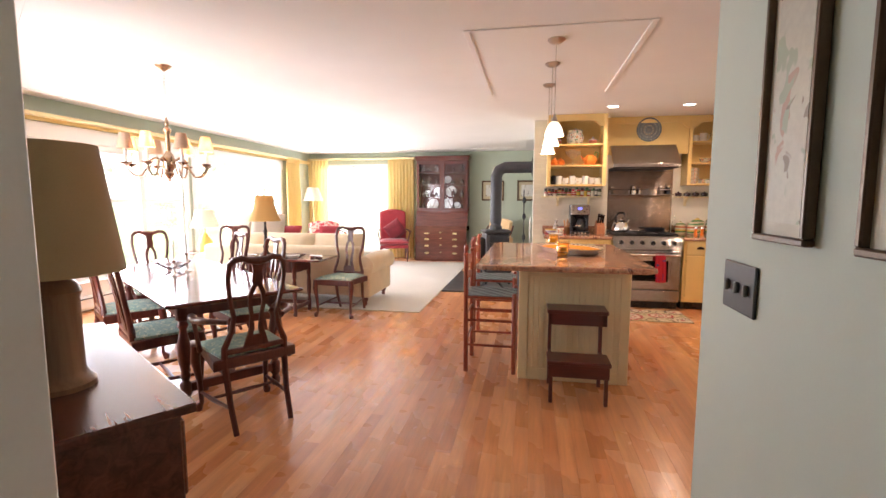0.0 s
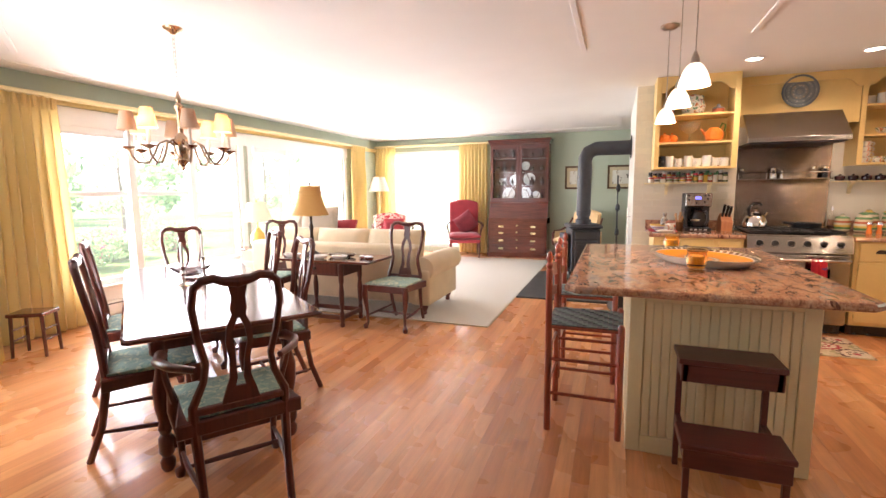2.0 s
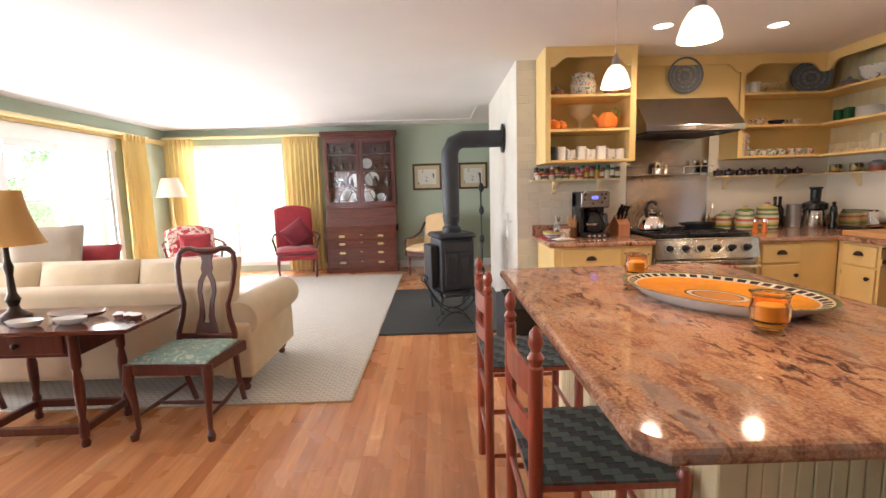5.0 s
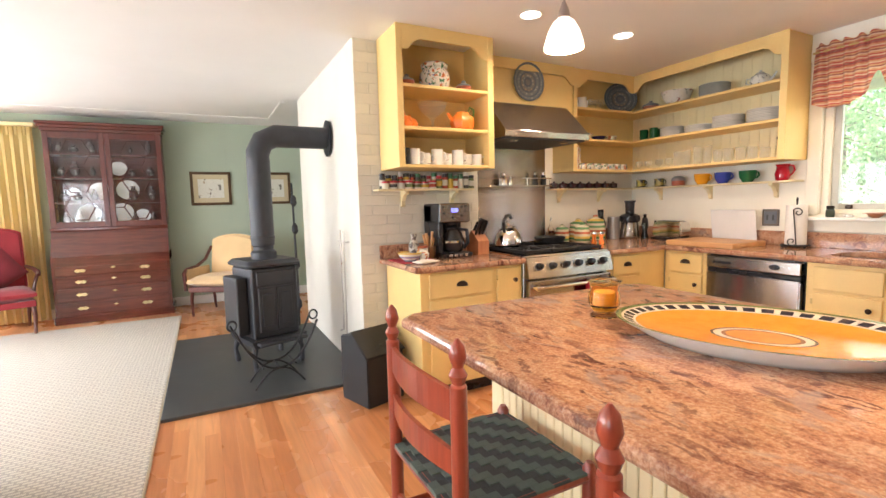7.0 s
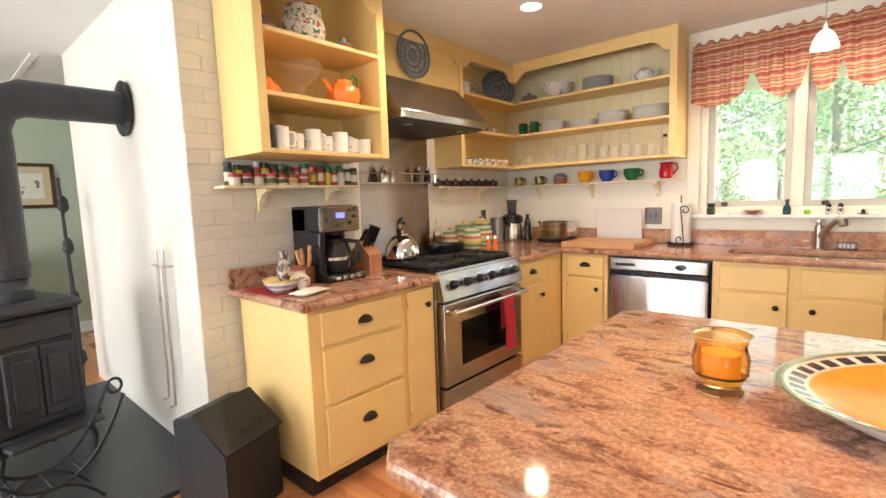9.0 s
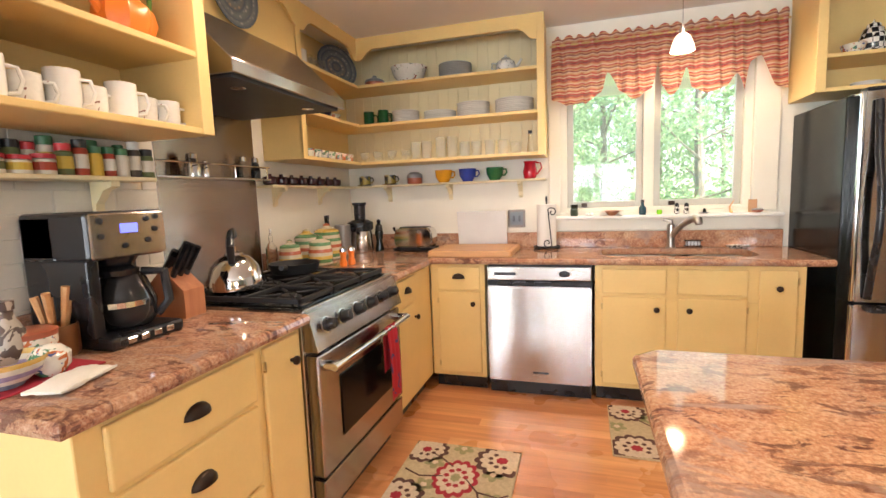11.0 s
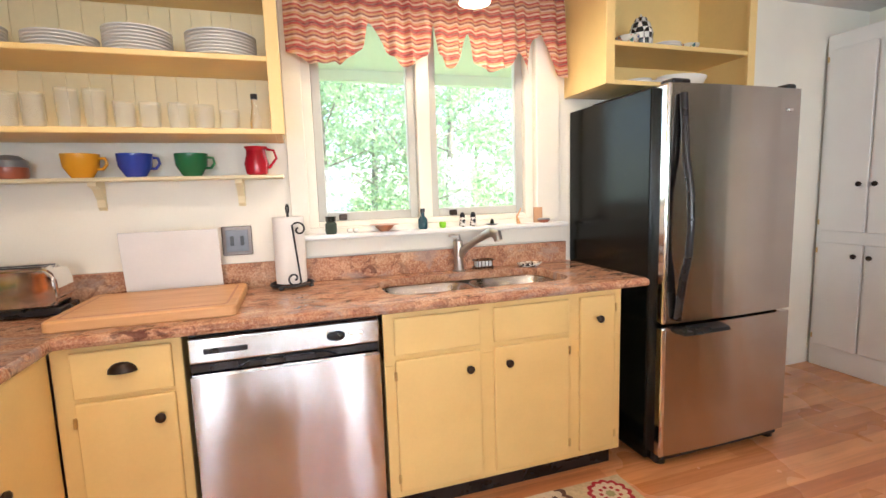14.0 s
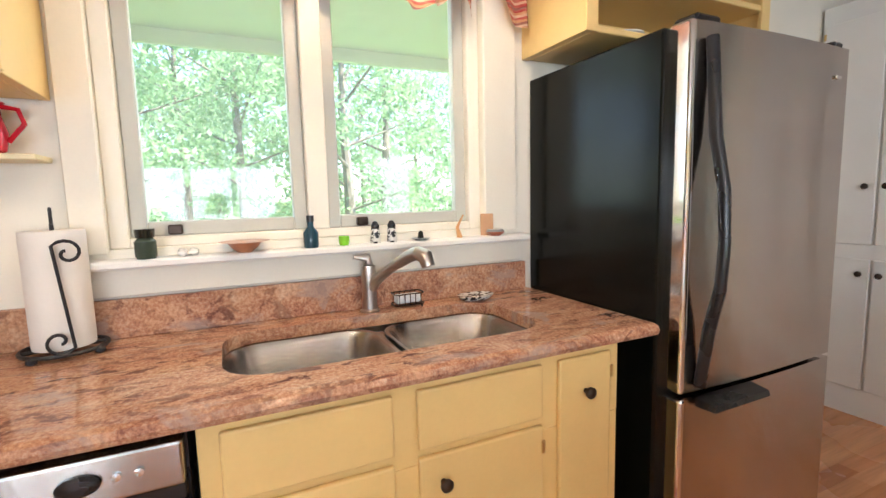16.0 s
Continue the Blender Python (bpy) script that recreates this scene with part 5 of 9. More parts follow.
# glass and silver on the table
for da, db, h in ((0.10, -0.10, 0.13), (0.32, 0.05, 0.16)):
    p = TC + A * da + Bv * db
    cs = thing("candlestick", "clear glass and silver candlestick on the table", "candlestick", pose(p.x, p.y, 0.742))
    part("stem", clathe([(0.05, 0), (0.05, 0.006), (0.018, 0.02), (0.012, 0.06), (0.02, 0.08), (0.011, 0.10), (0.02, h)], 16), CHROME, cs, "", True)
    part("candle", clathe([(0.010, h), (0.009, h + 0.16), (0.002, h + 0.165)], 12), CERAMIC, cs, "white taper candle", True)
p = TC + A * 0.45 + Bv * -0.02
gb = tagged(part("glass_bowl", clathe([(0.05, 0), (0.055, 0.01), (0.12, 0.05), (0.155, 0.09), (0.15, 0.09), (0.11, 0.052), (0.04, 0.016), (0.001, 0.014)], 24, cap=False), CLEAR, None, "", True), "clear cut-glass bowl on the dining table", "bowl")
gb.matrix_world = pose(p.x, p.y, 0.744)

# chandelier
ch = thing("chandelier", "antique brass eight-arm chandelier with small fabric shades, lit", "chandelier", pose(-2.90, 3.85, -0.015))
TOP = CZ + 0.015
part("canopy", clathe([(0.065, TOP), (0.062, TOP - 0.008), (0.03, TOP - 0.03), (0.012, TOP - 0.045)], 20), OLDBRASS, ch, "", True)
nl = 15
for i in range(nl):
    z = TOP - 0.05 - i * 0.0275
    q = i % 2 * 90
    ring = [(0.011 * math.cos(a) * math.cos(radians(q)), 0.011 * math.cos(a) * math.sin(radians(q)), z - 0.014 + 0.019 * math.sin(a)) for a in [2 * math.pi * k / 12 for k in range(12)]]
    part("chain_link", ctube(ring, 0.0026, 5, True), NICKEL, ch)
part("column", clathe([(0.006, 2.09), (0.014, 2.06), (0.02, 2.03), (0.012, 2.01), (0.034, 1.985), (0.03, 1.96), (0.018, 1.94), (0.022, 1.86), (0.018, 1.80), (0.04, 1.77), (0.055, 1.72), (0.05, 1.66), (0.03, 1.63), (0.045, 1.61), (0.03, 1.585), (0.012, 1.565), (0.014, 1.55), (0.002, 1.535)], 20), OLDBRASS, ch, "", True)
SHADE_C = cloth("candle_shade_cloth", (0.78, 0.60, 0.44), 0.08, translucent=0.45)
for i in range(8):
    q = 2 * math.pi * (i + 0.3) / 8
    cx, cy = math.cos(q), math.sin(q)
    R = 0.318
    arm = part("arm", ctube([(cx * r, cy * r, z) for r, z in ((0.03, 1.70), (0.09, 1.745), (0.14, 1.72), (0.175, 1.64), (0.21, 1.585), (0.265, 1.585), (0.308, 1.63), (R, 1.67))], [0.009, 0.008, 0.008, 0.008, 0.008, 0.008, 0.008, 0.009], 7), OLDBRASS, ch, "", True)
    mm = Matrix.Translation((cx * R, cy * R, 0))
    part("drip_pan", clathe([(0.012, 1.665), (0.045, 1.685), (0.048, 1.69), (0.015, 1.695)], 16, mm), OLDBRASS, arm, "", True)
    part("candle_tube", clathe([(0.012, 1.69), (0.012, 1.79), (0.006, 1.80)], 12, mm), CERAMIC, arm, "ivory candle sleeve", True)
    part("shade", clathe([(0.060, 1.80), (0.042, 1.90), (0.037, 1.925), (0.036, 1.925), (0.041, 1.90), (0.058, 1.80)], 20, mm, cap=False), SHADE_C, arm, "small tan bell shade", True)
    if i % 2 == 0:
        lamp("chandelier_bulb", "POINT", Matrix.Translation((-2.90 + cx * R, 3.85 + cy * R, 1.835)), 0.8, (1, 0.66, 0.36), radius=0.02)

# dresser with a lamp by the hall opening
DR = SLANT @ Matrix.Translation((0, 0.02, 0))
dr = thing("dresser", "dark polished wooden dresser against the slanted wall", "dresser", DR)
part("body", cbox(0.63, 1.72, 0.02, 0.47, 0.06, 0.825, 0.004), WALNUT, dr)
part("top", cbox(0.60, 1.75, 0.0, 0.50, 0.825, 0.85, 0.006, 2), WALNUT, dr)
for z in (0.10, 0.34, 0.58):
    f = part("drawer", cbox(0.66, 1.69, 0.468, 0.486, z, z + 0.21, 0.005), WALNUT, dr)
    for x in (0.9, 1.45):
        part("handle", ctube([(x - 0.04, 0.486, z + 0.11), (x - 0.035, 0.506, z + 0.095), (x + 0.035, 0.506, z + 0.095), (x + 0.04, 0.486, z + 0.11)], 0.004, 6), BRASS, f)
for x in (0.66, 1.66):
    for y in (0.05, 0.42):
        part("foot", cbox(x, x + 0.05, y, y + 0.05, 0, 0.065, 0.004), WALNUT, dr)
tl = thing("table_lamp", "wooden canister lamp with a tan drum shade", "lamp", DR @ Matrix.Translation((0.98, 0.27, 0.85)) @ Matrix.Diagonal((1, 1, 1.18, 1)))
part("base", clathe([(0.085, 0), (0.085, 0.012), (0.07, 0.025), (0.062, 0.04), (0.06, 0.21), (0.066, 0.225), (0.055, 0.245), (0.03, 0.26), (0.03, 0.32)], 24), wood("lamp_base_wood", (0.16, 0.07, 0.03), (0.33, 0.17, 0.08), 0.45), tl, "", True)
part("base_label", cbox(-0.03, 0.03, -0.064, -0.058, 0.09, 0.14, 0.001), surface("label_dark", (0.08, 0.07, 0.06), 0.6), tl)
part("shade", clathe([(0.172, 0.27), (0.125, 0.56), (0.123, 0.56), (0.170, 0.27)], 32, cap=False), SHADE_T, tl, "", True)

# pictures and switch on the hall wall
def picture(label, w, h, m, frame_mat, art, mat_in=None, fw=0.025):
    p = thing("framed_picture", label, "picture", m)
    bm = B()
    for x0, x1, z0, z1 in ((-w / 2, w / 2, -h / 2, -h / 2 + fw), (-w / 2, w / 2, h / 2 - fw, h / 2), (-w / 2, -w / 2 + fw, -h / 2 + fw, h / 2 - fw), (w / 2 - fw, w / 2, -h / 2 + fw, h / 2 - fw)):
        box(bm, x0, x1, -0.022, 0.0, z0, z1, 0.003)
    part("frame", bm, frame_mat, p)
    part("mount", cbox(-w / 2 + fw, w / 2 - fw, -0.008, -0.002, -h / 2 + fw, h / 2 - fw), mat_in or PAPERW, p)
    part("print", cbox(-w / 2 + fw * 2.6, w / 2 - fw * 2.6, -0.0105, -0.0082, -h / 2 + fw * 2.8, h / 2 - fw * 2.8), art, p)
    return p


PAPERW = surface("picture_mount", (0.66, 0.62, 0.52), 0.7, vary=0.04)
ART = figured("faded_botanical_print", (0.60, 0.57, 0.47), [(0.60, (0.50, 0.33, 0.25), 9), (0.63, (0.40, 0.44, 0.32), 12), (0.66, (0.30, 0.24, 0.18), 16)], rough=0.5)
DUCK = figured("duck_print", (0.66, 0.65, 0.58), [(0.62, (0.16, 0.15, 0.12), 13), (0.66, (0.35, 0.28, 0.18), 22)], rough=0.5)
GOLDFRAME = surface("dark_gilt_frame", (0.10, 0.055, 0.025), 0.35, 0.3, vary=0.3)
for y in (1.355, 1.02):
    picture("faded botanical print in a thin dark wooden frame", 0.20, 0.70, pose(0.698, y - 0.03, 1.63, 0, 0, -90), GOLDFRAME, ART, None, 0.014)
sw = thing("switch_plate", "dark slate wall plate with three switches", "switch", pose(0.699, 1.51, 1.155, 0, 0, -90))
part("plate", cbox(-0.085, 0.085, -0.008, 0, -0.06, 0.06, 0.003), SLATE, sw)
for x in (-0.05, 0.0, 0.05):
    part("toggle", cbox(x - 0.007, x + 0.007, -0.018, -0.008, -0.014, 0.014, 0.003), surface("grey_toggle", (0.12, 0.12, 0.12), 0.4), sw)

# rug, sofa and tables
def rug_mat():
    m, t, b, l = nodes("cream_patterned_rug")
    v = coords(t)
    sep = t.nodes.new("ShaderNodeSeparateXYZ")
    l.new(v, sep.inputs[0])
    br = t.nodes.new("ShaderNodeTexBrick")
    br.inputs["Scale"].default_value = 9.0
    br.inputs["Mortar Size"].default_value = 0.055
    br.offset = 0.5
    l.new(v, br.inputs["Vector"])
    n = noise_tex(t, v, 260, 3)
    c = mix(t, ramp(t, br.outputs["Fac"], [(0.2, (0, 0, 0)), (0.5, (1, 1, 1))]), (0.66, 0.62, 0.54), (0.36, 0.34, 0.31))
    c = mix(t, 0.3, c, ramp(t, noise_tex(t, v, 40, 3), [(0.3, (0.50, 0.44, 0.35)), (0.7, (0.72, 0.67, 0.58))]))
    l.new(c, b.inputs["Base Color"])
    b.inputs["Roughness"].default_value = 0.95
    bump(t, b, n, 0.5, 0.004)
    return m


rug = thing("area_rug", "large cream rug with a small woven lattice", "rug")
part("weave", cbox(-4.55, -1.13, 5.70, 10.35, 0.0, 0.011, 0.004), rug_mat(), rug)
bm = B()
box(bm, -4.55, -1.12, 5.688, 5.70, 0, 0.012, 0.003)
box(bm, -1.13, -1.118, 5.70, 10.35, 0, 0.012, 0.003)
part("binding", bm, cloth("tan_binding", (0.42, 0.34, 0.22)), rug, "tan bound edge")

so = thing("sofa", "beige three-seat sofa with rolled arms and loose cushions", "sofa", pose(0, 0, 0.0))
part("back", cbox(-4.15, -1.93, 5.80, 6.0, 0.15, 0.78, 0.05, 4), SOFA, so, "", True)
part("base", cbox(-4.1, -1.95, 5.98, 6.72, 0.13, 0.40, 0.03, 3), SOFA, so, "", True)
for x0, s in ((-2.02, 1), (-4.30, -1)):
    bm = cbox(x0, x0 + 0.22, 5.82, 6.74, 0.13, 0.52, 0.03, 3)
    tube(bm, [(x0 + 0.11 + s * 0.03, 5.84, 0.53), (x0 + 0.11 + s * 0.03, 6.3, 0.54), (x0 + 0.11 + s * 0.03, 6.77, 0.53)], [0.125, 0.135, 0.13], 18)
    part("arm", bm, SOFA, so, "rolled arm", True)
for i in range(3):
    x = -3.72 + i * 0.70
    part("back_cushion", moved(pillow(0.70, 0.42, 0.24, 0.3), Matrix.Translation((x, 6.09, 0.72)) @ Matrix.Rotation(radians(72), 4, "X")), SOFA, so, "", True)
    part("seat_cushion", moved(pillow(0.70, 0.62, 0.20, 0.2), Matrix.Translation((x, 6.42, 0.47))), SOFA, so, "", True)
for x in (-1.98, -4.1):
    for y in (5.93, 6.68):
        part("foot", clathe([(0.022, 0.011), (0.03, 0.03), (0.022, 0.05), (0.04, 0.08), (0.04, 0.14)], 12, Matrix.Translation((x + 0.08, y, 0))), MAHOG, so, "dark turned foot", True)
for x, y, z, rz, mat, lab in ((-3.45, 6.26, 0.96, 20, CUSHION, "taupe throw cushion leaning on the sofa back"), (-3.85, 6.28, 0.98, -15, CUSHION, "taupe throw cushion leaning on the sofa back"), (-3.30, 6.42, 0.80, 5, REDCLOTH, "red throw cushion on the sofa")):
    cu = tagged(part("throw_cushion", pillow(0.45, 0.45, 0.16, 0.5), mat, None, "", True), lab, "cushion")
    cu.matrix_world = pose(x, y, z, 65, 0, rz) if mat is CUSHION else pose(x, y, z, 60, 0, rz)

stb = thing("sofa_table", "dark wooden drop-leaf table with drawer behind the sofa", "table")
part("tabletop", cbox(-3.30, -2.16, 5.15, 5.70, 0.665, 0.688, 0.006, 2), MAHOG_X, stb)
part("apron", cbox(-3.10, -2.50, 5.24, 5.62, 0.52, 0.665, 0.003), MAHOG, stb)
d = part("drawer", cbox(-3.04, -2.56, 5.228, 5.242, 0.54, 0.65, 0.004), MAHOG, stb)
knob(d, -2.80, 0.595, 5.228)
LEG2 = [(0.02, 0), (0.026, 0.02), (0.018, 0.045), (0.024, 0.06), (0.024, 0.14), (0.016, 0.16), (0.026, 0.25), (0.028, 0.36), (0.017, 0.44), (0.026, 0.46), (0.028, 0.66)]
for x in (-3.08, -2.52):
    for y in (5.25, 5.61):
        part("leg", clathe(LEG2, 12, Matrix.Translation((x, y, 0))), MAHOG, stb, "", True)
for a in ((-3.08, -2.52, 5.235, 5.265), (-3.08, -2.52, 5.595, 5.625), (-3.095, -3.065, 5.25, 5.61), (-2.535, -2.505, 5.25, 5.61)):
    part("stretcher", cbox(*a, 0.075, 0.12, 0.003), MAHOG, stb)


def lamp_on(label, m, base, base_mat, shade, shade_mat, lit=0.0, finial=True):
    l = thing("table_lamp", label, "lamp", m)
    part("base", clathe(base, 18), base_mat, l, "", True)
    (r0, z0), (r1, z1) = shade[0], shade[-1]
    part("shade", clathe(shade + [(r - 0.002, z) for r, z in reversed(shade)], 32, cap=False), shade_mat, l, "", True)
    if finial:
        part("finial", clathe([(0.004, z1 - 0.02), (0.004, z1 + 0.01), (0.01, z1 + 0.022), (0.002, z1 + 0.035)], 10), base_mat, l, "", True)
    return l


lamp_on("bronze candlestick lamp with an amber bell shade", pose(-3.0, 5.46, 0.688) @ Matrix.Diagonal((1.08, 1.08, 1.26, 1)), [(0.075, 0), (0.07, 0.015), (0.03, 0.04), (0.022, 0.06), (0.035, 0.09), (0.02, 0.12), (0.016, 0.2), (0.024, 0.24), (0.014, 0.27), (0.012, 0.36), (0.006, 0.37), (0.006, 0.60)], BRONZE,
        [(0.175, 0.34), (0.145, 0.40), (0.115, 0.48), (0.098, 0.56), (0.095, 0.585)], SHADE)
for x, y, w, mat, lab in ((-2.62, 5.44, 0.11, CLEAR, "clear oval glass dish on the sofa table"), (-2.78, 5.27, 0.065, CERAMIC, "small white shell dish on the sofa table"), (-2.56, 5.30, 0.06, CERAMIC, "small white dish on the sofa table"), (-3.12, 5.28, 0.07, CERAMIC, "small white saucer on the sofa table")):
    o = tagged(part("dish", clathe([(w * 0.5, 0), (w * 0.8, 0.01), (w, 0.035), (w * 0.97, 0.035), (w * 0.75, 0.014), (0.001, 0.008)], 20, cap=False), mat, None, "", True), lab, "dish")
    o.matrix_world = pose(x, y, 0.689) @ Matrix.Diagonal((1.5, 0.9, 1, 1))
for dx in (0, 0.07, 0.12):
    o = tagged(part("salt_cellar", clathe([(0.02, 0), (0.028, 0.01), (0.03, 0.025), (0.015, 0.035), (0.001, 0.038)], 14), CHROME, None, "", True), "small silver box on the sofa table", "box")
    o.matrix_world = pose(-2.36 + dx, 5.40 - dx * 0.3, 0.688)
et = thing("end_table", "dark wooden end table beside the sofa", "table", pose(-4.62, 6.45, 0))
part("tabletop", clathe([(0.24, 0.58), (0.25, 0.59), (0.25, 0.60), (0.24, 0.605)], 28), MAHOG_X, et)
part("pedestal", clathe([(0.16, 0.0), (0.15, 0.03), (0.03, 0.08), (0.028, 0.3), (0.04, 0.4), (0.025, 0.5), (0.05, 0.58)], 16), MAHOG, et, "", True)
lamp_on("yellow ceramic lamp with a white shade", pose(-4.60, 6.45, 0.606), [(0.08, 0), (0.085, 0.02), (0.11, 0.09), (0.095, 0.18), (0.04, 0.24), (0.03, 0.27), (0.008, 0.28), (0.008, 0.6)], surface("yellow_glaze", (0.72, 0.46, 0.10), 0.2, relief=0),
        [(0.20, 0.36), (0.17, 0.45), (0.14, 0.55), (0.12, 0.62)], SHADE_W)
fl = thing("floor_lamp", "brass floor lamp with a cream shade", "lamp", pose(-4.72, 10.25, 0))
part("base", clathe([(0.13, 0), (0.13, 0.015), (0.05, 0.03), (0.012, 0.06), (0.012, 0.9), (0.02, 0.92), (0.02, 1.0), (0.01, 1.02), (0.01, 1.45)], 18), BRASS, fl, "", True)
part("shade", clathe([(0.22, 1.36), (0.17, 1.52), (0.12, 1.66), (0.118, 1.66), (0.168, 1.52), (0.218, 1.36)], 30, cap=False), SHADE_W, fl, "", True)

# secretary
sec = thing("secretary_bookcase", "dark mahogany secretary with glazed doors and slant front", "secretary", pose(-2.41, FY - 0.47, 0))
SWd, SD = 1.19, 0.455
part("base", cbox(0.0, SWd, 0.0, SD, 0.08, 0.80, 0.004), MAHOG_X, sec)
part("plinth", cbox(-0.015, SWd + 0.015, -0.012, SD, 0.0, 0.085, 0.006), MAHOG_X, sec)
BR = surface("bright_brass", (0.72, 0.58, 0.33), 0.25, 1.0, vary=0.05, relief=0)
for z0, z1, pulls in ((0.10, 0.255, 2), (0.27, 0.415, 2), (0.43, 0.56, 2), (0.575, 0.68, 2)):
    f = part("drawer", cbox(0.03, SWd - 0.03, -0.012, 0.0, z0, z1, 0.004), MAHOG_X, sec)
    for x in (0.27, SWd - 0.27):
        bm = B()
        prism(bm, [(-0.06, 0), (-0.03, 0.022), (0, 0.016), (0.03, 0.022), (0.06, 0), (0.03, -0.022), (0, -0.016), (-0.03, -0.022)], 0.004, Matrix.Translation((x, -0.014, (z0 + z1) / 2)))
        part("handle", bm, BR, f, "brass batwing pull")
    bm = B()
    prism(bm, [(-0.028, 0), (0, 0.014), (0.028, 0), (0, -0.014)], 0.004, Matrix.Translation((SWd / 2, -0.014, (z0 + z1) / 2 + 0.02)))
    part("escutcheon", bm, BR, f)
bm = B()
prism(bm, [(-0.0, 0.69), (0.16, 1.10), (SD, 1.10), (SD, 0.69)], SWd, Matrix.Translation((SWd / 2, 0, 0)) @ Matrix.Rotation(radians(90), 4, "Z") @ Matrix.Scale(-1, 4, (0, 1, 0)))
bmesh.ops.recalc_face_normals(bm, faces=bm.faces)
lid = part("slant_front", bm, MAHOG_X, sec, "closed slant writing front")
part("midrail", cbox(-0.005, SWd + 0.005, 0.13, SD, 1.10, 1.13, 0.004), MAHOG_X, sec)
UY = 0.16
bm = B()
for a in ((0.0, 0.03, UY + 0.02, SD), (SWd - 0.03, SWd, UY + 0.02, SD)):
    box(bm, *a, 1.13, 2.27, 0.002)
box(bm, 0.03, SWd - 0.03, SD - 0.02, SD, 1.13, 2.27)
part("upper_case", bm, MAHOG, sec)
for z in (1.13, 1.42, 1.72, 2.0, 2.25):
    part("shelf", cbox(0.03, SWd - 0.03, UY + 0.03, SD - 0.02, z, z + 0.02), MAHOG, sec)
bm = B()
box(bm, -0.01, SWd + 0.01, UY - 0.01, SD, 2.27, 2.31, 0.004)
box(bm, -0.03, SWd + 0.03, UY - 0.03, SD, 2.31, 2.345, 0.006)
box(bm, -0.045, SWd + 0.045, UY - 0.045, SD, 2.345, 2.38, 0.008)
part("cornice", bm, MAHOG_X, sec)
CABGLASS = pane_mat("cabinet_glass")
for x0, x1 in ((0.005, SWd / 2 - 0.003), (SWd / 2 + 0.003, SWd - 0.005)):
    bm = B()
    for a in ((x0, x0 + 0.055, 1.135, 2.265), (x1 - 0.055, x1, 1.135, 2.265), (x0 + 0.055, x1 - 0.055, 1.135, 1.20), (x0 + 0.055, x1 - 0.055, 2.19, 2.265)):
        box(bm, a[0], a[1], UY - 0.002, UY + 0.02, a[2], a[3], 0.003)
    dd = part("door", bm, MAHOG, sec, "glazed door with lattice bars")
    part("pane", cbox(x0 + 0.055, x1 - 0.055, UY + 0.008, UY + 0.011, 1.20, 2.19), CABGLASS, dd)
    bm = B()
    xm, w, h = (x0 + x1) / 2, (x1 - x0 - 0.11) / 2, 0.495
    zc = 1.695
    for k in range(3):
        zz = zc - 0.33 + 0.33 * k
        tube(bm, [(xm + w * 0.62 * math.cos(q), UY + 0.003, zz + 0.165 * math.sin(q)) for q in [2 * math.pi * i / 6 for i in range(6)]], 0.0075, 4, True)
        for s in (-1, 1):
            tube(bm, [(xm + s * w * 0.62, UY + 0.003, zz), (xm + s * w, UY + 0.003, zz)], 0.005, 4)
    part("glazing_bar", bm, MAHOG, dd)
PALE = surface("pale_porcelain", (0.80, 0.82, 0.82), 0.15, vary=0.08, relief=0)
DUSK = figured("dark_porcelain", (0.10, 0.075, 0.07), [(0.60, (0.42, 0.40, 0.38), 30)], rough=0.2)
for x, z, r in ((0.22, 1.44, 0.075), (0.36, 1.15, 0.125), (0.485, 1.44, 0.11), (0.70, 1.15, 0.125), (0.78, 1.44, 0.125), (0.70, 1.74, 0.09), (0.92, 1.15, 0.085)):
    o = tagged(part("porcelain_plate", clathe([(r * 0.5, 0), (r * 0.6, 0.003), (r, 0.018), (r, 0.021), (r * 0.62, 0.008), (0.001, 0.006)], 26, cap=False), PALE, None, "", True), "white porcelain plate standing on a secretary shelf", "plate", "plates in the secretary")
    o.matrix_world = pose(-2.41 + x, FY - 0.47 + 0.33, z + 0.02 + r * 0.97, 78, 0, 0)
random.seed(5)
for z in (1.15, 1.44, 1.74, 2.02):
    for x in (0.14, 0.27, 0.44, 0.60, 0.84, 1.04):
        h, r = random.uniform(0.08, 0.17), random.uniform(0.03, 0.055)
        o = tagged(part("porcelain_piece", clathe([(r * 0.6, 0), (r, h * 0.3), (r * 0.9, h * 0.6), (r * 0.45, h * 0.8), (r * 0.55, h)], 14), DUSK if random.random() < 0.8 else PALE, None, "", True), "small porcelain piece on a secretary shelf", "porcelain", "porcelain in the secretary")
        o.matrix_world = pose(-2.41 + x, FY - 0.47 + 0.26, z + 0.02)

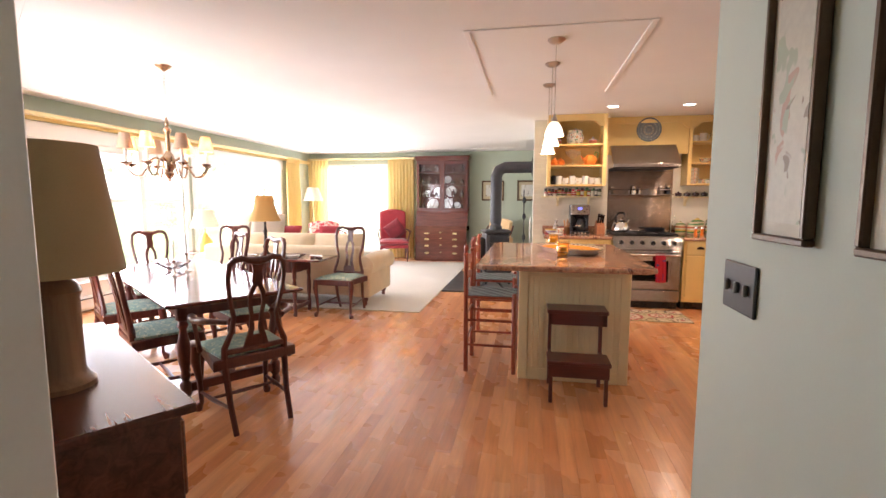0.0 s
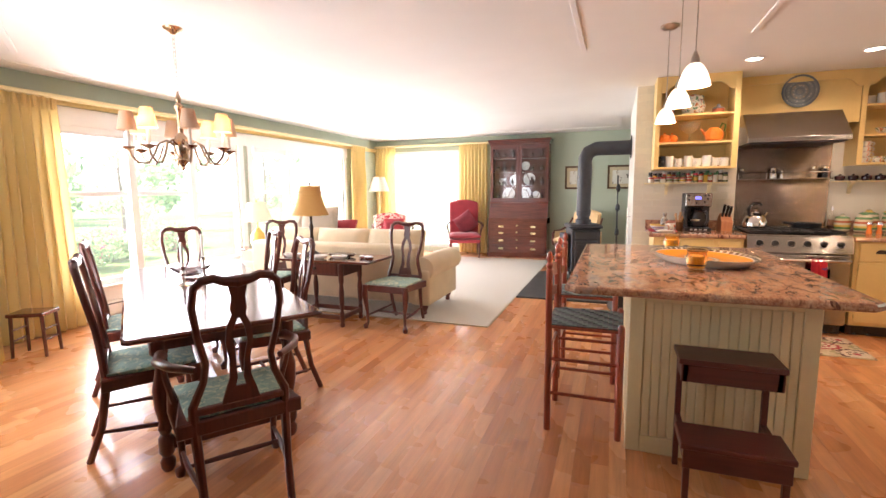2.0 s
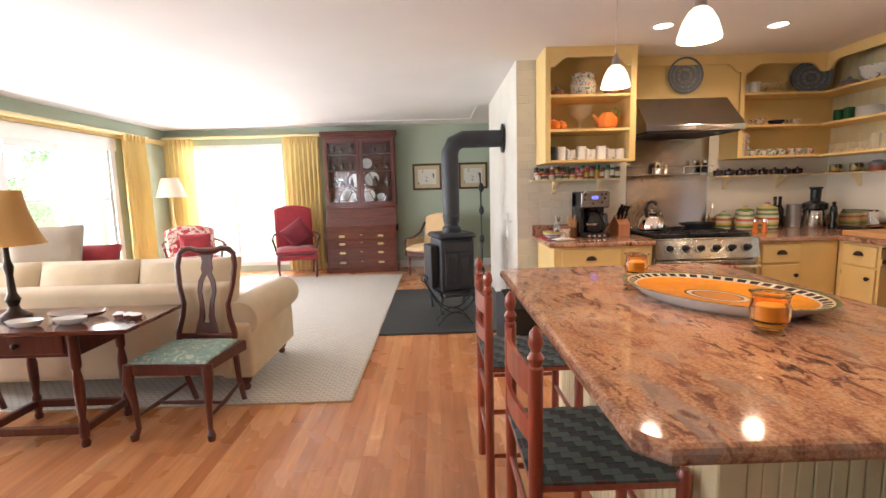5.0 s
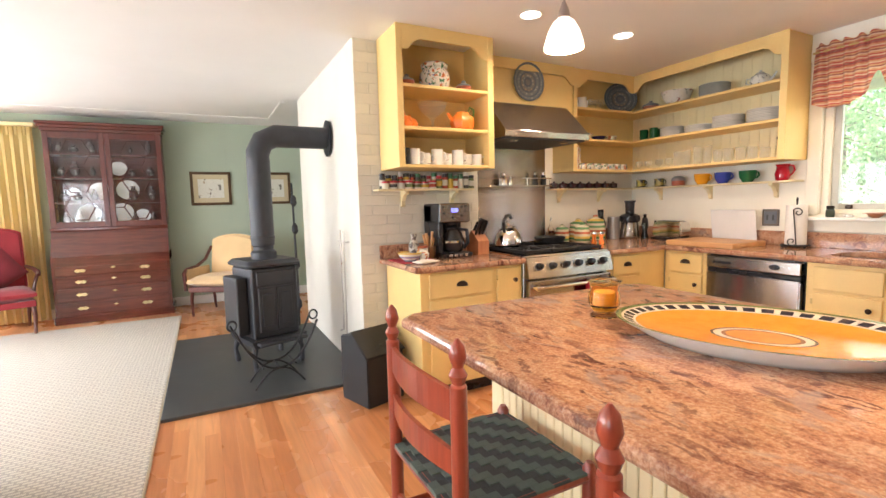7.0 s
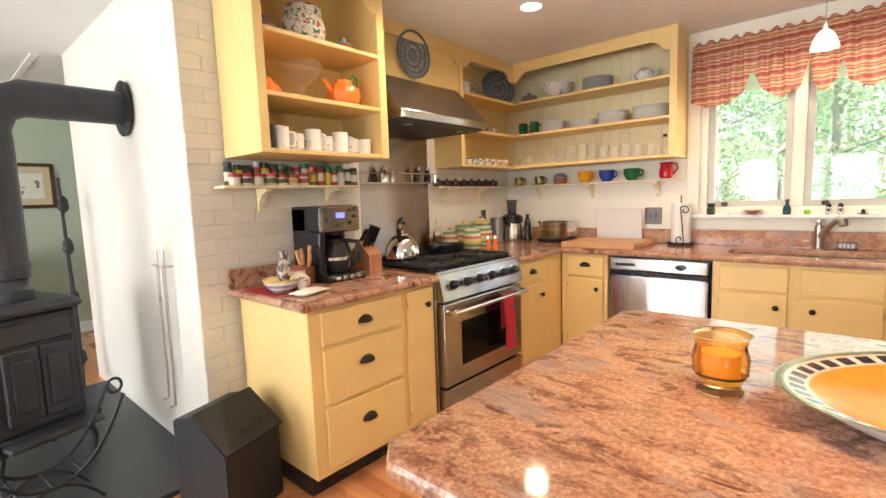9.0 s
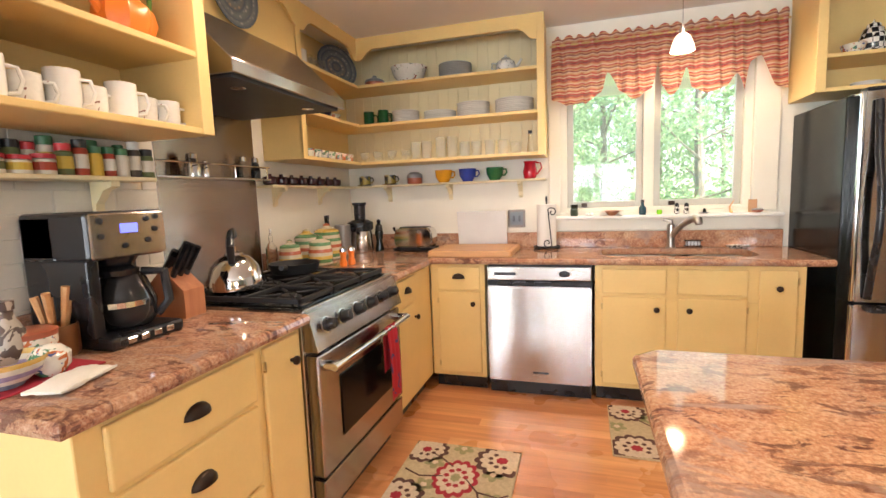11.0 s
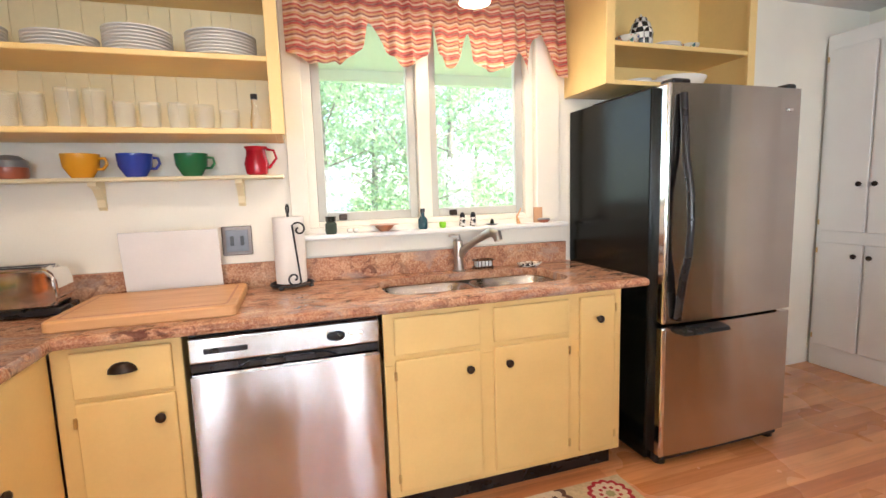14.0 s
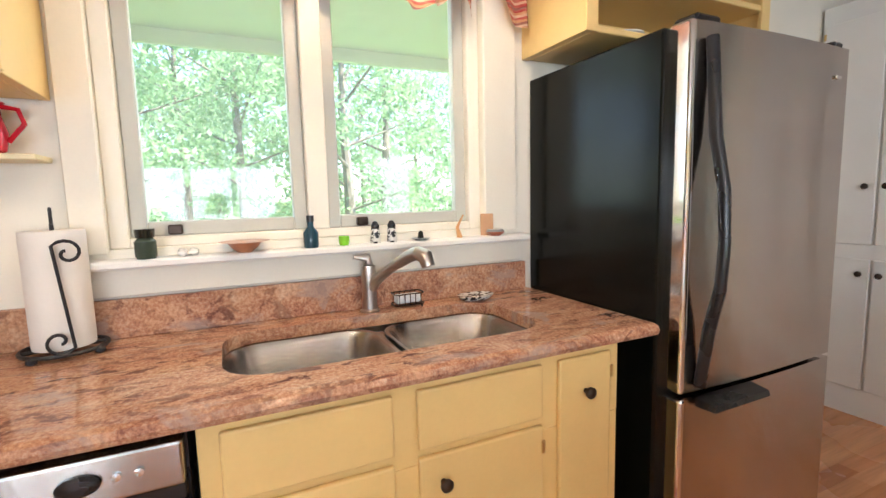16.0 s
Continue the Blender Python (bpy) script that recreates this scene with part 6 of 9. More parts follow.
# red armchair, floral chair, cream chair
def open_armchair(name, label, m, cloth_mat, wood_mat, w=0.64, tall=1.16, curved=False):
    c = thing(name, label, "armchair", m)
    part("seat", moved(pillow(w, 0.58, 0.14, 0.2), Matrix.Translation((0, 0.02, 0.43))), cloth_mat, c, "", True)
    part("seat_frame", cbox(-w / 2 + 0.01, w / 2 - 0.01, -0.26, 0.29, 0.30, 0.37, 0.01, 2), cloth_mat if not curved else wood_mat, c)
    bm = B()
    n = 12
    hw = w / 2 - 0.02
    outl = [(-hw, 0.40), (hw, 0.40), (hw, tall - 0.07)] + [(hw - 2 * hw * i / n, tall - 0.07 + 0.07 * math.sin(math.pi * i / n) ** 0.7) for i in range(1, n)] + [(-hw, tall - 0.07)]
    prism(bm, outl, 0.10)
    bmesh.ops.bevel(bm, geom=[e for e in bm.edges if abs(e.verts[0].co.y - e.verts[1].co.y) < 1e-5], offset=0.03, segments=3, affect="EDGES")
    for v in bm.verts:
        v.co.y -= 0.24 + 0.18 * (v.co.z - 0.4)
    part("back", bm, cloth_mat, c, "", True)
    for s in (-1, 1):
        if curved:
            part("arm", ctube([(s * (hw + 0.03), -0.33, 0.82), (s * (hw + 0.05), -0.20, 0.66), (s * (hw + 0.06), 0.0, 0.59), (s * (hw + 0.06), 0.22, 0.57), (s * (hw + 0.06), 0.27, 0.54), (s * (hw + 0.05), 0.27, 0.32)], [0.018, 0.022, 0.022, 0.024, 0.022, 0.02], 10), wood_mat, c, "", True)
            part("arm_panel", cbox(s * (hw + 0.05) - 0.02, s * (hw + 0.05) + 0.02, -0.26, 0.24, 0.34, 0.58, 0.01), cloth_mat, c)
        else:
            part("arm", ctube([(s * (hw + 0.0), -0.26, 0.70), (s * (hw + 0.05), -0.08, 0.68), (s * (hw + 0.06), 0.14, 0.66), (s * (hw + 0.06), 0.2, 0.63)], [0.018, 0.022, 0.026, 0.018], 10), wood_mat, c, "", True)
            part("arm_post", ctube([(s * (hw + 0.06), 0.14, 0.65), (s * (hw + 0.03), 0.08, 0.52), (s * (hw - 0.0), 0.12, 0.38)], 0.016, 8), wood_mat, c, "", True)
        for y in (0.25, -0.24):
            part("leg", ctube([(s * (hw - 0.02), y, 0.33), (s * (hw - 0.01), y * 1.05, 0.2), (s * (hw - 0.02), y * 1.08, 0.0)], [0.024, 0.02, 0.014], 8), wood_mat, c, "", True)
    return c


open_armchair("armchair", "dark red upholstered open-arm chair with wooden arms", pose(-2.86, 10.42, 0.011, 0, 0, 200), REDCLOTH, MAHOG)
cu = tagged(part("throw_cushion", pillow(0.40, 0.40, 0.15, 0.5), cloth("dark_red_brocade", (0.20, 0.02, 0.03), 0.4), None, "", True), "dark red patterned cushion on the armchair", "cushion")
cu.matrix_world = pose(-2.86, 10.52, 0.70, 78, 35, 200)
open_armchair("armchair", "cream upholstered armchair with dark carved frame", pose(-0.62, 10.35, 0, 0, 0, 150), CREAMCLOTH, MAHOG, 0.62, 0.98, True)
open_armchair("armchair", "red and cream floral armchair beyond the sofa", pose(-4.1, 9.6, 0.011, 0, 0, 215), FLORAL, MAHOG, 0.70, 0.92)
cu = tagged(part("throw_cushion", pillow(0.40, 0.36, 0.15, 0.5), REDCLOTH, None, "", True), "red round cushion on the floral chair", "cushion")
cu.matrix_world = pose(-4.02, 9.5, 0.66, 75, 0, 215)

# pictures on the far wall
CARDB = surface("tan_mount", (0.52, 0.44, 0.28), 0.7, vary=0.05)
for x in (-0.68, 0.13):
    pc = picture("duck print in a dark frame with tan mount", 0.51, 0.46, pose(x, FY - 0.001, 1.60), GOLDFRAME, DUCK, CARDB, 0.036)

# curtains
def curtain(label, w, h, m, folds=7, amp=0.035, flare=0.0, seed=0):
    """A pleated curtain in the local x-z plane, hanging from z = h."""
    c = thing("curtain", label, "curtain", m, "yellow curtains")
    bm = B()
    nx, nz = folds * 10, 14
    prev = None
    for i in range(nx + 1):
        q = i / nx
        col = []
        for j in range(nz + 1):
            v = j / nz
            a = amp * (0.45 + 0.55 * min(1, v * 3)) * (1 + 0.3 * noise.noise((q * 5, seed, 0)))
            ph = q * folds * 2 * math.pi + 0.9 * noise.noise((q * 3, v * 1.2, seed))
            x = -w / 2 + w * q + (q - 0.5) * flare * v + 0.25 * amp * math.sin(ph * 2)
            col.append(bm.verts.new((x, a * math.sin(ph), h - (h - 0.015) * v)))
        if prev:
            for j in range(nz):
                bm.faces.new((prev[j], col[j], col[j + 1], prev[j + 1]))
        prev = col
    part("cloth", bm, CURTAIN, c, "", True)
    bm = B()
    for i in range(folds):
        x = -w / 2 + w * (i + 0.25) / folds
        box(bm, x - 0.012, x + 0.012, -0.05, -0.02, h - 0.11, h - 0.0, 0.006)
    part("pleat_heading", bm, CURTAIN, c)
    return c


curtain("full-length pale yellow pleated curtain", 0.62, 2.27, pose(WX + 0.13, 4.06, 0, 0, 0, 90), 8, seed=1, flare=0.12)
curtain("full-length pale yellow pleated curtain", 0.55, 2.30, pose(WX + 0.13, 10.02, 0, 0, 0, 90), 7, seed=2)
curtain("full-length pale yellow pleated curtain", 0.62, 2.33, pose(-4.98, FY - 0.12, 0), 8, seed=3)
curtain("full-length pale yellow pleated curtain", 0.62, 2.33, pose(-2.84, FY - 0.12, 0), 8, seed=4)
p = A0 + U * 4.75 + N * 0.14
curtain("full-length pale yellow pleated curtain", 0.60, 2.27, pose(p.x, p.y, 0, 0, 0, math.degrees(math.atan2(U.y, U.x))), 8, seed=5, flare=0.2)
p = A0 + U * 2.75 + N * 0.14
curtain("full-length pale yellow pleated curtain", 0.55, 2.27, pose(p.x, p.y, 0, 0, 0, math.degrees(math.atan2(U.y, U.x))), 8, seed=6)
RODM = surface("yellow_cornice_paint", (0.78, 0.66, 0.36), 0.4, vary=0.05)
structure("trim", cbox(WX + 0.001, WX + 0.16, 3.72, 10.35, 2.275, 2.315, 0.008), RODM, "slim pale yellow curtain pelmet", "pelmet")
structure("trim", cbox(-5.19, -2.5, FY - 0.16, FY - 0.001, 2.335, 2.375, 0.008), RODM, "slim pale yellow curtain pelmet", "pelmet")
tagged(part("curtain_track", cbox(WX + 0.025, WX + 0.07, 3.75, 10.95, 2.235, 2.31, 0.008), CURTAIN), "long yellow cloth-covered curtain board over the windows", "curtain track")
# white roller shades at the window heads
for i, (a, b) in enumerate(GROUPS):
    for k in range(3):
        y0, y1 = a + (b - a) * k / 3 + 0.06, a + (b - a) * (k + 1) / 3 - 0.06
        bl = part("blind", cbox(-0.015, 0.012, y0, y1, 1.985, 2.075, 0.005), WHITE, WEST_WINDOWS[3 * i + k], "white cellular shade drawn up")
        part("bottom_rail", cbox(-0.018, 0.014, y0, y1, 1.965, 1.985, 0.004), WHITE, bl)

# small rush-seat stool by the curtain
st = thing("low_stool", "small dark wooden stool by the curtain", "stool", pose(-4.60, 3.73, 0, 0, 0, 30) @ Matrix.Scale(0.82, 4))
part("seat", cbox(-0.17, 0.17, -0.14, 0.14, 0.42, 0.46, 0.01, 2), MAHOG_X, st)
for sx in (-0.14, 0.14):
    for sy in (-0.11, 0.11):
        part("leg", ctube([(sx, sy, 0.43), (sx * 1.1, sy * 1.1, 0)], [0.018, 0.015], 8), MAHOG, st, "", True)
    part("stretcher", ctube([(sx * 1.06, -0.12, 0.17), (sx * 1.06, 0.12, 0.17)], 0.009, 6), MAHOG, st)
    part("stretcher", ctube([(sx * 1.04, -0.12, 0.28), (sx * 1.04, 0.12, 0.28)], 0.009, 6), MAHOG, st)

# hearth, stove, tools
structure("hearth", cbox(-1.115, 0.22, 7.08, 9.05, -0.005, 0.022, 0.004), SLATE, "dark slate hearth slab", "hearth")
STOVE_K = Matrix.Diagonal((0.70, 0.92, 1.13, 1))
sv = thing("wood_stove", "dark cast iron wood stove with a black flue pipe", "stove", pose(-0.37, 7.92, 0.022, 0, 0, 17) @ STOVE_K)
part("body", cbox(-0.27, 0.27, -0.20, 0.24, 0.22, 0.72, 0.02, 3), STOVE, sv)
bm = B()
rings = []
for ins, z in ((0.02, 0.72), (-0.03, 0.735), (-0.035, 0.75), (0.0, 0.775)):
    rings.append([(x, y, z) for x, y in rounded(-0.28 + ins, 0.28 - ins, -0.21 + ins, 0.25 - ins, 0.06, 4)])
part("top_plate", loft(bm, rings, True, True), STOVE, sv, "", False)
part("lintel", cbox(-0.22, 0.22, -0.215, -0.195, 0.60, 0.70, 0.008), STOVE, sv)
for s in (-1, 1):
    dd = part("door", cbox(min(0, s * 0.21) + (0.003 if s > 0 else 0), max(0, s * 0.21) - (0.003 if s < 0 else 0), -0.225, -0.195, 0.27, 0.585, 0.006), STOVE, sv, "panelled fire door")
    part("panel", cbox(s * 0.105 - 0.07, s * 0.105 + 0.07, -0.232, -0.22, 0.31, 0.545, 0.01, 2), STOVE, dd)
bm = B()
prism(bm, [(-0.30, 0.17), (0.30, 0.17), (0.33, 0.22), (-0.33, 0.22)], 0.5, Matrix.Translation((0, 0.0, 0)))
part("skirt", bm, STOVE, sv)
part("ash_lip", cbox(-0.28, 0.28, -0.34, -0.19, 0.19, 0.215, 0.01, 2), STOVE, sv)
for sx in (-1, 1):
    for sy in (-0.18, 0.2):
        part("leg", ctube([(sx * 0.25, sy, 0.20), (sx * 0.29, sy * 1.15, 0.10), (sx * 0.27, sy * 1.1, 0.0)], [0.035, 0.025, 0.03], 8), STOVE, sv, "", True)
part("side_shelf", cbox(-0.40, -0.28, -0.12, 0.20, 0.25, 0.66, 0.015, 2), IRON, sv, "dark side heat shield")
P = 0.092
FLUE = (pose(-0.37, 7.92, 0.022, 0, 0, 17) @ STOVE_K).inverted() @ Matrix.Translation((-0.37, 7.92, 0))
bm = moved(clathe([(P + 0.010, 0.88), (P + 0.010, 0.95), (P - 0.012, 0.97), (P - 0.012, 1.0), (P - 0.002, 1.01), (P + 0.002, 1.06), (P + 0.006, 1.065), (P + 0.006, 1.08), (P, 1.085), (P, 1.70)], 24, cap=False), FLUE)
fp = part("flue_pipe", bm, STOVE, sv, "", True)
bm = moved(ctube([(0, 0, 1.68), (0, 0, 1.76), (0.045, 0, 1.855), (0.14, 0, 1.90), (0.575, 0, 1.90)], P, 24), FLUE)
part("flue_elbow", bm, STOVE, sv, "", True)
part("flange", clathe([(P + 0.005, 0), (0.15, 0.004), (0.155, 0.012), (P + 0.01, 0.02)], 28, FLUE @ Matrix.Translation((0.578, 0, 1.90)) @ Matrix.Rotation(radians(-90), 4, "Y")), IRON, sv, "", True)
lr = thing("log_cradle", "black wrought iron log cradle on the hearth", "log rack", pose(-0.38, 7.38, 0.022, 0, 0, 6) @ Matrix.Scale(0.88, 4))
for y in (-0.10, 0.12):
    part("bow", ctube([(-0.33 + 0.66 * i / 14, y, 0.15 + 0.36 * abs(2 * i / 14 - 1) ** 2.2) for i in range(15)], 0.009, 7), IRON, lr, "", True)
    part("leg_bow", ctube([(-0.20 + 0.40 * i / 10, y, 0.15 * (1 - abs(2 * i / 10 - 1) ** 2)) for i in range(11)], 0.008, 7), IRON, lr, "", True)
for x, z in ((-0.13, 0.165), (0.0, 0.15), (0.13, 0.165)):
    part("bar", ctube([(x, -0.10, z), (x, 0.12, z)], 0.008, 6), IRON, lr)
for x in (-0.33, 0.33):
    part("handle", ctube([(x + 0.035 * math.cos(q), 0.01, 0.53 + 0.04 * math.sin(q)) for q in [2 * math.pi * i / 14 for i in range(14)]], 0.008, 6, True), IRON, lr)
sc = thing("coal_scuttle", "black metal coal box with sloping lid", "coal box", pose(0.17, 6.80, 0, 0, 0, 18))
bm = B()
prism(bm, [(-0.15, 0.0), (0.15, 0.0), (0.15, 0.44), (0.02, 0.47), (-0.15, 0.33)], 0.30)
bmesh.ops.bevel(bm, geom=bm.edges[:], offset=0.006, segments=2, affect="EDGES")
part("box", moved(bm, Matrix.Rotation(radians(90), 4, "Z")), IRON, sc)
bm = B()
prism(bm, [(0.025, 0.475), (-0.16, 0.335), (-0.163, 0.343), (0.022, 0.484)], 0.31)
part("lid", moved(bm, Matrix.Rotation(radians(90), 4, "Z")), IRON, sc)
part("handle", ctube([(-0.05, -0.13, 0.385), (-0.05, -0.15, 0.41), (0.05, -0.15, 0.41), (0.05, -0.13, 0.385)], 0.006, 6), IRON, sc)
ft = thing("fire_tools", "two slim steel fire tools hanging on the chimney", "fire tools", pose(0.2, 7.45, 0))
for y, z0 in ((0.0, 0.28), (0.09, 0.30)):
    part("poker", ctube([(-0.02, y, 1.12), (-0.02, y, 0.45), (-0.025, y, z0), (-0.045, y + 0.02, z0 - 0.01)], [0.009, 0.006, 0.006, 0.008], 7), NICKEL, ft, "", True)
part("hook_bar", ctube([(0.018, -0.03, 1.03), (-0.03, -0.03, 1.03), (-0.03, 0.13, 1.03)], 0.005, 6), NICKEL, ft)
tb = thing("fire_brush_stand", "black iron fire tool stand at the chimney corner", "fire tools", pose(0.06, 9.0, 0.022))
part("rod", ctube([(0, 0, 0), (0.01, 0, 0.5), (0, 0.01, 1.55)], [0.016, 0.014, 0.010], 8), IRON, tb)
for z in (0.18, 0.62, 1.0, 1.3):
    part("collar", clathe([(0.012, 0), (0.035, 0.03), (0.03, 0.09), (0.012, 0.12)], 10, Matrix.Translation((0.01, 0, z))), IRON, tb, "", True)

# counter stools and step stool
def counter_stool(m):
    c = thing("counter_stool", "red-stained ladder-back counter stool with woven green seat", "stool", m, "counter stools at the island")
    W, D, H = 0.39, 0.38, 0.62        # across y, along x; the back stands at x = 0
    prof = [(0.019, 0), (0.019, 0.925), (0.014, 0.93), (0.021, 0.95), (0.012, 0.967), (0.020, 0.99), (0.015, 1.015), (0.003, 1.03)]
    for y in (0, W):
        part("back_post", clathe(prof, 12, Matrix.Translation((0, y, 0))), REDWOOD, c, "turned post with finial", True)
        part("front_leg", clathe([(0.017, 0), (0.019, 0.1), (0.019, H + 0.01), (0.010, H + 0.025)], 12, Matrix.Translation((D, y, 0))), REDWOOD, c, "", True)
        for z in (0.22, 0.42):
            part("side_rung", ctube([(0, y, z), (D, y, z)], 0.010, 8), REDWOOD, c)
        part("seat_rail", ctube([(0, y, H - 0.012), (D, y, H - 0.012)], 0.013, 8), REDWOOD, c)
    for x, zz in ((0, (0.26, 0.46)), (D, (0.18, 0.36))):
        for z in zz:
            part("cross_rung", ctube([(x, 0, z), (x, W, z)], 0.010, 8), REDWOOD, c)
        part("seat_rail", ctube([(x, 0, H - 0.012), (x, W, H - 0.012)], 0.013, 8), REDWOOD, c)
    for z0, z1 in ((0.715, 0.77), (0.84, 0.91)):
        bm = B()
        n = 8
        for i in range(n):
            y0, y1 = W * i / n, W * (i + 1) / n
            bow = lambda y: -0.03 * math.sin(math.pi * y / W)
            top = lambda y: z1 + 0.012 * math.sin(math.pi * y / W)
            vs = [bm.verts.new((bow(y) + dx, y, z)) for dx in (-0.006, 0.006) for y, z in ((y0, z0), (y1, z0), (y1, top(y1)), (y0, top(y0)))]
            for f in ((0, 1, 2, 3), (7, 6, 5, 4), (0, 4, 5, 1), (3, 2, 6, 7)):
                bm.faces.new([vs[k] for k in f])
        bmesh.ops.recalc_face_normals(bm, faces=bm.faces)
        part("slat", bm, REDWOOD, c, "bowed ladder slat")
    n = 15
    bm = B()
    for a in range(n):
        for b_ in range(n):
            over = (a + b_) % 4 in (0, 1)
            x0, y0 = -0.012 + (D + 0.024) * a / n, -0.010 + (W + 0.02) * b_ / n
            dx, dy = (D + 0.024) / n, (W + 0.02) / n
            box(bm, x0 + 0.0006, x0 + dx - 0.0006, y0 + 0.0006, y0 + dy - 0.0006, H - 0.016, H + (0.0035 if over else 0.0005), 0.0)
            bm.faces.ensure_lookup_table()
            for f in bm.faces[-6:]:
                f.material_index = 0 if over else 1
    wv = part("webbing", bm, [WEAVE_A, WEAVE_B], c)
    tagged(wv, "woven green and cream webbing seat", kind="stuff")
    return c


s1 = counter_stool(pose(-0.30, 3.88, 0))
copy_thing(s1, pose(-0.33, 4.66, 0))
ss = thing("step_stool", "dark red painted wooden two-step stool against the island", "step stool", pose(0.335, 3.395, 0))
for x in (0.0, 0.36):
    bm = B()
    box(bm, x, x + 0.025, 0.335, 0.365, 0, 0.58, 0.003)
    box(bm, x, x + 0.025, 0.0, 0.03, 0, 0.25, 0.003)
    box(bm, x, x + 0.025, 0.0, 0.365, 0.20, 0.27, 0.003)
    part("side_frame", bm, DARKRED, ss)
part("tread", cbox(-0.015, 0.40, -0.012, 0.20, 0.27, 0.295, 0.004), DARKRED, ss)
part("tread", cbox(-0.015, 0.40, 0.16, 0.378, 0.58, 0.605, 0.004), DARKRED, ss)
part("riser", cbox(-0.005, 0.39, -0.006, 0.012, 0.185, 0.27, 0.003), DARKRED, ss)
part("riser", cbox(-0.005, 0.39, 0.165, 0.183, 0.50, 0.58, 0.003), DARKRED, ss)
for x in (0.0, 0.36):
    part("upper_side", cbox(x, x + 0.025, 0.165, 0.365, 0.50, 0.58, 0.003), DARKRED, ss)

# ---- kitchen things ----
def put(name, bm, mat, label, category, m, group="", smooth=True):
    o = tagged(part(name, bm, mat, None, "", smooth), label, category, group)
    o.matrix_world = m
    return o


def mug(label, m, mat, r=0.042, h=0.095, group="", name="mug"):
    g = thing(name, label, "mug", m, group)
    part("cup", clathe([(r * 0.86, 0), (r * 0.95, 0.004), (r, h * 0.4), (r, h), (r * 0.93, h), (r * 0.92, h * 0.3), (r * 0.8, 0.008), (0.001, 0.007)], 18, cap=False), mat, g, "", True)
    part("handle", ctube([(r * 0.95, 0, h * 0.8), (r + 0.022, 0, h * 0.78), (r + 0.03, 0, h * 0.5), (r + 0.02, 0, h * 0.25), (r * 0.95, 0, h * 0.2)], 0.0055, 7), mat, g, "", True)
    return g


def jar(name, label, category, m, prof, mat, lid=None, lid_mat=None, group="", lid_name="lid"):
    g = thing(name, label, category, m, group)
    part("body", clathe(prof, 18), mat, g, "", True)
    if lid:
        part(lid_name, clathe(lid, 18), lid_mat, g, "", True)
    return g


def plates(label, m, n, r, mat=None, group=""):
    g = thing("plate_stack", label, "plates", m, group)
    for i in range(n):
        z = i * 0.0125
        part("plate", clathe([(r * 0.55, z), (r * 0.6, z + 0.002), (r, z + 0.014), (r, z + 0.018), (r * 0.62, z + 0.007), (0.001, z + 0.005)], 28, cap=False), mat or CERAMIC, g, "", True)
    return g


def bowl(name, label, m, r, h, mat, group=""):
    return put(name, clathe([(r * 0.45, 0), (r * 0.5, 0.006), (r * 0.85, h * 0.5), (r, h), (r * 0.96, h), (r * 0.8, h * 0.5), (0.001, 0.012)], 26, cap=False), mat, label, "bowl", m, group)


S1, S2, S3 = 1.587, 1.842, 2.122
jar("painted_pot", "large painted ceramic soup pot on the top shelf", "pot", pose(0.76, 6.92, S3), [(0.07, 0), (0.10, 0.03), (0.115, 0.08), (0.105, 0.13), (0.085, 0.155), (0.095, 0.165), (0.095, 0.185)], CERAMIC_P, [(0.10, 0.186), (0.09, 0.195), (0.03, 0.205), (0.02, 0.215), (0.001, 0.22)], CERAMIC_P)
TERRA = surface("terracotta_glaze", (0.36, 0.10, 0.05), 0.3, vary=0.15, relief=0)
GREYG = surface("grey_glaze", (0.22, 0.23, 0.24), 0.3, vary=0.15, relief=0)
for x in (0.53, 0.99):
    jar("lidded_pot", "small terracotta pot with a grey lid", "pot", pose(x, 6.9, S3), [(0.04, 0), (0.055, 0.02), (0.055, 0.05)], TERRA, [(0.058, 0.05), (0.05, 0.062), (0.02, 0.075), (0.014, 0.095), (0.001, 0.10)], GREYG)
pk = thing("pumpkin_pitcher", "orange pumpkin-shaped pitcher with green handle", "pitcher", pose(0.96, 6.88, S2))
bm = clathe([(0.04, 0), (0.075, 0.02), (0.088, 0.06), (0.08, 0.10), (0.05, 0.125), (0.045, 0.14)], 36)
for v in bm.verts:
    q = math.atan2(v.co.y, v.co.x)
    k = 1 + 0.05 * math.cos(9 * q)
    v.co.x *= k
    v.co.y *= k
part("body", bm, ORANGE, pk, "", True)
part("handle", ctube([(0.05, 0, 0.135), (0.07, 0, 0.18), (0.10, 0, 0.165), (0.095, 0, 0.10)], [0.009, 0.009, 0.008, 0.006], 8), surface("green_glaze", (0.10, 0.22, 0.04), 0.3, relief=0), pk, "green stem handle", True)
part("spout", ctube([(-0.07, 0, 0.07), (-0.105, 0, 0.11), (-0.12, 0, 0.13)], [0.018, 0.012, 0.009], 8), ORANGE, pk, "", True)
for x, y in ((0.50, 6.90), (0.58, 6.98)):
    put("pumpkin", clathe([(0.03, 0), (0.055, 0.02), (0.062, 0.05), (0.045, 0.085), (0.015, 0.095), (0.01, 0.115), (0.001, 0.116)], 22), ORANGE, "small orange ceramic pumpkin on a shelf", "pumpkin", pose(x, y, S2))
put("glass_compote", clathe([(0.05, 0), (0.052, 0.006), (0.012, 0.02), (0.010, 0.08), (0.05, 0.11), (0.095, 0.15), (0.11, 0.2), (0.106, 0.2), (0.09, 0.15), (0.03, 0.105), (0.001, 0.10)], 26, cap=False), THIN, "tall clear glass compote bowl on a shelf", "bowl", pose(0.74, 6.93, S2))
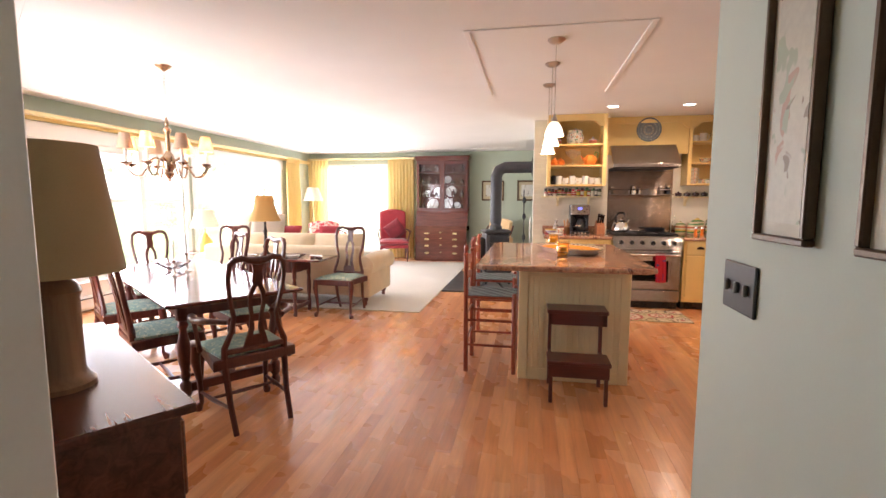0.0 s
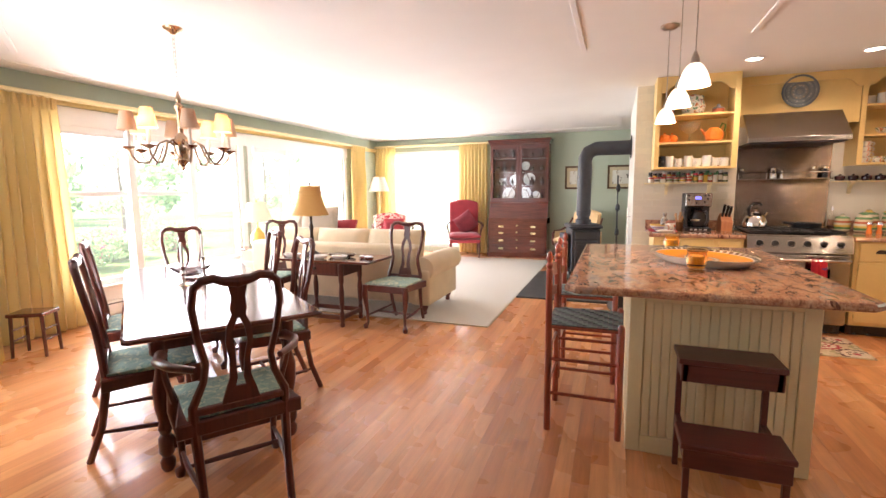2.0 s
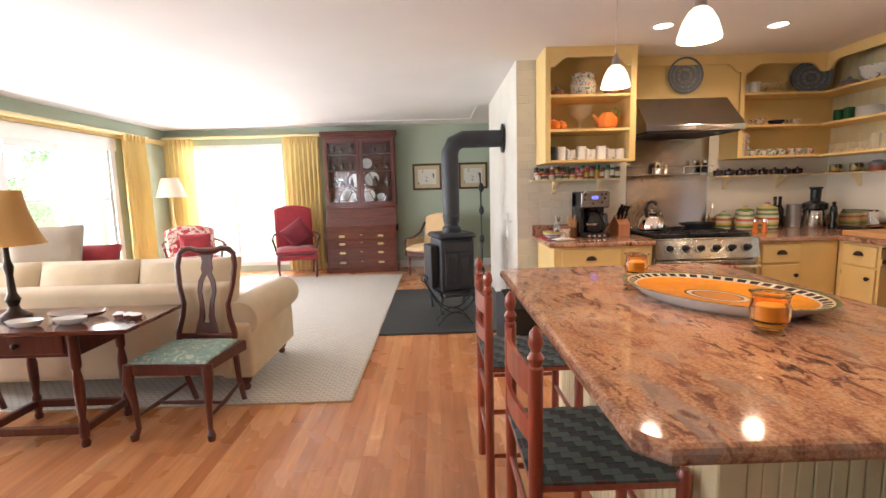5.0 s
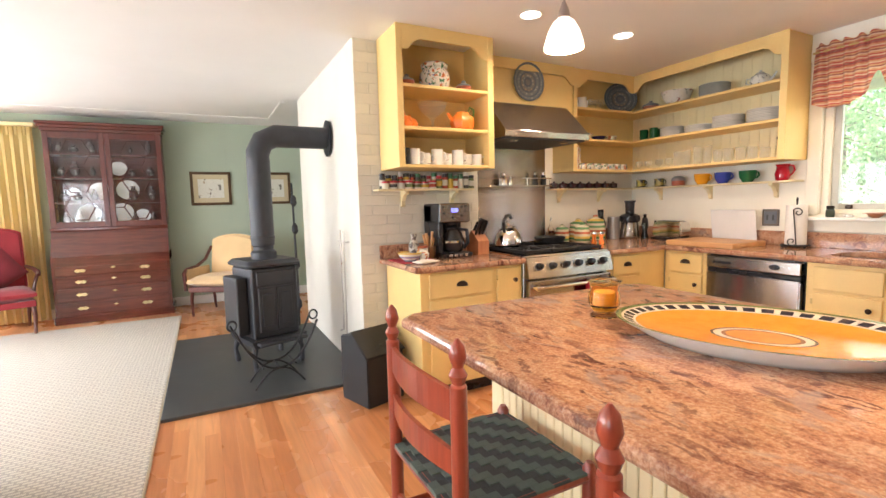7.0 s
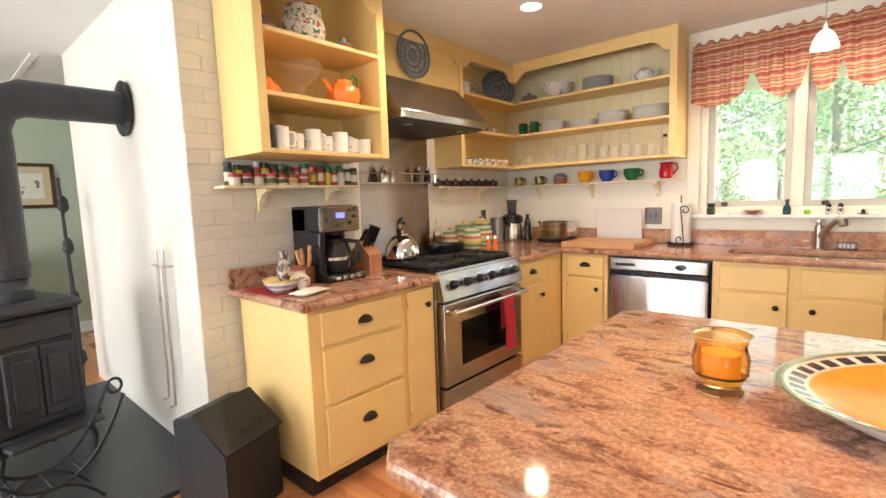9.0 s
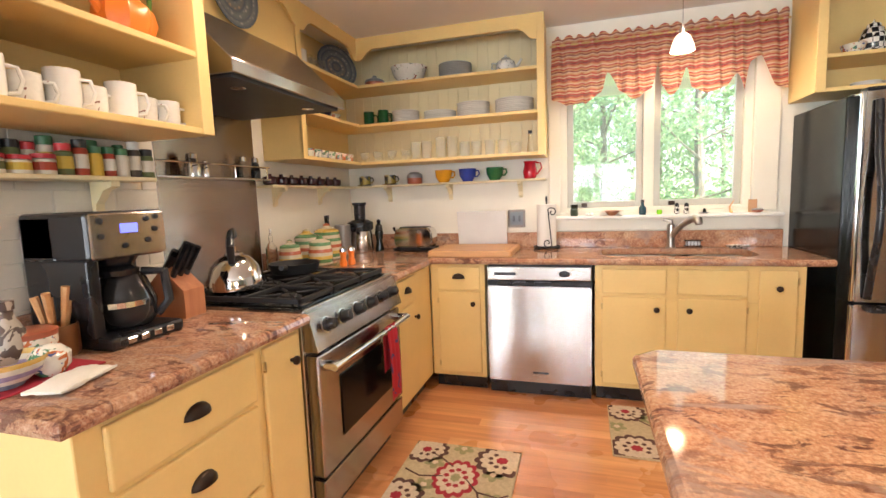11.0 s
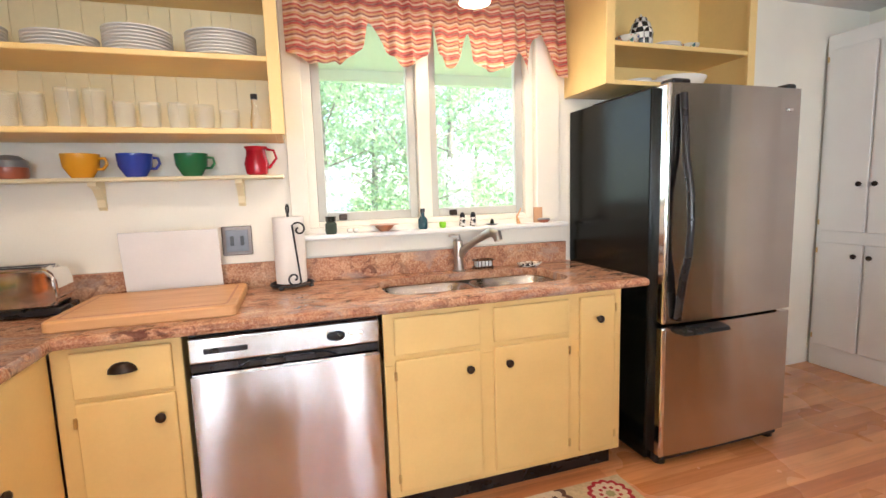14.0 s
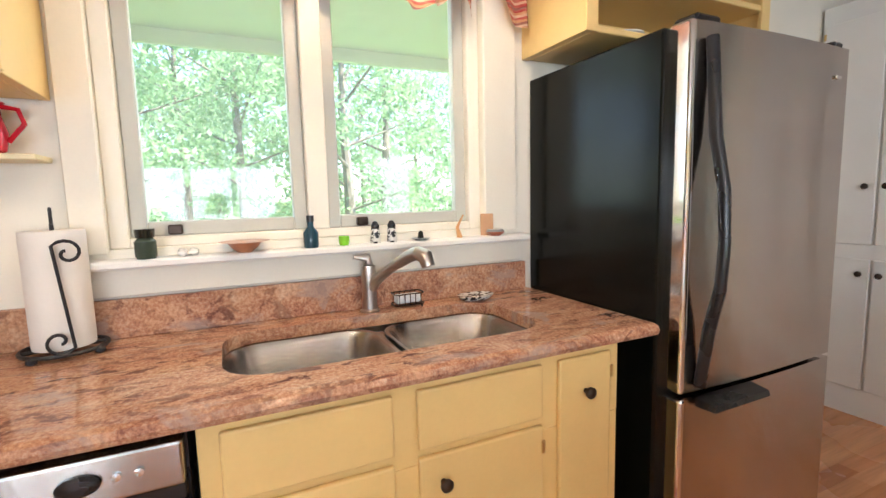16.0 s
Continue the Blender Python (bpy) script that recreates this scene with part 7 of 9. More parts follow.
MUGW = figured("printed_mug", (0.78, 0.76, 0.71), [(0.66, (0.25, 0.12, 0.10), 40)], rough=0.2)
jar("dark_jar", "dark glass jar with lid on the mug shelf", "jar", pose(0.475, 6.84, S1), [(0.035, 0), (0.038, 0.01), (0.038, 0.09)], BLACK, [(0.036, 0.09), (0.036, 0.115), (0.02, 0.12)], BLACK)
for i, x in enumerate((0.555, 0.645, 0.735, 0.82, 0.905, 0.99, 1.065)):
    mug("white china mug with a printed motif", pose(x, 6.86 + 0.015 * (i % 2), S1, 0, 0, -25 - 13 * (i % 3)), MUGW if i % 2 else CERAMIC, 0.042, 0.115 if i in (0, 2, 4) else 0.088, "mugs on the shelf")
random.seed(11)
CAPS = [surface("red_cap", (0.48, 0.02, 0.03), 0.35), surface("black_cap", (0.015, 0.015, 0.015), 0.4), surface("green_cap", (0.04, 0.16, 0.07), 0.4), surface("white_cap", (0.7, 0.69, 0.66), 0.4)]
FILL = [surface("paprika", (0.35, 0.05, 0.02), 0.6), surface("dried_herb", (0.12, 0.14, 0.05), 0.7), surface("spice_label", (0.66, 0.62, 0.52), 0.6), surface("pepper_fill", (0.06, 0.05, 0.04), 0.6), surface("mustard_fill", (0.55, 0.38, 0.05), 0.6)]
for row, y in ((0, SY - 0.035), (1, SY - 0.085)):
    x = 0.37
    while x < 1.10:
        low = row == 1 and x < 0.78
        r = random.uniform(0.026, 0.031) if low else random.uniform(0.019, 0.024)
        h = random.uniform(0.052, 0.062) if low else random.uniform(0.095, 0.125)
        x += r
        s = jar("spice_jar", "small spice jar with a coloured cap on the ledge", "spice jar", pose(x, y, 1.43), [(r * 0.95, 0), (r, 0.004), (r, h * 0.72), (r * 0.8, h * 0.78)], FILL[2] if low else random.choice(FILL), [(r * (1.02 if low else 0.9), h * 0.78), (r * (1.02 if low else 0.92), h), (r * 0.8, h + 0.002)], CAPS[0] if low else random.choice(CAPS[1:3] * 3 + CAPS), "spice jars on the ledge", "cap")
        part("paper_label", clathe([(r * 1.01, h * 0.2), (r * 1.01, h * 0.6)], 18, cap=False), random.choice(FILL[2:3] * 2 + FILL), s)
        x += r + 0.004
for x, r, h, mat in ((1.33, 0.032, 0.11, THIN), (1.62, 0.036, 0.11, CHROME), (1.70, 0.02, 0.08, CHROME), (1.98, 0.024, 0.12, THIN), (2.08, 0.026, 0.12, BLACK)):
    jar("shaker", "small glass or steel shaker on the rail shelf", "shaker", pose(x, SR - 0.07, 1.462), [(r, 0), (r * 1.05, h * 0.4), (r * 0.7, h * 0.8)], mat, [(r * 0.75, h * 0.8), (r * 0.7, h), (r * 0.3, h * 1.05)], CHROME)
for i in range(8):
    x = 2.215 + i * 0.112
    jar("small_crock", "dark plum ceramic crock with lid on the ledge", "crock", pose(x, SR - 0.062, 1.43), [(0.032, 0), (0.043, 0.012), (0.043, 0.038)], PLUM, [(0.046, 0.038), (0.04, 0.05), (0.012, 0.056), (0.012, 0.068), (0.001, 0.07)], PLUM, "row of plum crocks")
DARKCUP = figured("black_gold_glaze", (0.05, 0.045, 0.03), [(0.5, (0.42, 0.30, 0.06), 26)], rough=0.25)
for y in (7.20, 6.98):
    c = mug("black and gold cup on a saucer", pose(3.26, y, 1.438, 0, 0, -90), DARKCUP, 0.045, 0.07)
    put("saucer", clathe([(0.04, 0), (0.07, 0.007), (0.07, 0.009), (0.001, 0.006)], 22), DARKCUP, "black and gold saucer on the ledge", "saucer", pose(3.26, y, 1.43))
jar("lidded_pot", "terracotta pot with a grey domed lid on the ledge", "pot", pose(3.26, 6.77, 1.43), [(0.055, 0), (0.06, 0.01), (0.06, 0.045)], TERRA, [(0.064, 0.045), (0.06, 0.07), (0.035, 0.09), (0.001, 0.095)], GREYG)
for y, col in ((6.53, (0.78, 0.36, 0.02)), (6.34, (0.03, 0.06, 0.36)), (6.13, (0.02, 0.15, 0.05))):
    w = {6.53: "yellow", 6.34: "blue", 6.13: "green"}[y]
    g = thing("cup", "large glazed %s cup on the ledge" % w, "cup", pose(3.255, y, 1.43, 0, 0, -90))
    mt = surface(w + "_glaze_bright", col, 0.15, vary=0.06, relief=0)
    part("bowl", clathe([(0.035, 0), (0.04, 0.006), (0.062, 0.045), (0.066, 0.095), (0.062, 0.095), (0.055, 0.04), (0.001, 0.01)], 22, cap=False), mt, g, "", True)
    part("handle", ctube([(0.06, 0, 0.08), (0.085, 0, 0.078), (0.09, 0, 0.055), (0.075, 0, 0.035), (0.055, 0, 0.035)], 0.006, 7), mt, g, "", True)
g = thing("pitcher", "glossy red pitcher on the ledge", "pitcher", pose(3.26, 5.87, 1.43, 0, 0, -90))
RG = surface("red_glaze", (0.42, 0.008, 0.02), 0.15, vary=0.06, relief=0)
part("body", clathe([(0.035, 0), (0.045, 0.008), (0.052, 0.05), (0.042, 0.09), (0.04, 0.11), (0.05, 0.125), (0.046, 0.125), (0.036, 0.1), (0.001, 0.02)], 22, cap=False), RG, g, "", True)
part("handle", ctube([(0.044, 0, 0.115), (0.075, 0, 0.11), (0.085, 0, 0.075), (0.05, 0, 0.03)], 0.006, 7), RG, g, "", True)

# things on the corner shelves
T1s, T2s, T3s = 1.602, 1.882, 2.167
for x, h in ((2.36, 0.085), (2.46, 0.11)):
    mug("white china mug on the top shelf", pose(x, 7.22, T3s), CERAMIC, 0.045, h)
for x in (2.58, 2.66, 2.74):
    put("wine_glass", clathe([(0.03, 0), (0.03, 0.003), (0.005, 0.01), (0.005, 0.05), (0.03, 0.07), (0.036, 0.11), (0.034, 0.11), (0.026, 0.07), (0.001, 0.055)], 18, cap=False), THIN, "small clear stem glass on a shelf", "glass", pose(x, 7.24, T3s))


def pattern_plate(name, label, r, m, band=(0.06, 0.10, 0.16)):
    mt, t, b, l = nodes(name + "_glaze")
    v = coords(t)
    ln = t.nodes.new("ShaderNodeVectorMath")
    ln.operation = "LENGTH"
    sep = t.nodes.new("ShaderNodeSeparateXYZ")
    l.new(v, sep.inputs[0])
    cmb = t.nodes.new("ShaderNodeCombineXYZ")
    l.new(sep.outputs[0], cmb.inputs[0])
    l.new(sep.outputs[1], cmb.inputs[1])
    l.new(cmb.outputs[0], ln.inputs[0])
    dv = t.nodes.new("ShaderNodeMath")
    dv.operation = "DIVIDE"
    dv.inputs[1].default_value = r
    l.new(ln.outputs["Value"], dv.inputs[0])
    gold, pale = (0.46, 0.34, 0.22), (0.44, 0.43, 0.38)
    rr = ramp(t, dv.outputs[0], [(0.0, gold), (0.22, band), (0.30, pale), (0.42, gold), (0.5, band), (0.62, pale), (0.78, band), (0.84, pale), (0.95, band)])
    vo = t.nodes.new("ShaderNodeTexVoronoi")
    vo.inputs["Scale"].default_value = 42
    l.new(v, vo.inputs["Vector"])
    c = mix(t, ramp(t, vo.outputs["Distance"], [(0.25, (0, 0, 0)), (0.42, (0.75, 0.75, 0.75))]), rr, (0.13, 0.15, 0.17))
    l.new(c, b.inputs["Base Color"])
    b.inputs["Roughness"].default_value = 0.2
    return put(name, clathe([(r * 0.5, 0), (r * 0.6, 0.003), (r, 0.022), (r, 0.026), (r * 0.62, 0.009), (0.001, 0.007)], 40, cap=False), mt, label, "plate", m)


pattern_plate("wall_plate", "round blue-grey patterned plate hung over the hood", 0.16, pose(1.735, UR - 0.001, 2.325, 90))
pattern_plate("display_plate", "large blue-grey patterned plate leaning in the corner", 0.165, pose(3.03, 7.28, T3s + 0.152, 74, 0, -28))
jar("lidded_pot", "dark lidded pot on the top shelf", "pot", pose(3.19, 7.04, T3s), [(0.06, 0), (0.075, 0.02), (0.075, 0.045)], TERRA, [(0.078, 0.045), (0.07, 0.065), (0.02, 0.085), (0.012, 0.1), (0.001, 0.102)], GREYG)
bowl("floral_bowl", "large white bowl with a floral motif", pose(3.18, 6.75, T3s), 0.135, 0.125, figured("floral_china", (0.78, 0.76, 0.70), [(0.64, (0.30, 0.10, 0.08), 26), (0.66, (0.10, 0.18, 0.10), 32)], rough=0.2))
plates("stack of pale grey plates on the top shelf", pose(3.18, 6.39, T3s), 8, 0.12, surface("grey_china", (0.5, 0.5, 0.47), 0.25, relief=0))
tp = thing("teapot", "white teapot with a blue floral pattern", "teapot", pose(3.18, 6.02, T3s, 0, 0, -80))
TPM = figured("blue_floral_china", (0.76, 0.75, 0.70), [(0.6, (0.14, 0.15, 0.16), 40)], rough=0.2)
part("body", clathe([(0.04, 0), (0.06, 0.015), (0.072, 0.05), (0.06, 0.085), (0.035, 0.1)], 22), TPM, tp, "", True)
part("lid", clathe([(0.036, 0.1), (0.025, 0.112), (0.008, 0.118), (0.01, 0.128), (0.001, 0.132)], 18), TPM, tp, "", True)
part("spout", ctube([(0.06, 0, 0.045), (0.09, 0, 0.065), (0.11, 0, 0.10)], [0.014, 0.010, 0.007], 8), TPM, tp, "", True)
part("handle", ctube([(-0.062, 0, 0.075), (-0.095, 0, 0.08), (-0.10, 0, 0.045), (-0.065, 0, 0.03)], 0.006, 7), TPM, tp, "", True)
bowl("china_bowl", "white painted bowl on the middle shelf", pose(2.50, 7.22, T2s), 0.075, 0.06, CERAMIC_P)
bowl("blue_bowl", "dark blue glass bowl on the middle shelf", pose(2.68, 7.22, T2s), 0.07, 0.045, surface("cobalt", (0.01, 0.012, 0.08), 0.1, relief=0))
bowl("china_bowl", "white painted bowl on the middle shelf", pose(2.86, 7.25, T2s), 0.07, 0.055, CERAMIC_P)
GRN = surface("dark_green_glass", (0.012, 0.10, 0.03), 0.1, vary=0.1, relief=0)
for x, y in ((3.16, 7.09), (3.22, 7.00), (3.14, 6.96)):
    mug("dark green glass mug on the middle shelf", pose(x, y, T2s, 0, 0, -60), GRN, 0.04, 0.11, "green mugs")
for y, n, r in ((6.795, 7, 0.105), (6.52, 5, 0.12), (6.265, 8, 0.12), (5.965, 8, 0.135)):
    plates("stack of white plates on the middle shelf", pose(3.185, y, T2s), n, r, None, "stacked white plates")
for i in range(4):
    mug("white patterned cup in a stack", pose(2.35, 7.19, T1s + 0.052 * i), CERAMIC_P, 0.04, 0.055)
for i in range(7):
    mug("white patterned coffee cup on the lower shelf", pose(2.46 + 0.09 * i, 7.20, T1s, 0, 0, 30 * i), CERAMIC_P, 0.038, 0.06, "patterned cups")
FROST = thin_glass("tumbler_glass", 0.11)
for i, y in enumerate((7.14, 7.03, 6.91, 6.80)):
    put("wine_glass", clathe([(0.03, 0), (0.03, 0.003), (0.006, 0.008), (0.006, 0.02), (0.035, 0.04), (0.038, 0.085), (0.036, 0.085), (0.03, 0.04), (0.001, 0.025)], 18, cap=False), THIN, "low clear glass on the lower shelf", "glass", pose(3.16, y, T1s), "clear glasses")
for i, (y, h) in enumerate(((6.715, 0.14), (6.63, 0.14), (6.52, 0.16), (6.43, 0.16), (6.335, 0.115), (6.245, 0.115), (6.145, 0.115), (6.05, 0.11), (5.955, 0.09))):
    put("tumbler", clathe([(0.032, 0), (0.039, h * 0.5), (0.039, h), (0.036, h), (0.036, h * 0.5), (0.029, 0.01), (0.001, 0.01)], 18, cap=False), FROST, "clear ribbed tumbler on the lower shelf", "glass", pose(3.17, y, T1s), "tumblers")
jar("oil_bottle", "small glass cruet with dark stopper", "cruet", pose(3.16, 5.855, T1s), [(0.02, 0), (0.022, 0.05), (0.012, 0.1), (0.012, 0.14)], CLEAR, [(0.014, 0.14), (0.014, 0.16)], BLACK)

# coffee maker, knife block, kettle, pan and the tray of small things
cm = thing("coffee_maker", "black and steel drip coffee maker with glass carafe", "coffee maker", pose(0.85, 6.955, T1, 0, 0, 0) @ Matrix.Scale(1.1, 4))
part("base", cbox(-0.115, 0.115, -0.16, 0.12, 0, 0.035, 0.01, 2), BLACK, cm)
part("tower", cbox(-0.115, 0.115, 0.0, 0.13, 0.03, 0.36, 0.01, 2), BLACK, cm)
part("tank", cbox(-0.118, -0.085, -0.11, 0.12, 0.03, 0.24, 0.006, 2), BLACK, cm, "black water tank side")
part("head", cbox(-0.115, 0.115, -0.12, 0.13, 0.235, 0.365, 0.012, 2), BLACK, cm)
fp_ = part("front_panel", cbox(-0.112, 0.112, -0.127, -0.119, 0.24, 0.36, 0.004), STEEL_H, cm, "brushed steel control panel")
part("display", cbox(-0.03, 0.02, -0.13, -0.126, 0.305, 0.33, 0.001), glow("blue_display", (0.12, 0.14, 0.9), 0.5), fp_, "small lit blue display")
for x, z in ((-0.085, 0.34), (-0.085, 0.30), (0.05, 0.34), (0.075, 0.31), (0.05, 0.28), (-0.02, 0.27), (0.08, 0.345)):
    part("button", clathe([(0.008, 0), (0.008, 0.004), (0.001, 0.005)], 10, Matrix.Translation((x, -0.127, z)) @ Matrix.Rotation(radians(90), 4, "X")), BLACK, fp_)
cf = part("carafe", clathe([(0.06, 0.037), (0.078, 0.06), (0.08, 0.11), (0.06, 0.165), (0.05, 0.185), (0.047, 0.185), (0.056, 0.165), (0.075, 0.11), (0.001, 0.045)], 24, Matrix.Translation((0.015, -0.06, 0)), cap=False), surface("smoky_carafe_glass", (0.02, 0.018, 0.018), 0.04, relief=0), cm, "dark glass carafe", True)
part("carafe_lid", clathe([(0.052, 0.185), (0.055, 0.20), (0.03, 0.215), (0.001, 0.217)], 20, Matrix.Translation((0, -0.06, 0))), BLACK, cf)
part("carafe_handle", ctube([(0.04, -0.10, 0.19), (0.075, -0.145, 0.185), (0.08, -0.15, 0.10), (0.06, -0.125, 0.06)], [0.012, 0.014, 0.013, 0.01], 8), BLACK, cf, "", True)
part("band", clathe([(0.0805, 0.10), (0.0815, 0.115)], 24, Matrix.Translation((0, -0.06, 0)), cap=False), CHROME, cf)
for i in range(4):
    part("button", cbox(-0.07 + 0.04 * i, -0.045 + 0.04 * i, -0.164, -0.158, 0.010, 0.026, 0.002), CHROME, cm)
part("filter_basket", clathe([(0.05, 0.215), (0.07, 0.25)], 20, Matrix.Translation((0, -0.05, 0))), BLACK, cm)
kb = thing("knife_block", "wooden knife block with black-handled knives", "knife block", pose(1.125, 6.97, T1, 0, 0, 5) @ Matrix.Scale(1.15, 4))
bm = B()
prism(bm, [(-0.075, 0), (0.06, 0), (0.06, 0.10), (-0.0, 0.16), (-0.075, 0.09)], 0.09, Matrix.Rotation(radians(90), 4, "Z"))
part("block", bm, BLOCKWOOD, kb)
for i, (x, y, l_) in enumerate(((-0.028, -0.01, 0.13), (0.0, -0.01, 0.12), (0.028, -0.01, 0.11), (-0.015, 0.03, 0.10), (0.016, 0.03, 0.10))):
    part("knife_handle", ctube([(x, y - 0.01, 0.13 + y * 0.5), (x, y - 0.01 - l_ * 0.55, 0.13 + l_ * 0.85)], [0.010, 0.012], 7), BLACK, kb, "", True)
kt = thing("kettle", "polished steel kettle with a black arched handle", "kettle", pose(1.39, 6.92, 0.957, 0, 0, 35) @ Matrix.Scale(1.14, 4))
part("body", clathe([(0.085, 0), (0.098, 0.01), (0.10, 0.035), (0.085, 0.09), (0.055, 0.125), (0.03, 0.135)], 28), CHROME, kt, "", True)
part("lid", clathe([(0.035, 0.133), (0.03, 0.142), (0.012, 0.147), (0.014, 0.165), (0.001, 0.17)], 18), CHROME, kt, "", True)
part("spout", ctube([(0.07, 0, 0.085), (0.11, 0, 0.115), (0.125, 0, 0.13)], [0.02, 0.014, 0.014], 10), CHROME, kt, "", True)
part("handle", ctube([(-0.07, 0, 0.11), (-0.085, 0, 0.17), (-0.04, 0, 0.215), (0.03, 0, 0.22), (0.06, 0, 0.20)], [0.012, 0.014, 0.013, 0.013, 0.012], 9), BLACK, kt, "", True)
fp2 = thing("frying_pan", "black cast iron pan on the rear burner", "pan", pose(1.83, 6.93, 0.957))
part("pan", clathe([(0.10, 0), (0.115, 0.008), (0.13, 0.055), (0.124, 0.055), (0.108, 0.012), (0.001, 0.010)], 28, cap=False), IRON, fp2, "", True)
part("handle", ctube([(-0.12, -0.03, 0.045), (-0.22, -0.08, 0.06)], [0.014, 0.012], 8), IRON, fp2, "", True)
put("red_mat", cbox(0.385, 0.66, 6.72, 7.0, 0.0, 0.004, 0.001), surface("crimson_mat", (0.36, 0.015, 0.03), 0.85, vary=0.15, grain=240, relief=0.4), "dark red cloth mat on the worktop", "mat", pose(0, 0, T1), "", False)
bowl("striped_bowl", "colourful striped ceramic bowl on the red mat", pose(0.475, 6.80, T1 + 0.004), 0.09, 0.065, banded("striped_glaze", [(0.16, 0.22, 0.30), (0.72, 0.68, 0.60), (0.30, 0.25, 0.42), (0.74, 0.70, 0.60), (0.70, 0.46, 0.10)], 0.066))
jar("sugar_pot", "white pot with a green leaf motif on the mat", "pot", pose(0.59, 6.89, T1 + 0.004), [(0.056, 0), (0.062, 0.006), (0.062, 0.08)], CERAMIC_P, [(0.063, 0.08), (0.064, 0.094), (0.055, 0.098)], TERRA)
put("egg_cup", clathe([(0.026, 0), (0.042, 0.022), (0.044, 0.052), (0.025, 0.072), (0.001, 0.078)], 18), CERAMIC_P, "small white ceramic salt pig", "pot", pose(0.56, 6.77, T1 + 0.004))
put("cloth_pad", pillow(0.17, 0.09, 0.022, 0.4, 8), cloth("white_cloth", (0.72, 0.68, 0.60)), "folded white cloth lying on the worktop", "cloth", pose(0.53, 6.655, T1 + 0.012, 0, 0, 15))
put("creamer_bottle", clathe([(0.035, 0), (0.038, 0.01), (0.038, 0.11), (0.018, 0.15), (0.018, 0.165), (0.022, 0.168), (0.022, 0.19)], 18), figured("printed_bottle", (0.42, 0.36, 0.30), [(0.52, (0.08, 0.05, 0.04), 30)], rough=0.3), "tall printed coffee creamer bottle", "bottle", pose(0.54, 6.88, T1))
ut = thing("utensil_crock", "brown crock holding wooden utensils", "crock", pose(0.68, 6.92, T1))
part("crock", clathe([(0.045, 0), (0.05, 0.01), (0.05, 0.09), (0.046, 0.09), (0.044, 0.02), (0.001, 0.015)], 20, cap=False), surface("brown_glaze", (0.20, 0.09, 0.035), 0.3, relief=0), ut, "", True)
for i in range(5):
    q = i * 1.25
    part("utensil", ctube([(0.01 * math.cos(q), 0.01 * math.sin(q), 0.02), (0.04 * math.cos(q), 0.04 * math.sin(q), 0.15 + 0.012 * i)], [0.005, 0.011], 7), MAPLE, ut, "", True)

# far corner of the worktop
POT = banded("majolica_glaze", [(0.66, 0.60, 0.42), (0.06, 0.24, 0.08), (0.70, 0.48, 0.08), (0.66, 0.60, 0.42), (0.50, 0.10, 0.04), (0.70, 0.62, 0.40), (0.10, 0.30, 0.12)], 0.15)
for x, y, s in ((2.24, 7.24, 1.05), (2.36, 7.10, 1.15), (2.46, 7.26, 1.35), (2.65, 7.22, 1.5)):
    jar("canister", "painted green and yellow lidded canister", "canister", pose(x, y, T1), [(0.05 * s, 0), (0.062 * s, 0.01), (0.066 * s, 0.07 * s), (0.056 * s, 0.12 * s)], POT, [(0.06 * s, 0.12 * s), (0.055 * s, 0.135 * s), (0.02 * s, 0.15 * s), (0.014 * s, 0.165 * s), (0.001, 0.17 * s)], POT, "painted canisters")
for x, y in ((2.34, 6.93), (2.41, 6.91)):
    jar("pepper_mill", "small orange and steel pepper mill", "mill", pose(x, y, T1), [(0.022, 0), (0.024, 0.02), (0.016, 0.05), (0.022, 0.09)], ORANGE, [(0.022, 0.09), (0.02, 0.11), (0.006, 0.12)], CHROME)
jar("oil_bottle", "clear oil bottle with steel pourer", "bottle", pose(2.18, 7.33, T1), [(0.032, 0), (0.034, 0.01), (0.034, 0.13), (0.012, 0.17), (0.012, 0.21)], CLEAR, [(0.010, 0.21), (0.005, 0.25)], CHROME)
DKGL = surface("dark_bottle_glass", (0.012, 0.014, 0.010), 0.08, relief=0)
for x, y in ((2.77, 7.29), (2.85, 7.33)):
    jar("wine_bottle", "dark glass wine bottle in the corner", "bottle", pose(x, y, T1), [(0.034, 0), (0.036, 0.006), (0.036, 0.17), (0.014, 0.22), (0.013, 0.28)], DKGL, [(0.015, 0.27), (0.015, 0.30)], BLACK)
put("grey_canister", clathe([(0.055, 0), (0.06, 0.005), (0.06, 0.22), (0.055, 0.225), (0.001, 0.226)], 26), surface("grey_steel_canister", (0.36, 0.34, 0.33), 0.35, 0.6, relief=0), "tall grey cylindrical canister", "canister", pose(2.93, 7.25, T1))
ju = thing("juicer", "black and steel juice extractor in the corner", "juicer", pose(3.07, 7.17, T1))
part("base", clathe([(0.095, 0), (0.10, 0.01), (0.095, 0.05), (0.088, 0.16), (0.08, 0.17)], 28), STEEL, ju, "", True)
part("bowl", clathe([(0.09, 0.17), (0.10, 0.18), (0.10, 0.23), (0.06, 0.25), (0.04, 0.255)], 26), BLACK, ju, "", True)
part("chute", clathe([(0.042, 0.25), (0.045, 0.36), (0.055, 0.37), (0.055, 0.385), (0.001, 0.386)], 20), BLACK, ju, "", True)
part("spout", ctube([(-0.08, -0.02, 0.19), (-0.15, -0.05, 0.16)], [0.018, 0.012], 8), BLACK, ju, "", True)
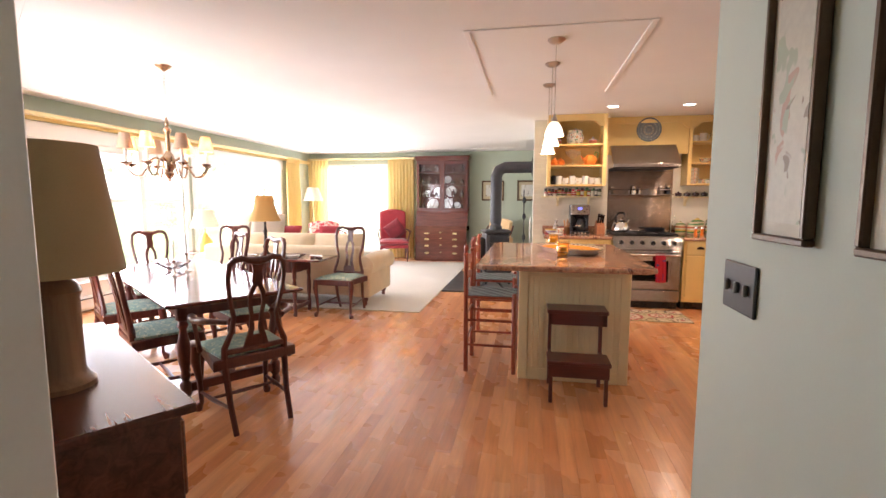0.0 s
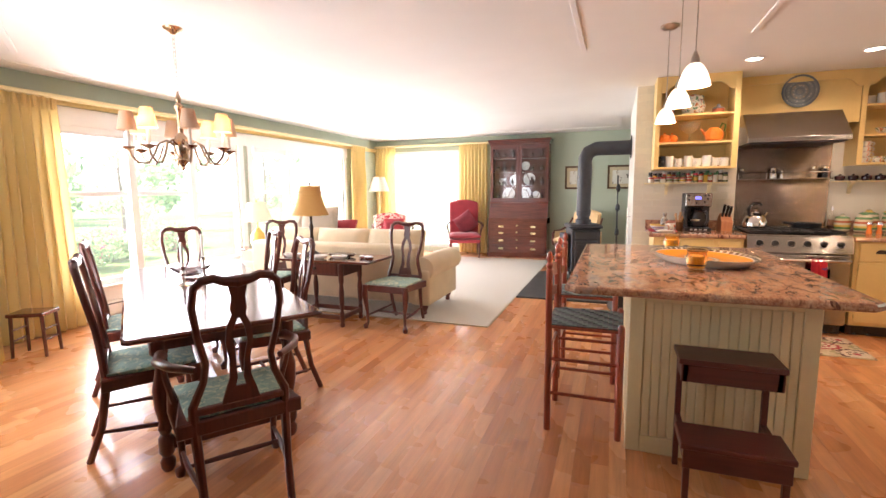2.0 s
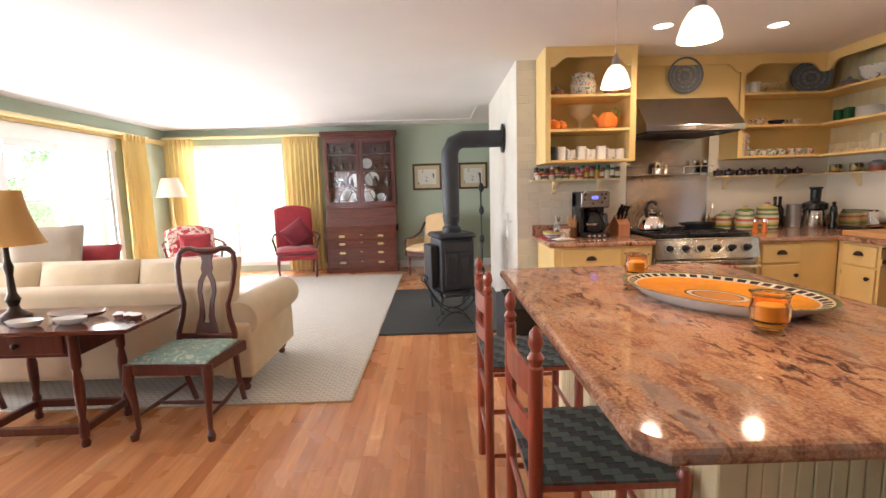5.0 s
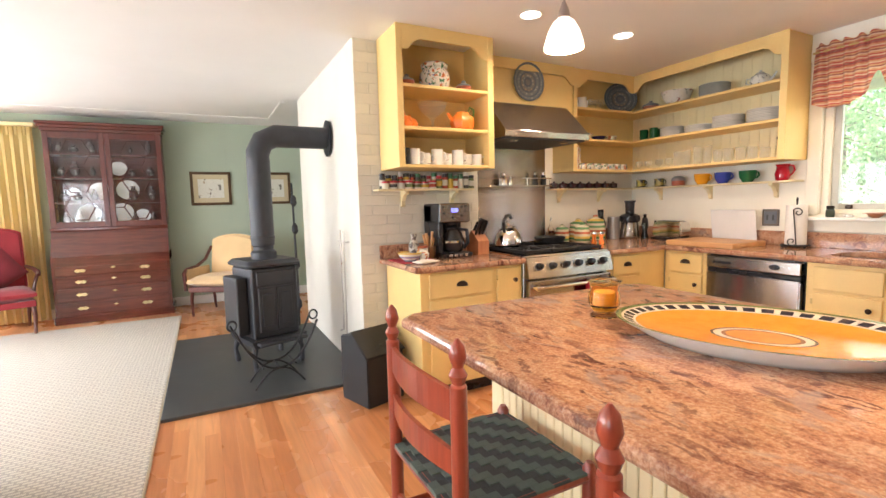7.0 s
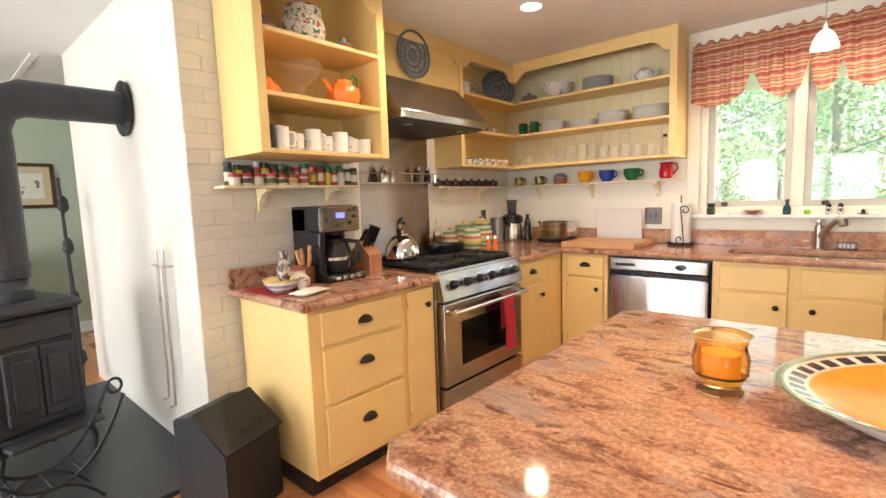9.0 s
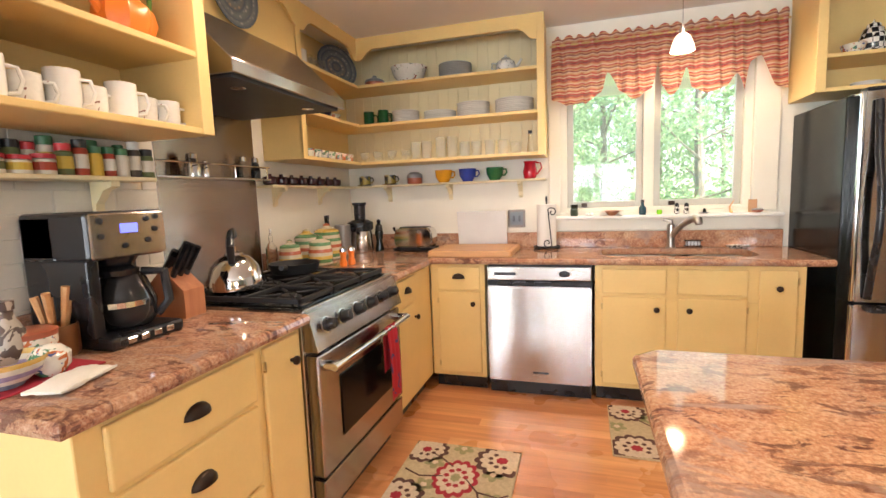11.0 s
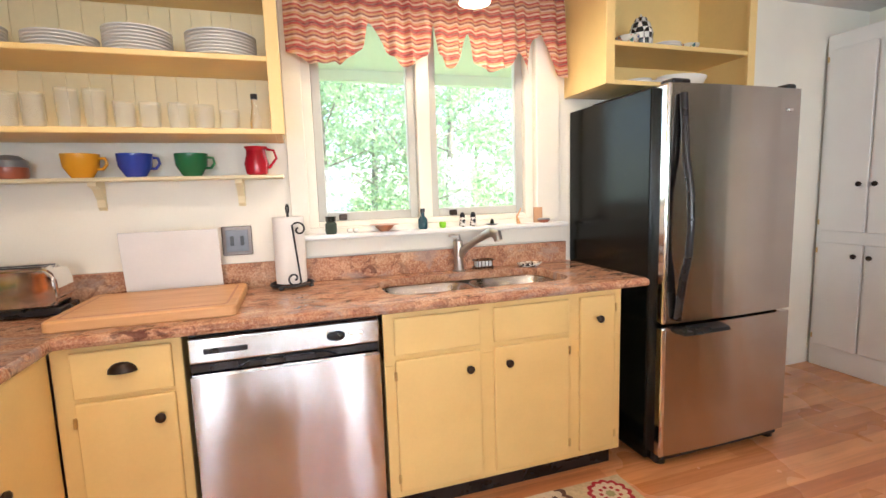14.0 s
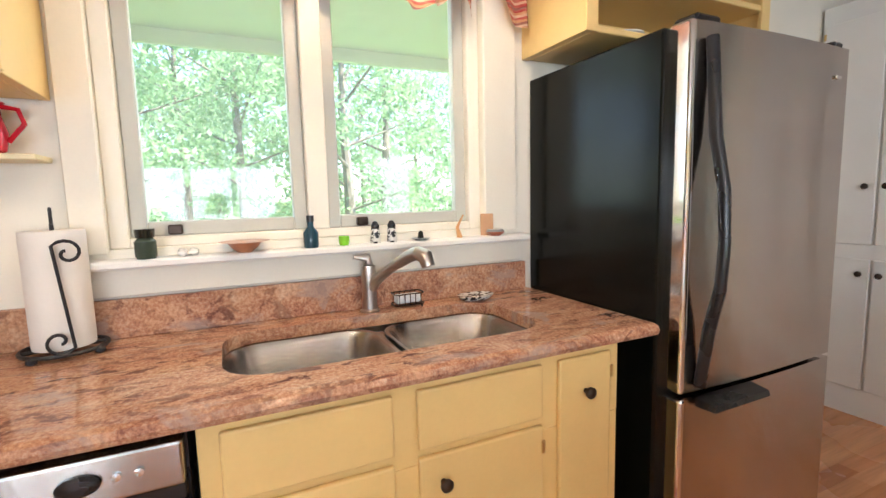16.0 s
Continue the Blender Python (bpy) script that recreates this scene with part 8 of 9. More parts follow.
jar("pepper_mill", "tall dark pepper mill beside the juicer", "mill", pose(3.15, 7.05, T1), [(0.035, 0), (0.036, 0.02), (0.022, 0.07), (0.034, 0.14), (0.03, 0.16)], DKGL, [(0.03, 0.16), (0.026, 0.20), (0.012, 0.215), (0.018, 0.24), (0.001, 0.25)], BLACK)
ts = thing("toaster", "chrome two-slot toaster with black base", "toaster", pose(3.12, 6.73, T1, 0, 0, 90))
bm = B()
prism(bm, [(-0.15 + 0.02, 0.03), (0.15 - 0.02, 0.03), (0.155, 0.06), (0.15, 0.15), (0.12, 0.185), (-0.12, 0.185), (-0.15, 0.15), (-0.155, 0.06)], 0.15)
bmesh.ops.bevel(bm, geom=bm.edges[:], offset=0.012, segments=3, affect="EDGES")
part("shell", bm, CHROME, ts, "", True)
part("base", cbox(-0.16, 0.16, -0.085, 0.085, 0.008, 0.034, 0.008, 2), BLACK, ts)
for y in (-0.03, 0.03):
    part("slot", cbox(-0.11, 0.11, y - 0.012, y + 0.012, 0.183, 0.188), BLACK, ts)
part("lever", ctube([(0.155, 0, 0.15), (0.175, 0, 0.16), (0.178, 0, 0.185)], [0.008, 0.008, 0.012], 8), BLACK, ts)
part("cord", ctube([(-0.155, 0, 0.03), (-0.19, 0.02, 0.008), (-0.22, 0.08, 0.005), (-0.2, 0.14, 0.03)], 0.004, 6), BLACK, ts)
cb = thing("cutting_board", "thick maple cutting board on the worktop", "cutting board", pose(3.0, 6.235, T1))
bm = B()
rings = []
for ins, z in ((0.004, 0.0), (0, 0.005), (0, 0.034), (0.006, 0.040)):
    rings.append([(x, y, z) for x, y in rounded(-0.23 + ins, 0.23 - ins, -0.29 + ins, 0.29 - ins, 0.02, 3)])
part("board", loft(bm, rings, True, True), MAPLE, cb)
rings = [[(x, y, 0.0402) for x, y in rounded(-0.20, 0.20, -0.26, 0.26, 0.02, 3)], [(x, y, 0.0408) for x, y in rounded(-0.192, 0.192, -0.252, 0.252, 0.02, 3)]]
part("juice_groove", loft(B(), rings, False), BLOCKWOOD, cb)
put("acrylic_board", cbox(-0.19, 0.19, -0.003, 0.003, 0, 0.29, 0.002), surface("frosted_acrylic", (0.74, 0.73, 0.72), 0.25, vary=0.04, relief=0), "frosted white board leaning on the wall", "cutting board", pose(3.285, 6.24, T1 + 0.001, -9, 0, 90), "", False)
ol = thing("outlet_plate", "square dark-framed outlet plate on the wall", "outlet", pose(KX - 0.001, 5.985, 1.135, 0, 0, -90))
part("frame", cbox(-0.065, 0.065, -0.010, 0, -0.068, 0.068, 0.004), surface("pewter_plate", (0.16, 0.13, 0.11), 0.35, 0.5), ol)
part("inset", cbox(-0.048, 0.048, -0.013, -0.009, -0.05, 0.05, 0.002), surface("dark_inset", (0.13, 0.135, 0.15), 0.4, 0.3), ol)
for x in (-0.022, 0.022):
    part("toggle", cbox(x - 0.008, x + 0.008, -0.018, -0.012, -0.022, 0.022, 0.003), SLATE, ol)
th = thing("paper_towel_holder", "white paper roll on a black scrolled iron stand", "paper towels", pose(3.255, 5.755, T1, 0, 0, 16) @ Matrix.Scale(1.1, 4))
part("roll", clathe([(0.02, 0.02), (0.062, 0.02), (0.063, 0.03), (0.063, 0.285), (0.062, 0.295), (0.02, 0.295)], 30), PAPER, th, "", True)
bm = ctube([(0.085 * math.cos(2 * math.pi * i / 24), 0.085 * math.sin(2 * math.pi * i / 24), 0.014) for i in range(24)], 0.005, 6, True)
tube(bm, [(-0.085, 0, 0.014), (0.085, 0, 0.014)], 0.005, 6)
tube(bm, [(0, -0.085, 0.014), (0, 0.085, 0.014)], 0.005, 6)
part("base_ring", bm, IRON, th)
for i in range(4):
    q = math.pi / 4 + i * math.pi / 2
    part("foot", clathe([(0.001, 0), (0.011, 0.004), (0.011, 0.012), (0.001, 0.018)], 10, Matrix.Translation((0.088 * math.cos(q), 0.088 * math.sin(q), 0))), IRON, th)
bm = ctube([(0, 0, 0.014), (0, 0, 0.31)], 0.005, 6)
tube(bm, [(0.018 * math.cos(q), 0, 0.328 + 0.018 * math.sin(q)) for q in [2 * math.pi * i / 14 for i in range(14)]], 0.004, 6, True)
part("rod", bm, IRON, th)
scr = []
for i in range(17):
    q = math.pi * 2.2 * (1 - i / 16) + 0.6
    r = 0.006 + 0.026 * i / 16
    scr.append((-0.075, -0.02 + r * math.cos(q), 0.245 + r * math.sin(q)))
scr2 = [(x, -y - 0.01, 0.29 - z) for x, y, z in reversed(scr)]
part("scroll", ctube(scr + scr2, 0.004, 6), IRON, th, "double scroll of black iron", True)
# window sill row
SZ = 1.145
jar("sill_jar", "dark green glass jar on the sill", "jar", pose(3.30, 5.56, SZ), [(0.024, 0), (0.028, 0.01), (0.028, 0.05), (0.018, 0.06)], surface("smoky_green_glass", (0.05, 0.07, 0.05), 0.1, relief=0), [(0.024, 0.06), (0.026, 0.085)], DKGL)
for y in (5.47, 5.44):
    put("sill_shell", pillow(0.05, 0.025, 0.02, 0.4, 6), CERAMIC, "small pale shell on the sill", "shell", pose(3.31, y, SZ + 0.011))
jar("wooden_boat", "small brown wooden dish with handles", "dish", pose(3.30, 5.30, SZ), [(0.02, 0), (0.035, 0.012), (0.05, 0.03)], BLOCKWOOD, [(0.05, 0.03), (0.075, 0.034), (0.04, 0.036)], BLOCKWOOD, "", "rim")
jar("sill_bottle", "small blue-green bottle with dark stopper", "bottle", pose(3.30, 5.10, SZ), [(0.022, 0), (0.024, 0.01), (0.024, 0.05), (0.010, 0.068), (0.010, 0.085)], surface("teal_bottle", (0.02, 0.06, 0.08), 0.08, relief=0), [(0.012, 0.085), (0.012, 0.105)], BLACK)
put("lime_pot", clathe([(0.014, 0), (0.018, 0.01), (0.018, 0.03), (0.015, 0.032)], 14), surface("lime_glass", (0.25, 0.62, 0.03), 0.2, relief=0), "small lime green glass pot on the sill", "pot", pose(3.31, 4.99, SZ))
SPOT = figured("spotted_china", (0.75, 0.73, 0.68), [(0.52, (0.03, 0.03, 0.03), 60)], rough=0.2)
for y in (4.88, 4.82):
    jar("salt_shaker", "black and white spotted shaker on the sill", "shaker", pose(3.31, y, SZ), [(0.016, 0), (0.018, 0.01), (0.015, 0.05)], SPOT, [(0.013, 0.05), (0.015, 0.06), (0.008, 0.075), (0.001, 0.078)], BLACK)
jar("incense_dish", "small dark dish with a figure on the sill", "dish", pose(3.31, 4.71, SZ), [(0.02, 0), (0.036, 0.008)], GREYG, [(0.012, 0.008), (0.008, 0.03), (0.001, 0.035)], DKGL)
put("sill_card", cbox(-0.025, 0.025, -0.004, 0.004, 0, 0.085, 0.001), surface("tan_card", (0.50, 0.28, 0.14), 0.6), "small tan card standing on the sill", "card", pose(3.33, 4.42, SZ, 0, 0, 70), "", False)
put("sill_sprig", ctube([(0, 0, 0), (0.0, 0.01, 0.04), (0, -0.015, 0.085)], [0.012, 0.006, 0.003], 7), MAPLE, "dried sprig in a tiny vase on the sill", "sprig", pose(3.31, 4.55, SZ))
jar("soap_bowl", "small dark bowl at the end of the sill", "bowl", pose(3.30, 4.40, SZ), [(0.02, 0), (0.034, 0.012), (0.036, 0.016)], TERRA, [(0.036, 0.016), (0.03, 0.024), (0.001, 0.026)], GREYG, "", "content")
# by the tap
sd = thing("sponge_caddy", "black wire caddy holding a sponge behind the sink", "caddy", pose(3.28, 4.78, T1))
bm = B()
for z in (0.012, 0.05):
    tube(bm, [(x, y, z) for x, y in rounded(-0.03, 0.03, -0.055, 0.055, 0.012, 3)], 0.0022, 5, True)
for y in (-0.04, -0.02, 0, 0.02, 0.04):
    tube(bm, [(-0.03, y, 0.05), (-0.03, y, 0.012), (0.03, y, 0.012), (0.03, y, 0.05)], 0.002, 5)
part("wire_basket", bm, BRONZE, sd)
part("sponge", cbox(-0.02, 0.02, -0.045, 0.045, 0.015, 0.045, 0.006, 2), surface("pale_sponge", (0.62, 0.64, 0.66), 0.9), sd, "pale grey sponge")
for x in (-0.025, 0.025):
    part("foot", ctube([(x, -0.045, 0.012), (x, -0.045, 0.0)], 0.003, 6), BRONZE, sd)
put("soap_dish", clathe([(0.035, 0), (0.05, 0.006), (0.062, 0.02), (0.058, 0.02), (0.001, 0.008)], 22, cap=False), SPOT, "black and white patterned soap dish", "soap dish", pose(3.25, 4.52, T1) @ Matrix.Diagonal((0.8, 1.2, 1, 1)))
# oven towel
tw = thing("dish_towel", "red and blue striped dish towel on the oven handle", "towel", pose(1.225 + 0.56, 6.44, 0))
bm = B()
prev = None
for i in range(15):
    x = -0.06 + 0.12 * i / 14
    col = []
    for j, (y, z) in enumerate(((-0.038, 0.50), (-0.036, 0.62), (-0.034, 0.69), (-0.045, 0.716), (-0.055, 0.716), (-0.066, 0.69), (-0.070, 0.60), (-0.072, 0.48), (-0.070, 0.36))):
        col.append(bm.verts.new((x + 0.006 * math.sin(j), y - 0.004 * math.sin(i * 1.3), z)))
    if prev:
        for j in range(8):
            bm.faces.new((prev[j], prev[j + 1], col[j + 1], col[j]))
    prev = col
part("cloth", bm, figured("red_striped_towel", (0.45, 0.015, 0.03), [(0.62, (0.10, 0.04, 0.12), 18)]), tw, "", True)

# kitchen mats
def mat_rug(label, x0, x1, y0, y1):
    r = thing("kitchen_mat", label, "mat", pose((x0 + x1) / 2, (y0 + y1) / 2, 0), "floral kitchen mats")
    m, t, b, l = nodes("floral_mat_cloth")
    v = coords(t)
    beige, red, cream, brown, olive = (0.50, 0.40, 0.25), (0.34, 0.02, 0.035), (0.60, 0.49, 0.36), (0.10, 0.045, 0.035), (0.30, 0.28, 0.14)
    l.new(ramp(t, noise_tex(t, v, 60, 3), [(0.3, [c * 0.85 for c in beige]), (0.7, [c * 1.12 for c in beige])]), b.inputs["Base Color"])
    b.inputs["Roughness"].default_value = 0.95
    bump(t, b, noise_tex(t, v, 300, 2), 0.5, 0.003)
    w, d = (x1 - x0) / 2, (y1 - y0) / 2
    part("weave", cbox(-w, w, -d, d, 0, 0.010, 0.004), m, r)
    inks = {n_: surface("mat_yarn_" + n_, c_, 0.95, vary=0.15, scale=60, grain=300, relief=0.5) for n_, c_ in (("red", red), ("cream", cream), ("brown", brown), ("olive", olive))}

    def petals(cx, cy, R, k, depth, z, squash=1.0):
        """A scalloped flower outline as one thin raised patch, kept on the mat."""
        bm = B()
        pts = []
        for i in range(k * 6):
            a = 2 * math.pi * i / (k * 6)
            q = R * (1 - depth + depth * abs(math.sin(a * k / 2)))
            pts.append((min(w - 0.006, max(-w + 0.006, cx + q * math.cos(a))), min(d - 0.006, max(-d + 0.006, cy + q * squash * math.sin(a)))))
        mid = bm.verts.new((min(w - 0.01, max(-w + 0.01, cx)), min(d - 0.01, max(-d + 0.01, cy)), z))
        vs = [bm.verts.new((x, y, z)) for x, y in pts]
        lo = [bm.verts.new((x, y, 0.008)) for x, y in pts]
        for i in range(len(vs)):
            j = (i + 1) % len(vs)
            bm.faces.new((mid, vs[i], vs[j]))
            bm.faces.new((vs[i], lo[i], lo[j], vs[j]))
        return bm

    long_x = w > d
    for a, b_, R, ink in ((-0.62, -0.35, 0.17, "red"), (0.30, -0.02, 0.15, "red"), (-0.15, 0.78, 0.13, "brown"), (0.80, 0.72, 0.12, "brown"), (0.75, -0.70, 0.14, "brown"), (-0.75, 0.62, 0.10, "red")):
        cx, cy = (a * w, b_ * d) if long_x else (b_ * w, a * d)
        sq = 0.75 if ink == "red" and a > 0 else 1.0
        part("woven_flower", petals(cx, cy, R, 13, 0.14, 0.0112, sq), inks[ink], r)
        part("woven_flower", petals(cx, cy, R * 0.80, 13, 0.16, 0.0120, sq), inks["cream"], r)
        for i in range(9):
            q = 2 * math.pi * i / 9
            ex, ey = cx + R * 0.42 * math.cos(q), cy + R * 0.42 * sq * math.sin(q)
            if abs(ex) < w - 0.05 and abs(ey) < d - 0.05:
                part("woven_petal", petals(ex, ey, R * 0.10, 5, 0.3, 0.0128), inks["red" if ink == "red" else "brown"], r)
        part("woven_flower", petals(cx, cy, R * 0.22, 7, 0.25, 0.0128, sq), inks["olive" if ink == "red" else "red"], r)
    for a, b_ in ((-0.2, 0.1), (0.0, -0.7), (0.55, 0.45), (-0.3, -0.85), (0.92, 0.05), (-0.95, 0.2), (0.1, 0.45), (0.45, -0.62)):
        cx, cy = (a * w, b_ * d) if long_x else (b_ * w, a * d)
        part("woven_leaf", petals(cx, cy, 0.055, 5, 0.45, 0.0112), inks["olive"], r)
        part("woven_leaf", petals(cx, cy, 0.018, 5, 0.3, 0.0120), inks["cream"], r)
    for pts in (((0.30, -0.2), (0.10, -0.45), (-0.1, -0.55), (-0.25, -0.9)), ((0.10, -0.45), (0.05, -0.8), (0.12, -0.95)), ((-0.45, 0.0), (-0.3, 0.3), (-0.2, 0.6)), ((0.5, 0.1), (0.65, 0.35), (0.75, 0.6)), ((0.3, 0.2), (0.25, 0.6), (0.35, 0.9))):
        pp = [(a * w, b_ * d) if long_x else (b_ * w, a * d) for a, b_ in pts]
        part("woven_stem", ctube([(x, y, 0.0085) for x, y in pp], 0.0055, 6), inks["brown"], r)


mat_rug("beige kitchen mat with red flowers by the range", 1.20, 2.02, 5.80, 6.36)
mat_rug("beige kitchen mat with red flowers by the sink", 2.10, 2.68, 4.38, 5.36)
# platter and candle cups on the island
PLT, t, b, l = nodes("orange_platter_glaze")
v = coords(t)
sep = t.nodes.new("ShaderNodeSeparateXYZ")
l.new(v, sep.inputs[0])
cmb = t.nodes.new("ShaderNodeCombineXYZ")
for k_, s_ in ((0, 1 / 0.38), (1, 1 / 0.26)):
    ml = t.nodes.new("ShaderNodeMath")
    ml.operation = "MULTIPLY"
    ml.inputs[1].default_value = s_
    l.new(sep.outputs[k_], ml.inputs[0])
    l.new(ml.outputs[0], cmb.inputs[k_])
ln = t.nodes.new("ShaderNodeVectorMath")
ln.operation = "LENGTH"
l.new(cmb.outputs[0], ln.inputs[0])
org, grn, blk, crm = (0.78, 0.30, 0.02), (0.02, 0.16, 0.07), (0.02, 0.015, 0.03), (0.72, 0.66, 0.54)
rr = t.nodes.new("ShaderNodeValToRGB")
rr.color_ramp.interpolation = "CONSTANT"
st = [(0.0, (0.62, 0.25, 0.06)), (0.22, (0.20, 0.10, 0.08)), (0.25, crm), (0.30, blk), (0.32, org), (0.84, crm), (0.86, blk), (0.93, crm), (0.95, grn)]
while len(rr.color_ramp.elements) < len(st):
    rr.color_ramp.elements.new(0.5)
for e, (p_, c_) in zip(rr.color_ramp.elements, st):
    e.position, e.color = p_, (*c_, 1)
l.new(ln.outputs["Value"], rr.inputs[0])
at2 = t.nodes.new("ShaderNodeMath")
at2.operation = "ARCTAN2"
s2 = t.nodes.new("ShaderNodeSeparateXYZ")
l.new(cmb.outputs[0], s2.inputs[0])
l.new(s2.outputs[1], at2.inputs[0])
l.new(s2.outputs[0], at2.inputs[1])
m1 = t.nodes.new("ShaderNodeMath")
m1.operation = "MULTIPLY"
m1.inputs[1].default_value = 44
l.new(at2.outputs[0], m1.inputs[0])
sn = t.nodes.new("ShaderNodeMath")
sn.operation = "SINE"
l.new(m1.outputs[0], sn.inputs[0])
teeth = ramp(t, sn.outputs[0], [(0.45, (0, 0, 0)), (0.5, (1, 1, 1))])
inband = t.nodes.new("ShaderNodeValToRGB")
inband.color_ramp.interpolation = "CONSTANT"
inband.color_ramp.elements[0].color = (0, 0, 0, 1)
inband.color_ramp.elements[1].position, inband.color_ramp.elements[1].color = 0.86, (1, 1, 1, 1)
e = inband.color_ramp.elements.new(0.93)
e.color = (0, 0, 0, 1)
l.new(ln.outputs["Value"], inband.inputs[0])
both = mix(t, 1.0, teeth, inband.outputs[0], "MULTIPLY")
c = mix(t, both, rr.outputs[0], crm)
geo = mix(t, 0.2, c, ramp(t, noise_tex(t, v, 26, 4), [(0.35, (0.5, 0.16, 0.01)), (0.65, (0.8, 0.38, 0.05))]))
l.new(mix(t, inband.outputs[0], geo, c), b.inputs["Base Color"])
b.inputs["Roughness"].default_value = 0.12
pt = thing("platter", "oval orange hand-painted platter with checked rim", "platter", pose(0.535, 4.52, T1, 0, 0, -62))
def oval(k, z, n=48):
    return [(0.38 * k * math.cos(2 * math.pi * i / n), 0.26 * k * math.sin(2 * math.pi * i / n), z) for i in range(n)]


part("face", loft(B(), [oval(1.0, 0.052), oval(0.985, 0.053), oval(0.82, 0.034), oval(0.62, 0.022), oval(0.3, 0.020), oval(0.02, 0.020)], True), PLT, pt, "", True)
part("foot", loft(B(), [oval(1.0, 0.0515), oval(0.95, 0.042), oval(0.80, 0.012), oval(0.74, 0.0), oval(0.70, 0.0)], True), CERAMIC, pt, "white glazed underside", True)
for x, y in ((0.45, 4.12), (0.415, 4.965)):
    cg = thing("candle_cup", "amber glass cup with a yellow candle", "candle", pose(x, y, T1))
    part("glass", clathe([(0.042, 0), (0.045, 0.006), (0.034, 0.016), (0.052, 0.045), (0.054, 0.075), (0.047, 0.10), (0.052, 0.12), (0.058, 0.125), (0.054, 0.125), (0.043, 0.10), (0.049, 0.075), (0.046, 0.045), (0.02, 0.022), (0.001, 0.022)], 28, cap=False), AMBER, cg, "", True)
    part("candle", clathe([(0.036, 0.024), (0.037, 0.085), (0.03, 0.088), (0.001, 0.086)], 20), WAX, cg, "", True)
# crockery over the refrigerator
ck = thing("checked_vase", "black and white checked jar on the fridge cupboard", "jar", pose(3.12, 3.92, 2.037))
CHK, t, b, l = nodes("checked_glaze")
chk = t.nodes.new("ShaderNodeTexChecker")
chk.inputs["Scale"].default_value = 36
chk.inputs[1].default_value, chk.inputs[2].default_value = (0.75, 0.73, 0.68, 1), (0.015, 0.015, 0.015, 1)
l.new(coords(t), chk.inputs[0])
l.new(chk.outputs[0], b.inputs["Base Color"])
b.inputs["Roughness"].default_value = 0.2
part("body", clathe([(0.045, 0), (0.06, 0.03), (0.062, 0.09), (0.045, 0.14), (0.03, 0.15)], 22), CHK, ck, "", True)
part("lid", clathe([(0.034, 0.15), (0.03, 0.165), (0.008, 0.175), (0.001, 0.19)], 18), CHK, ck, "", True)
bowl("china_bowl", "white china bowl on the fridge cupboard", pose(3.10, 4.02, 2.037), 0.06, 0.06, CERAMIC_P)
bowl("china_bowl", "small white bowl on the fridge cupboard", pose(3.10, 3.62, 2.037), 0.055, 0.045, CERAMIC_P)
plates("stack of white plates on the fridge cupboard", pose(3.12, 3.76, 2.037), 3, 0.08)
bowl("serving_dish", "white oblong serving dish in the fridge cupboard", pose(3.14, 3.62, 1.852) @ Matrix.Diagonal((1, 1.5, 1, 1)), 0.10, 0.07, CERAMIC)
plates("stack of white saucers in the fridge cupboard", pose(3.10, 3.95, 1.852), 2, 0.07)
plates("stack of white plates in the fridge cupboard", pose(3.10, 3.80, 1.852), 2, 0.08)
# painted bricks of the chimney behind the worktop
BRICK = surface("white_painted_brick", (0.72, 0.67, 0.57), 0.6, vary=0.05, scale=8, grain=60, relief=0.35, rand=0.06)
chim = bpy.data.objects["chimney"]
mesh_b = None
for row in range(34):
    z = row * 0.073
    x = 0.222 - (0.105 if row % 2 else 0.0)
    while x < 1.235:
        x0, x1 = max(x, 0.222), min(x + 0.205, 1.238)
        if x1 - x0 > 0.03:
            if mesh_b is None or abs(x1 - x0 - 0.205) > 1e-4:
                ob = part("brick", cbox(-(x1 - x0) / 2, (x1 - x0) / 2, -0.0045, 0.004, 0.0, 0.070, 0.002), BRICK, chim)
                if abs(x1 - x0 - 0.205) < 1e-4:
                    mesh_b = ob.data
            else:
                ob = new("brick", mesh_b)
                ob.parent = chim
            ob.location = ((x0 + x1) / 2, SY + 0.012 + 0.002 * math.sin(row * 7 + x * 31), z + 0.003)
        x += 0.211

# ---- outside: ground, eave, trees ----
GRASS = surface("sunlit_grass", (0.13, 0.20, 0.05), 0.9, vary=0.3, scale=0.6, grain=30, relief=0.4)
structure("ground", cbox(-300, 300, -300, 300, -0.62, -0.42), GRASS, "sunlit lawn reaching to the woods", "ground")
EAVE = surface("pale_eave_paint", (0.80, 0.79, 0.72), 0.6, vary=0.05)
structure("eave", cbox(KX + 0.16, KX + 2.3, 2.5, 9.0, 2.52, 2.60), EAVE, "pale painted porch soffit outside the kitchen window", "eave")
structure("eave_fascia", cbox(KX + 2.3, KX + 2.36, 2.5, 9.0, 2.42, 2.62), EAVE, "pale painted porch beam", "eave")
BARK = surface("grey_bark", (0.20, 0.16, 0.12), 0.9, vary=0.3, scale=12, grain=60, relief=0.6)


def leaf_mat(name, a, b_):
    m, t, b, l = nodes(name)
    g = t.nodes.new("ShaderNodeNewGeometry")
    c = ramp(t, g.outputs["Random Per Island"], [(0, a), (1, b_)])
    l.new(c, b.inputs["Base Color"])
    b.inputs["Roughness"].default_value = 0.55
    tl, mx = t.nodes.new("ShaderNodeBsdfTranslucent"), t.nodes.new("ShaderNodeMixShader")
    l.new(c, tl.inputs[0])
    mx.inputs[0].default_value = 0.55
    l.new(b.outputs[0], mx.inputs[1])
    l.new(tl.outputs[0], mx.inputs[2])
    l.new(mx.outputs[0], t.nodes["Material Output"].inputs[0])
    return m


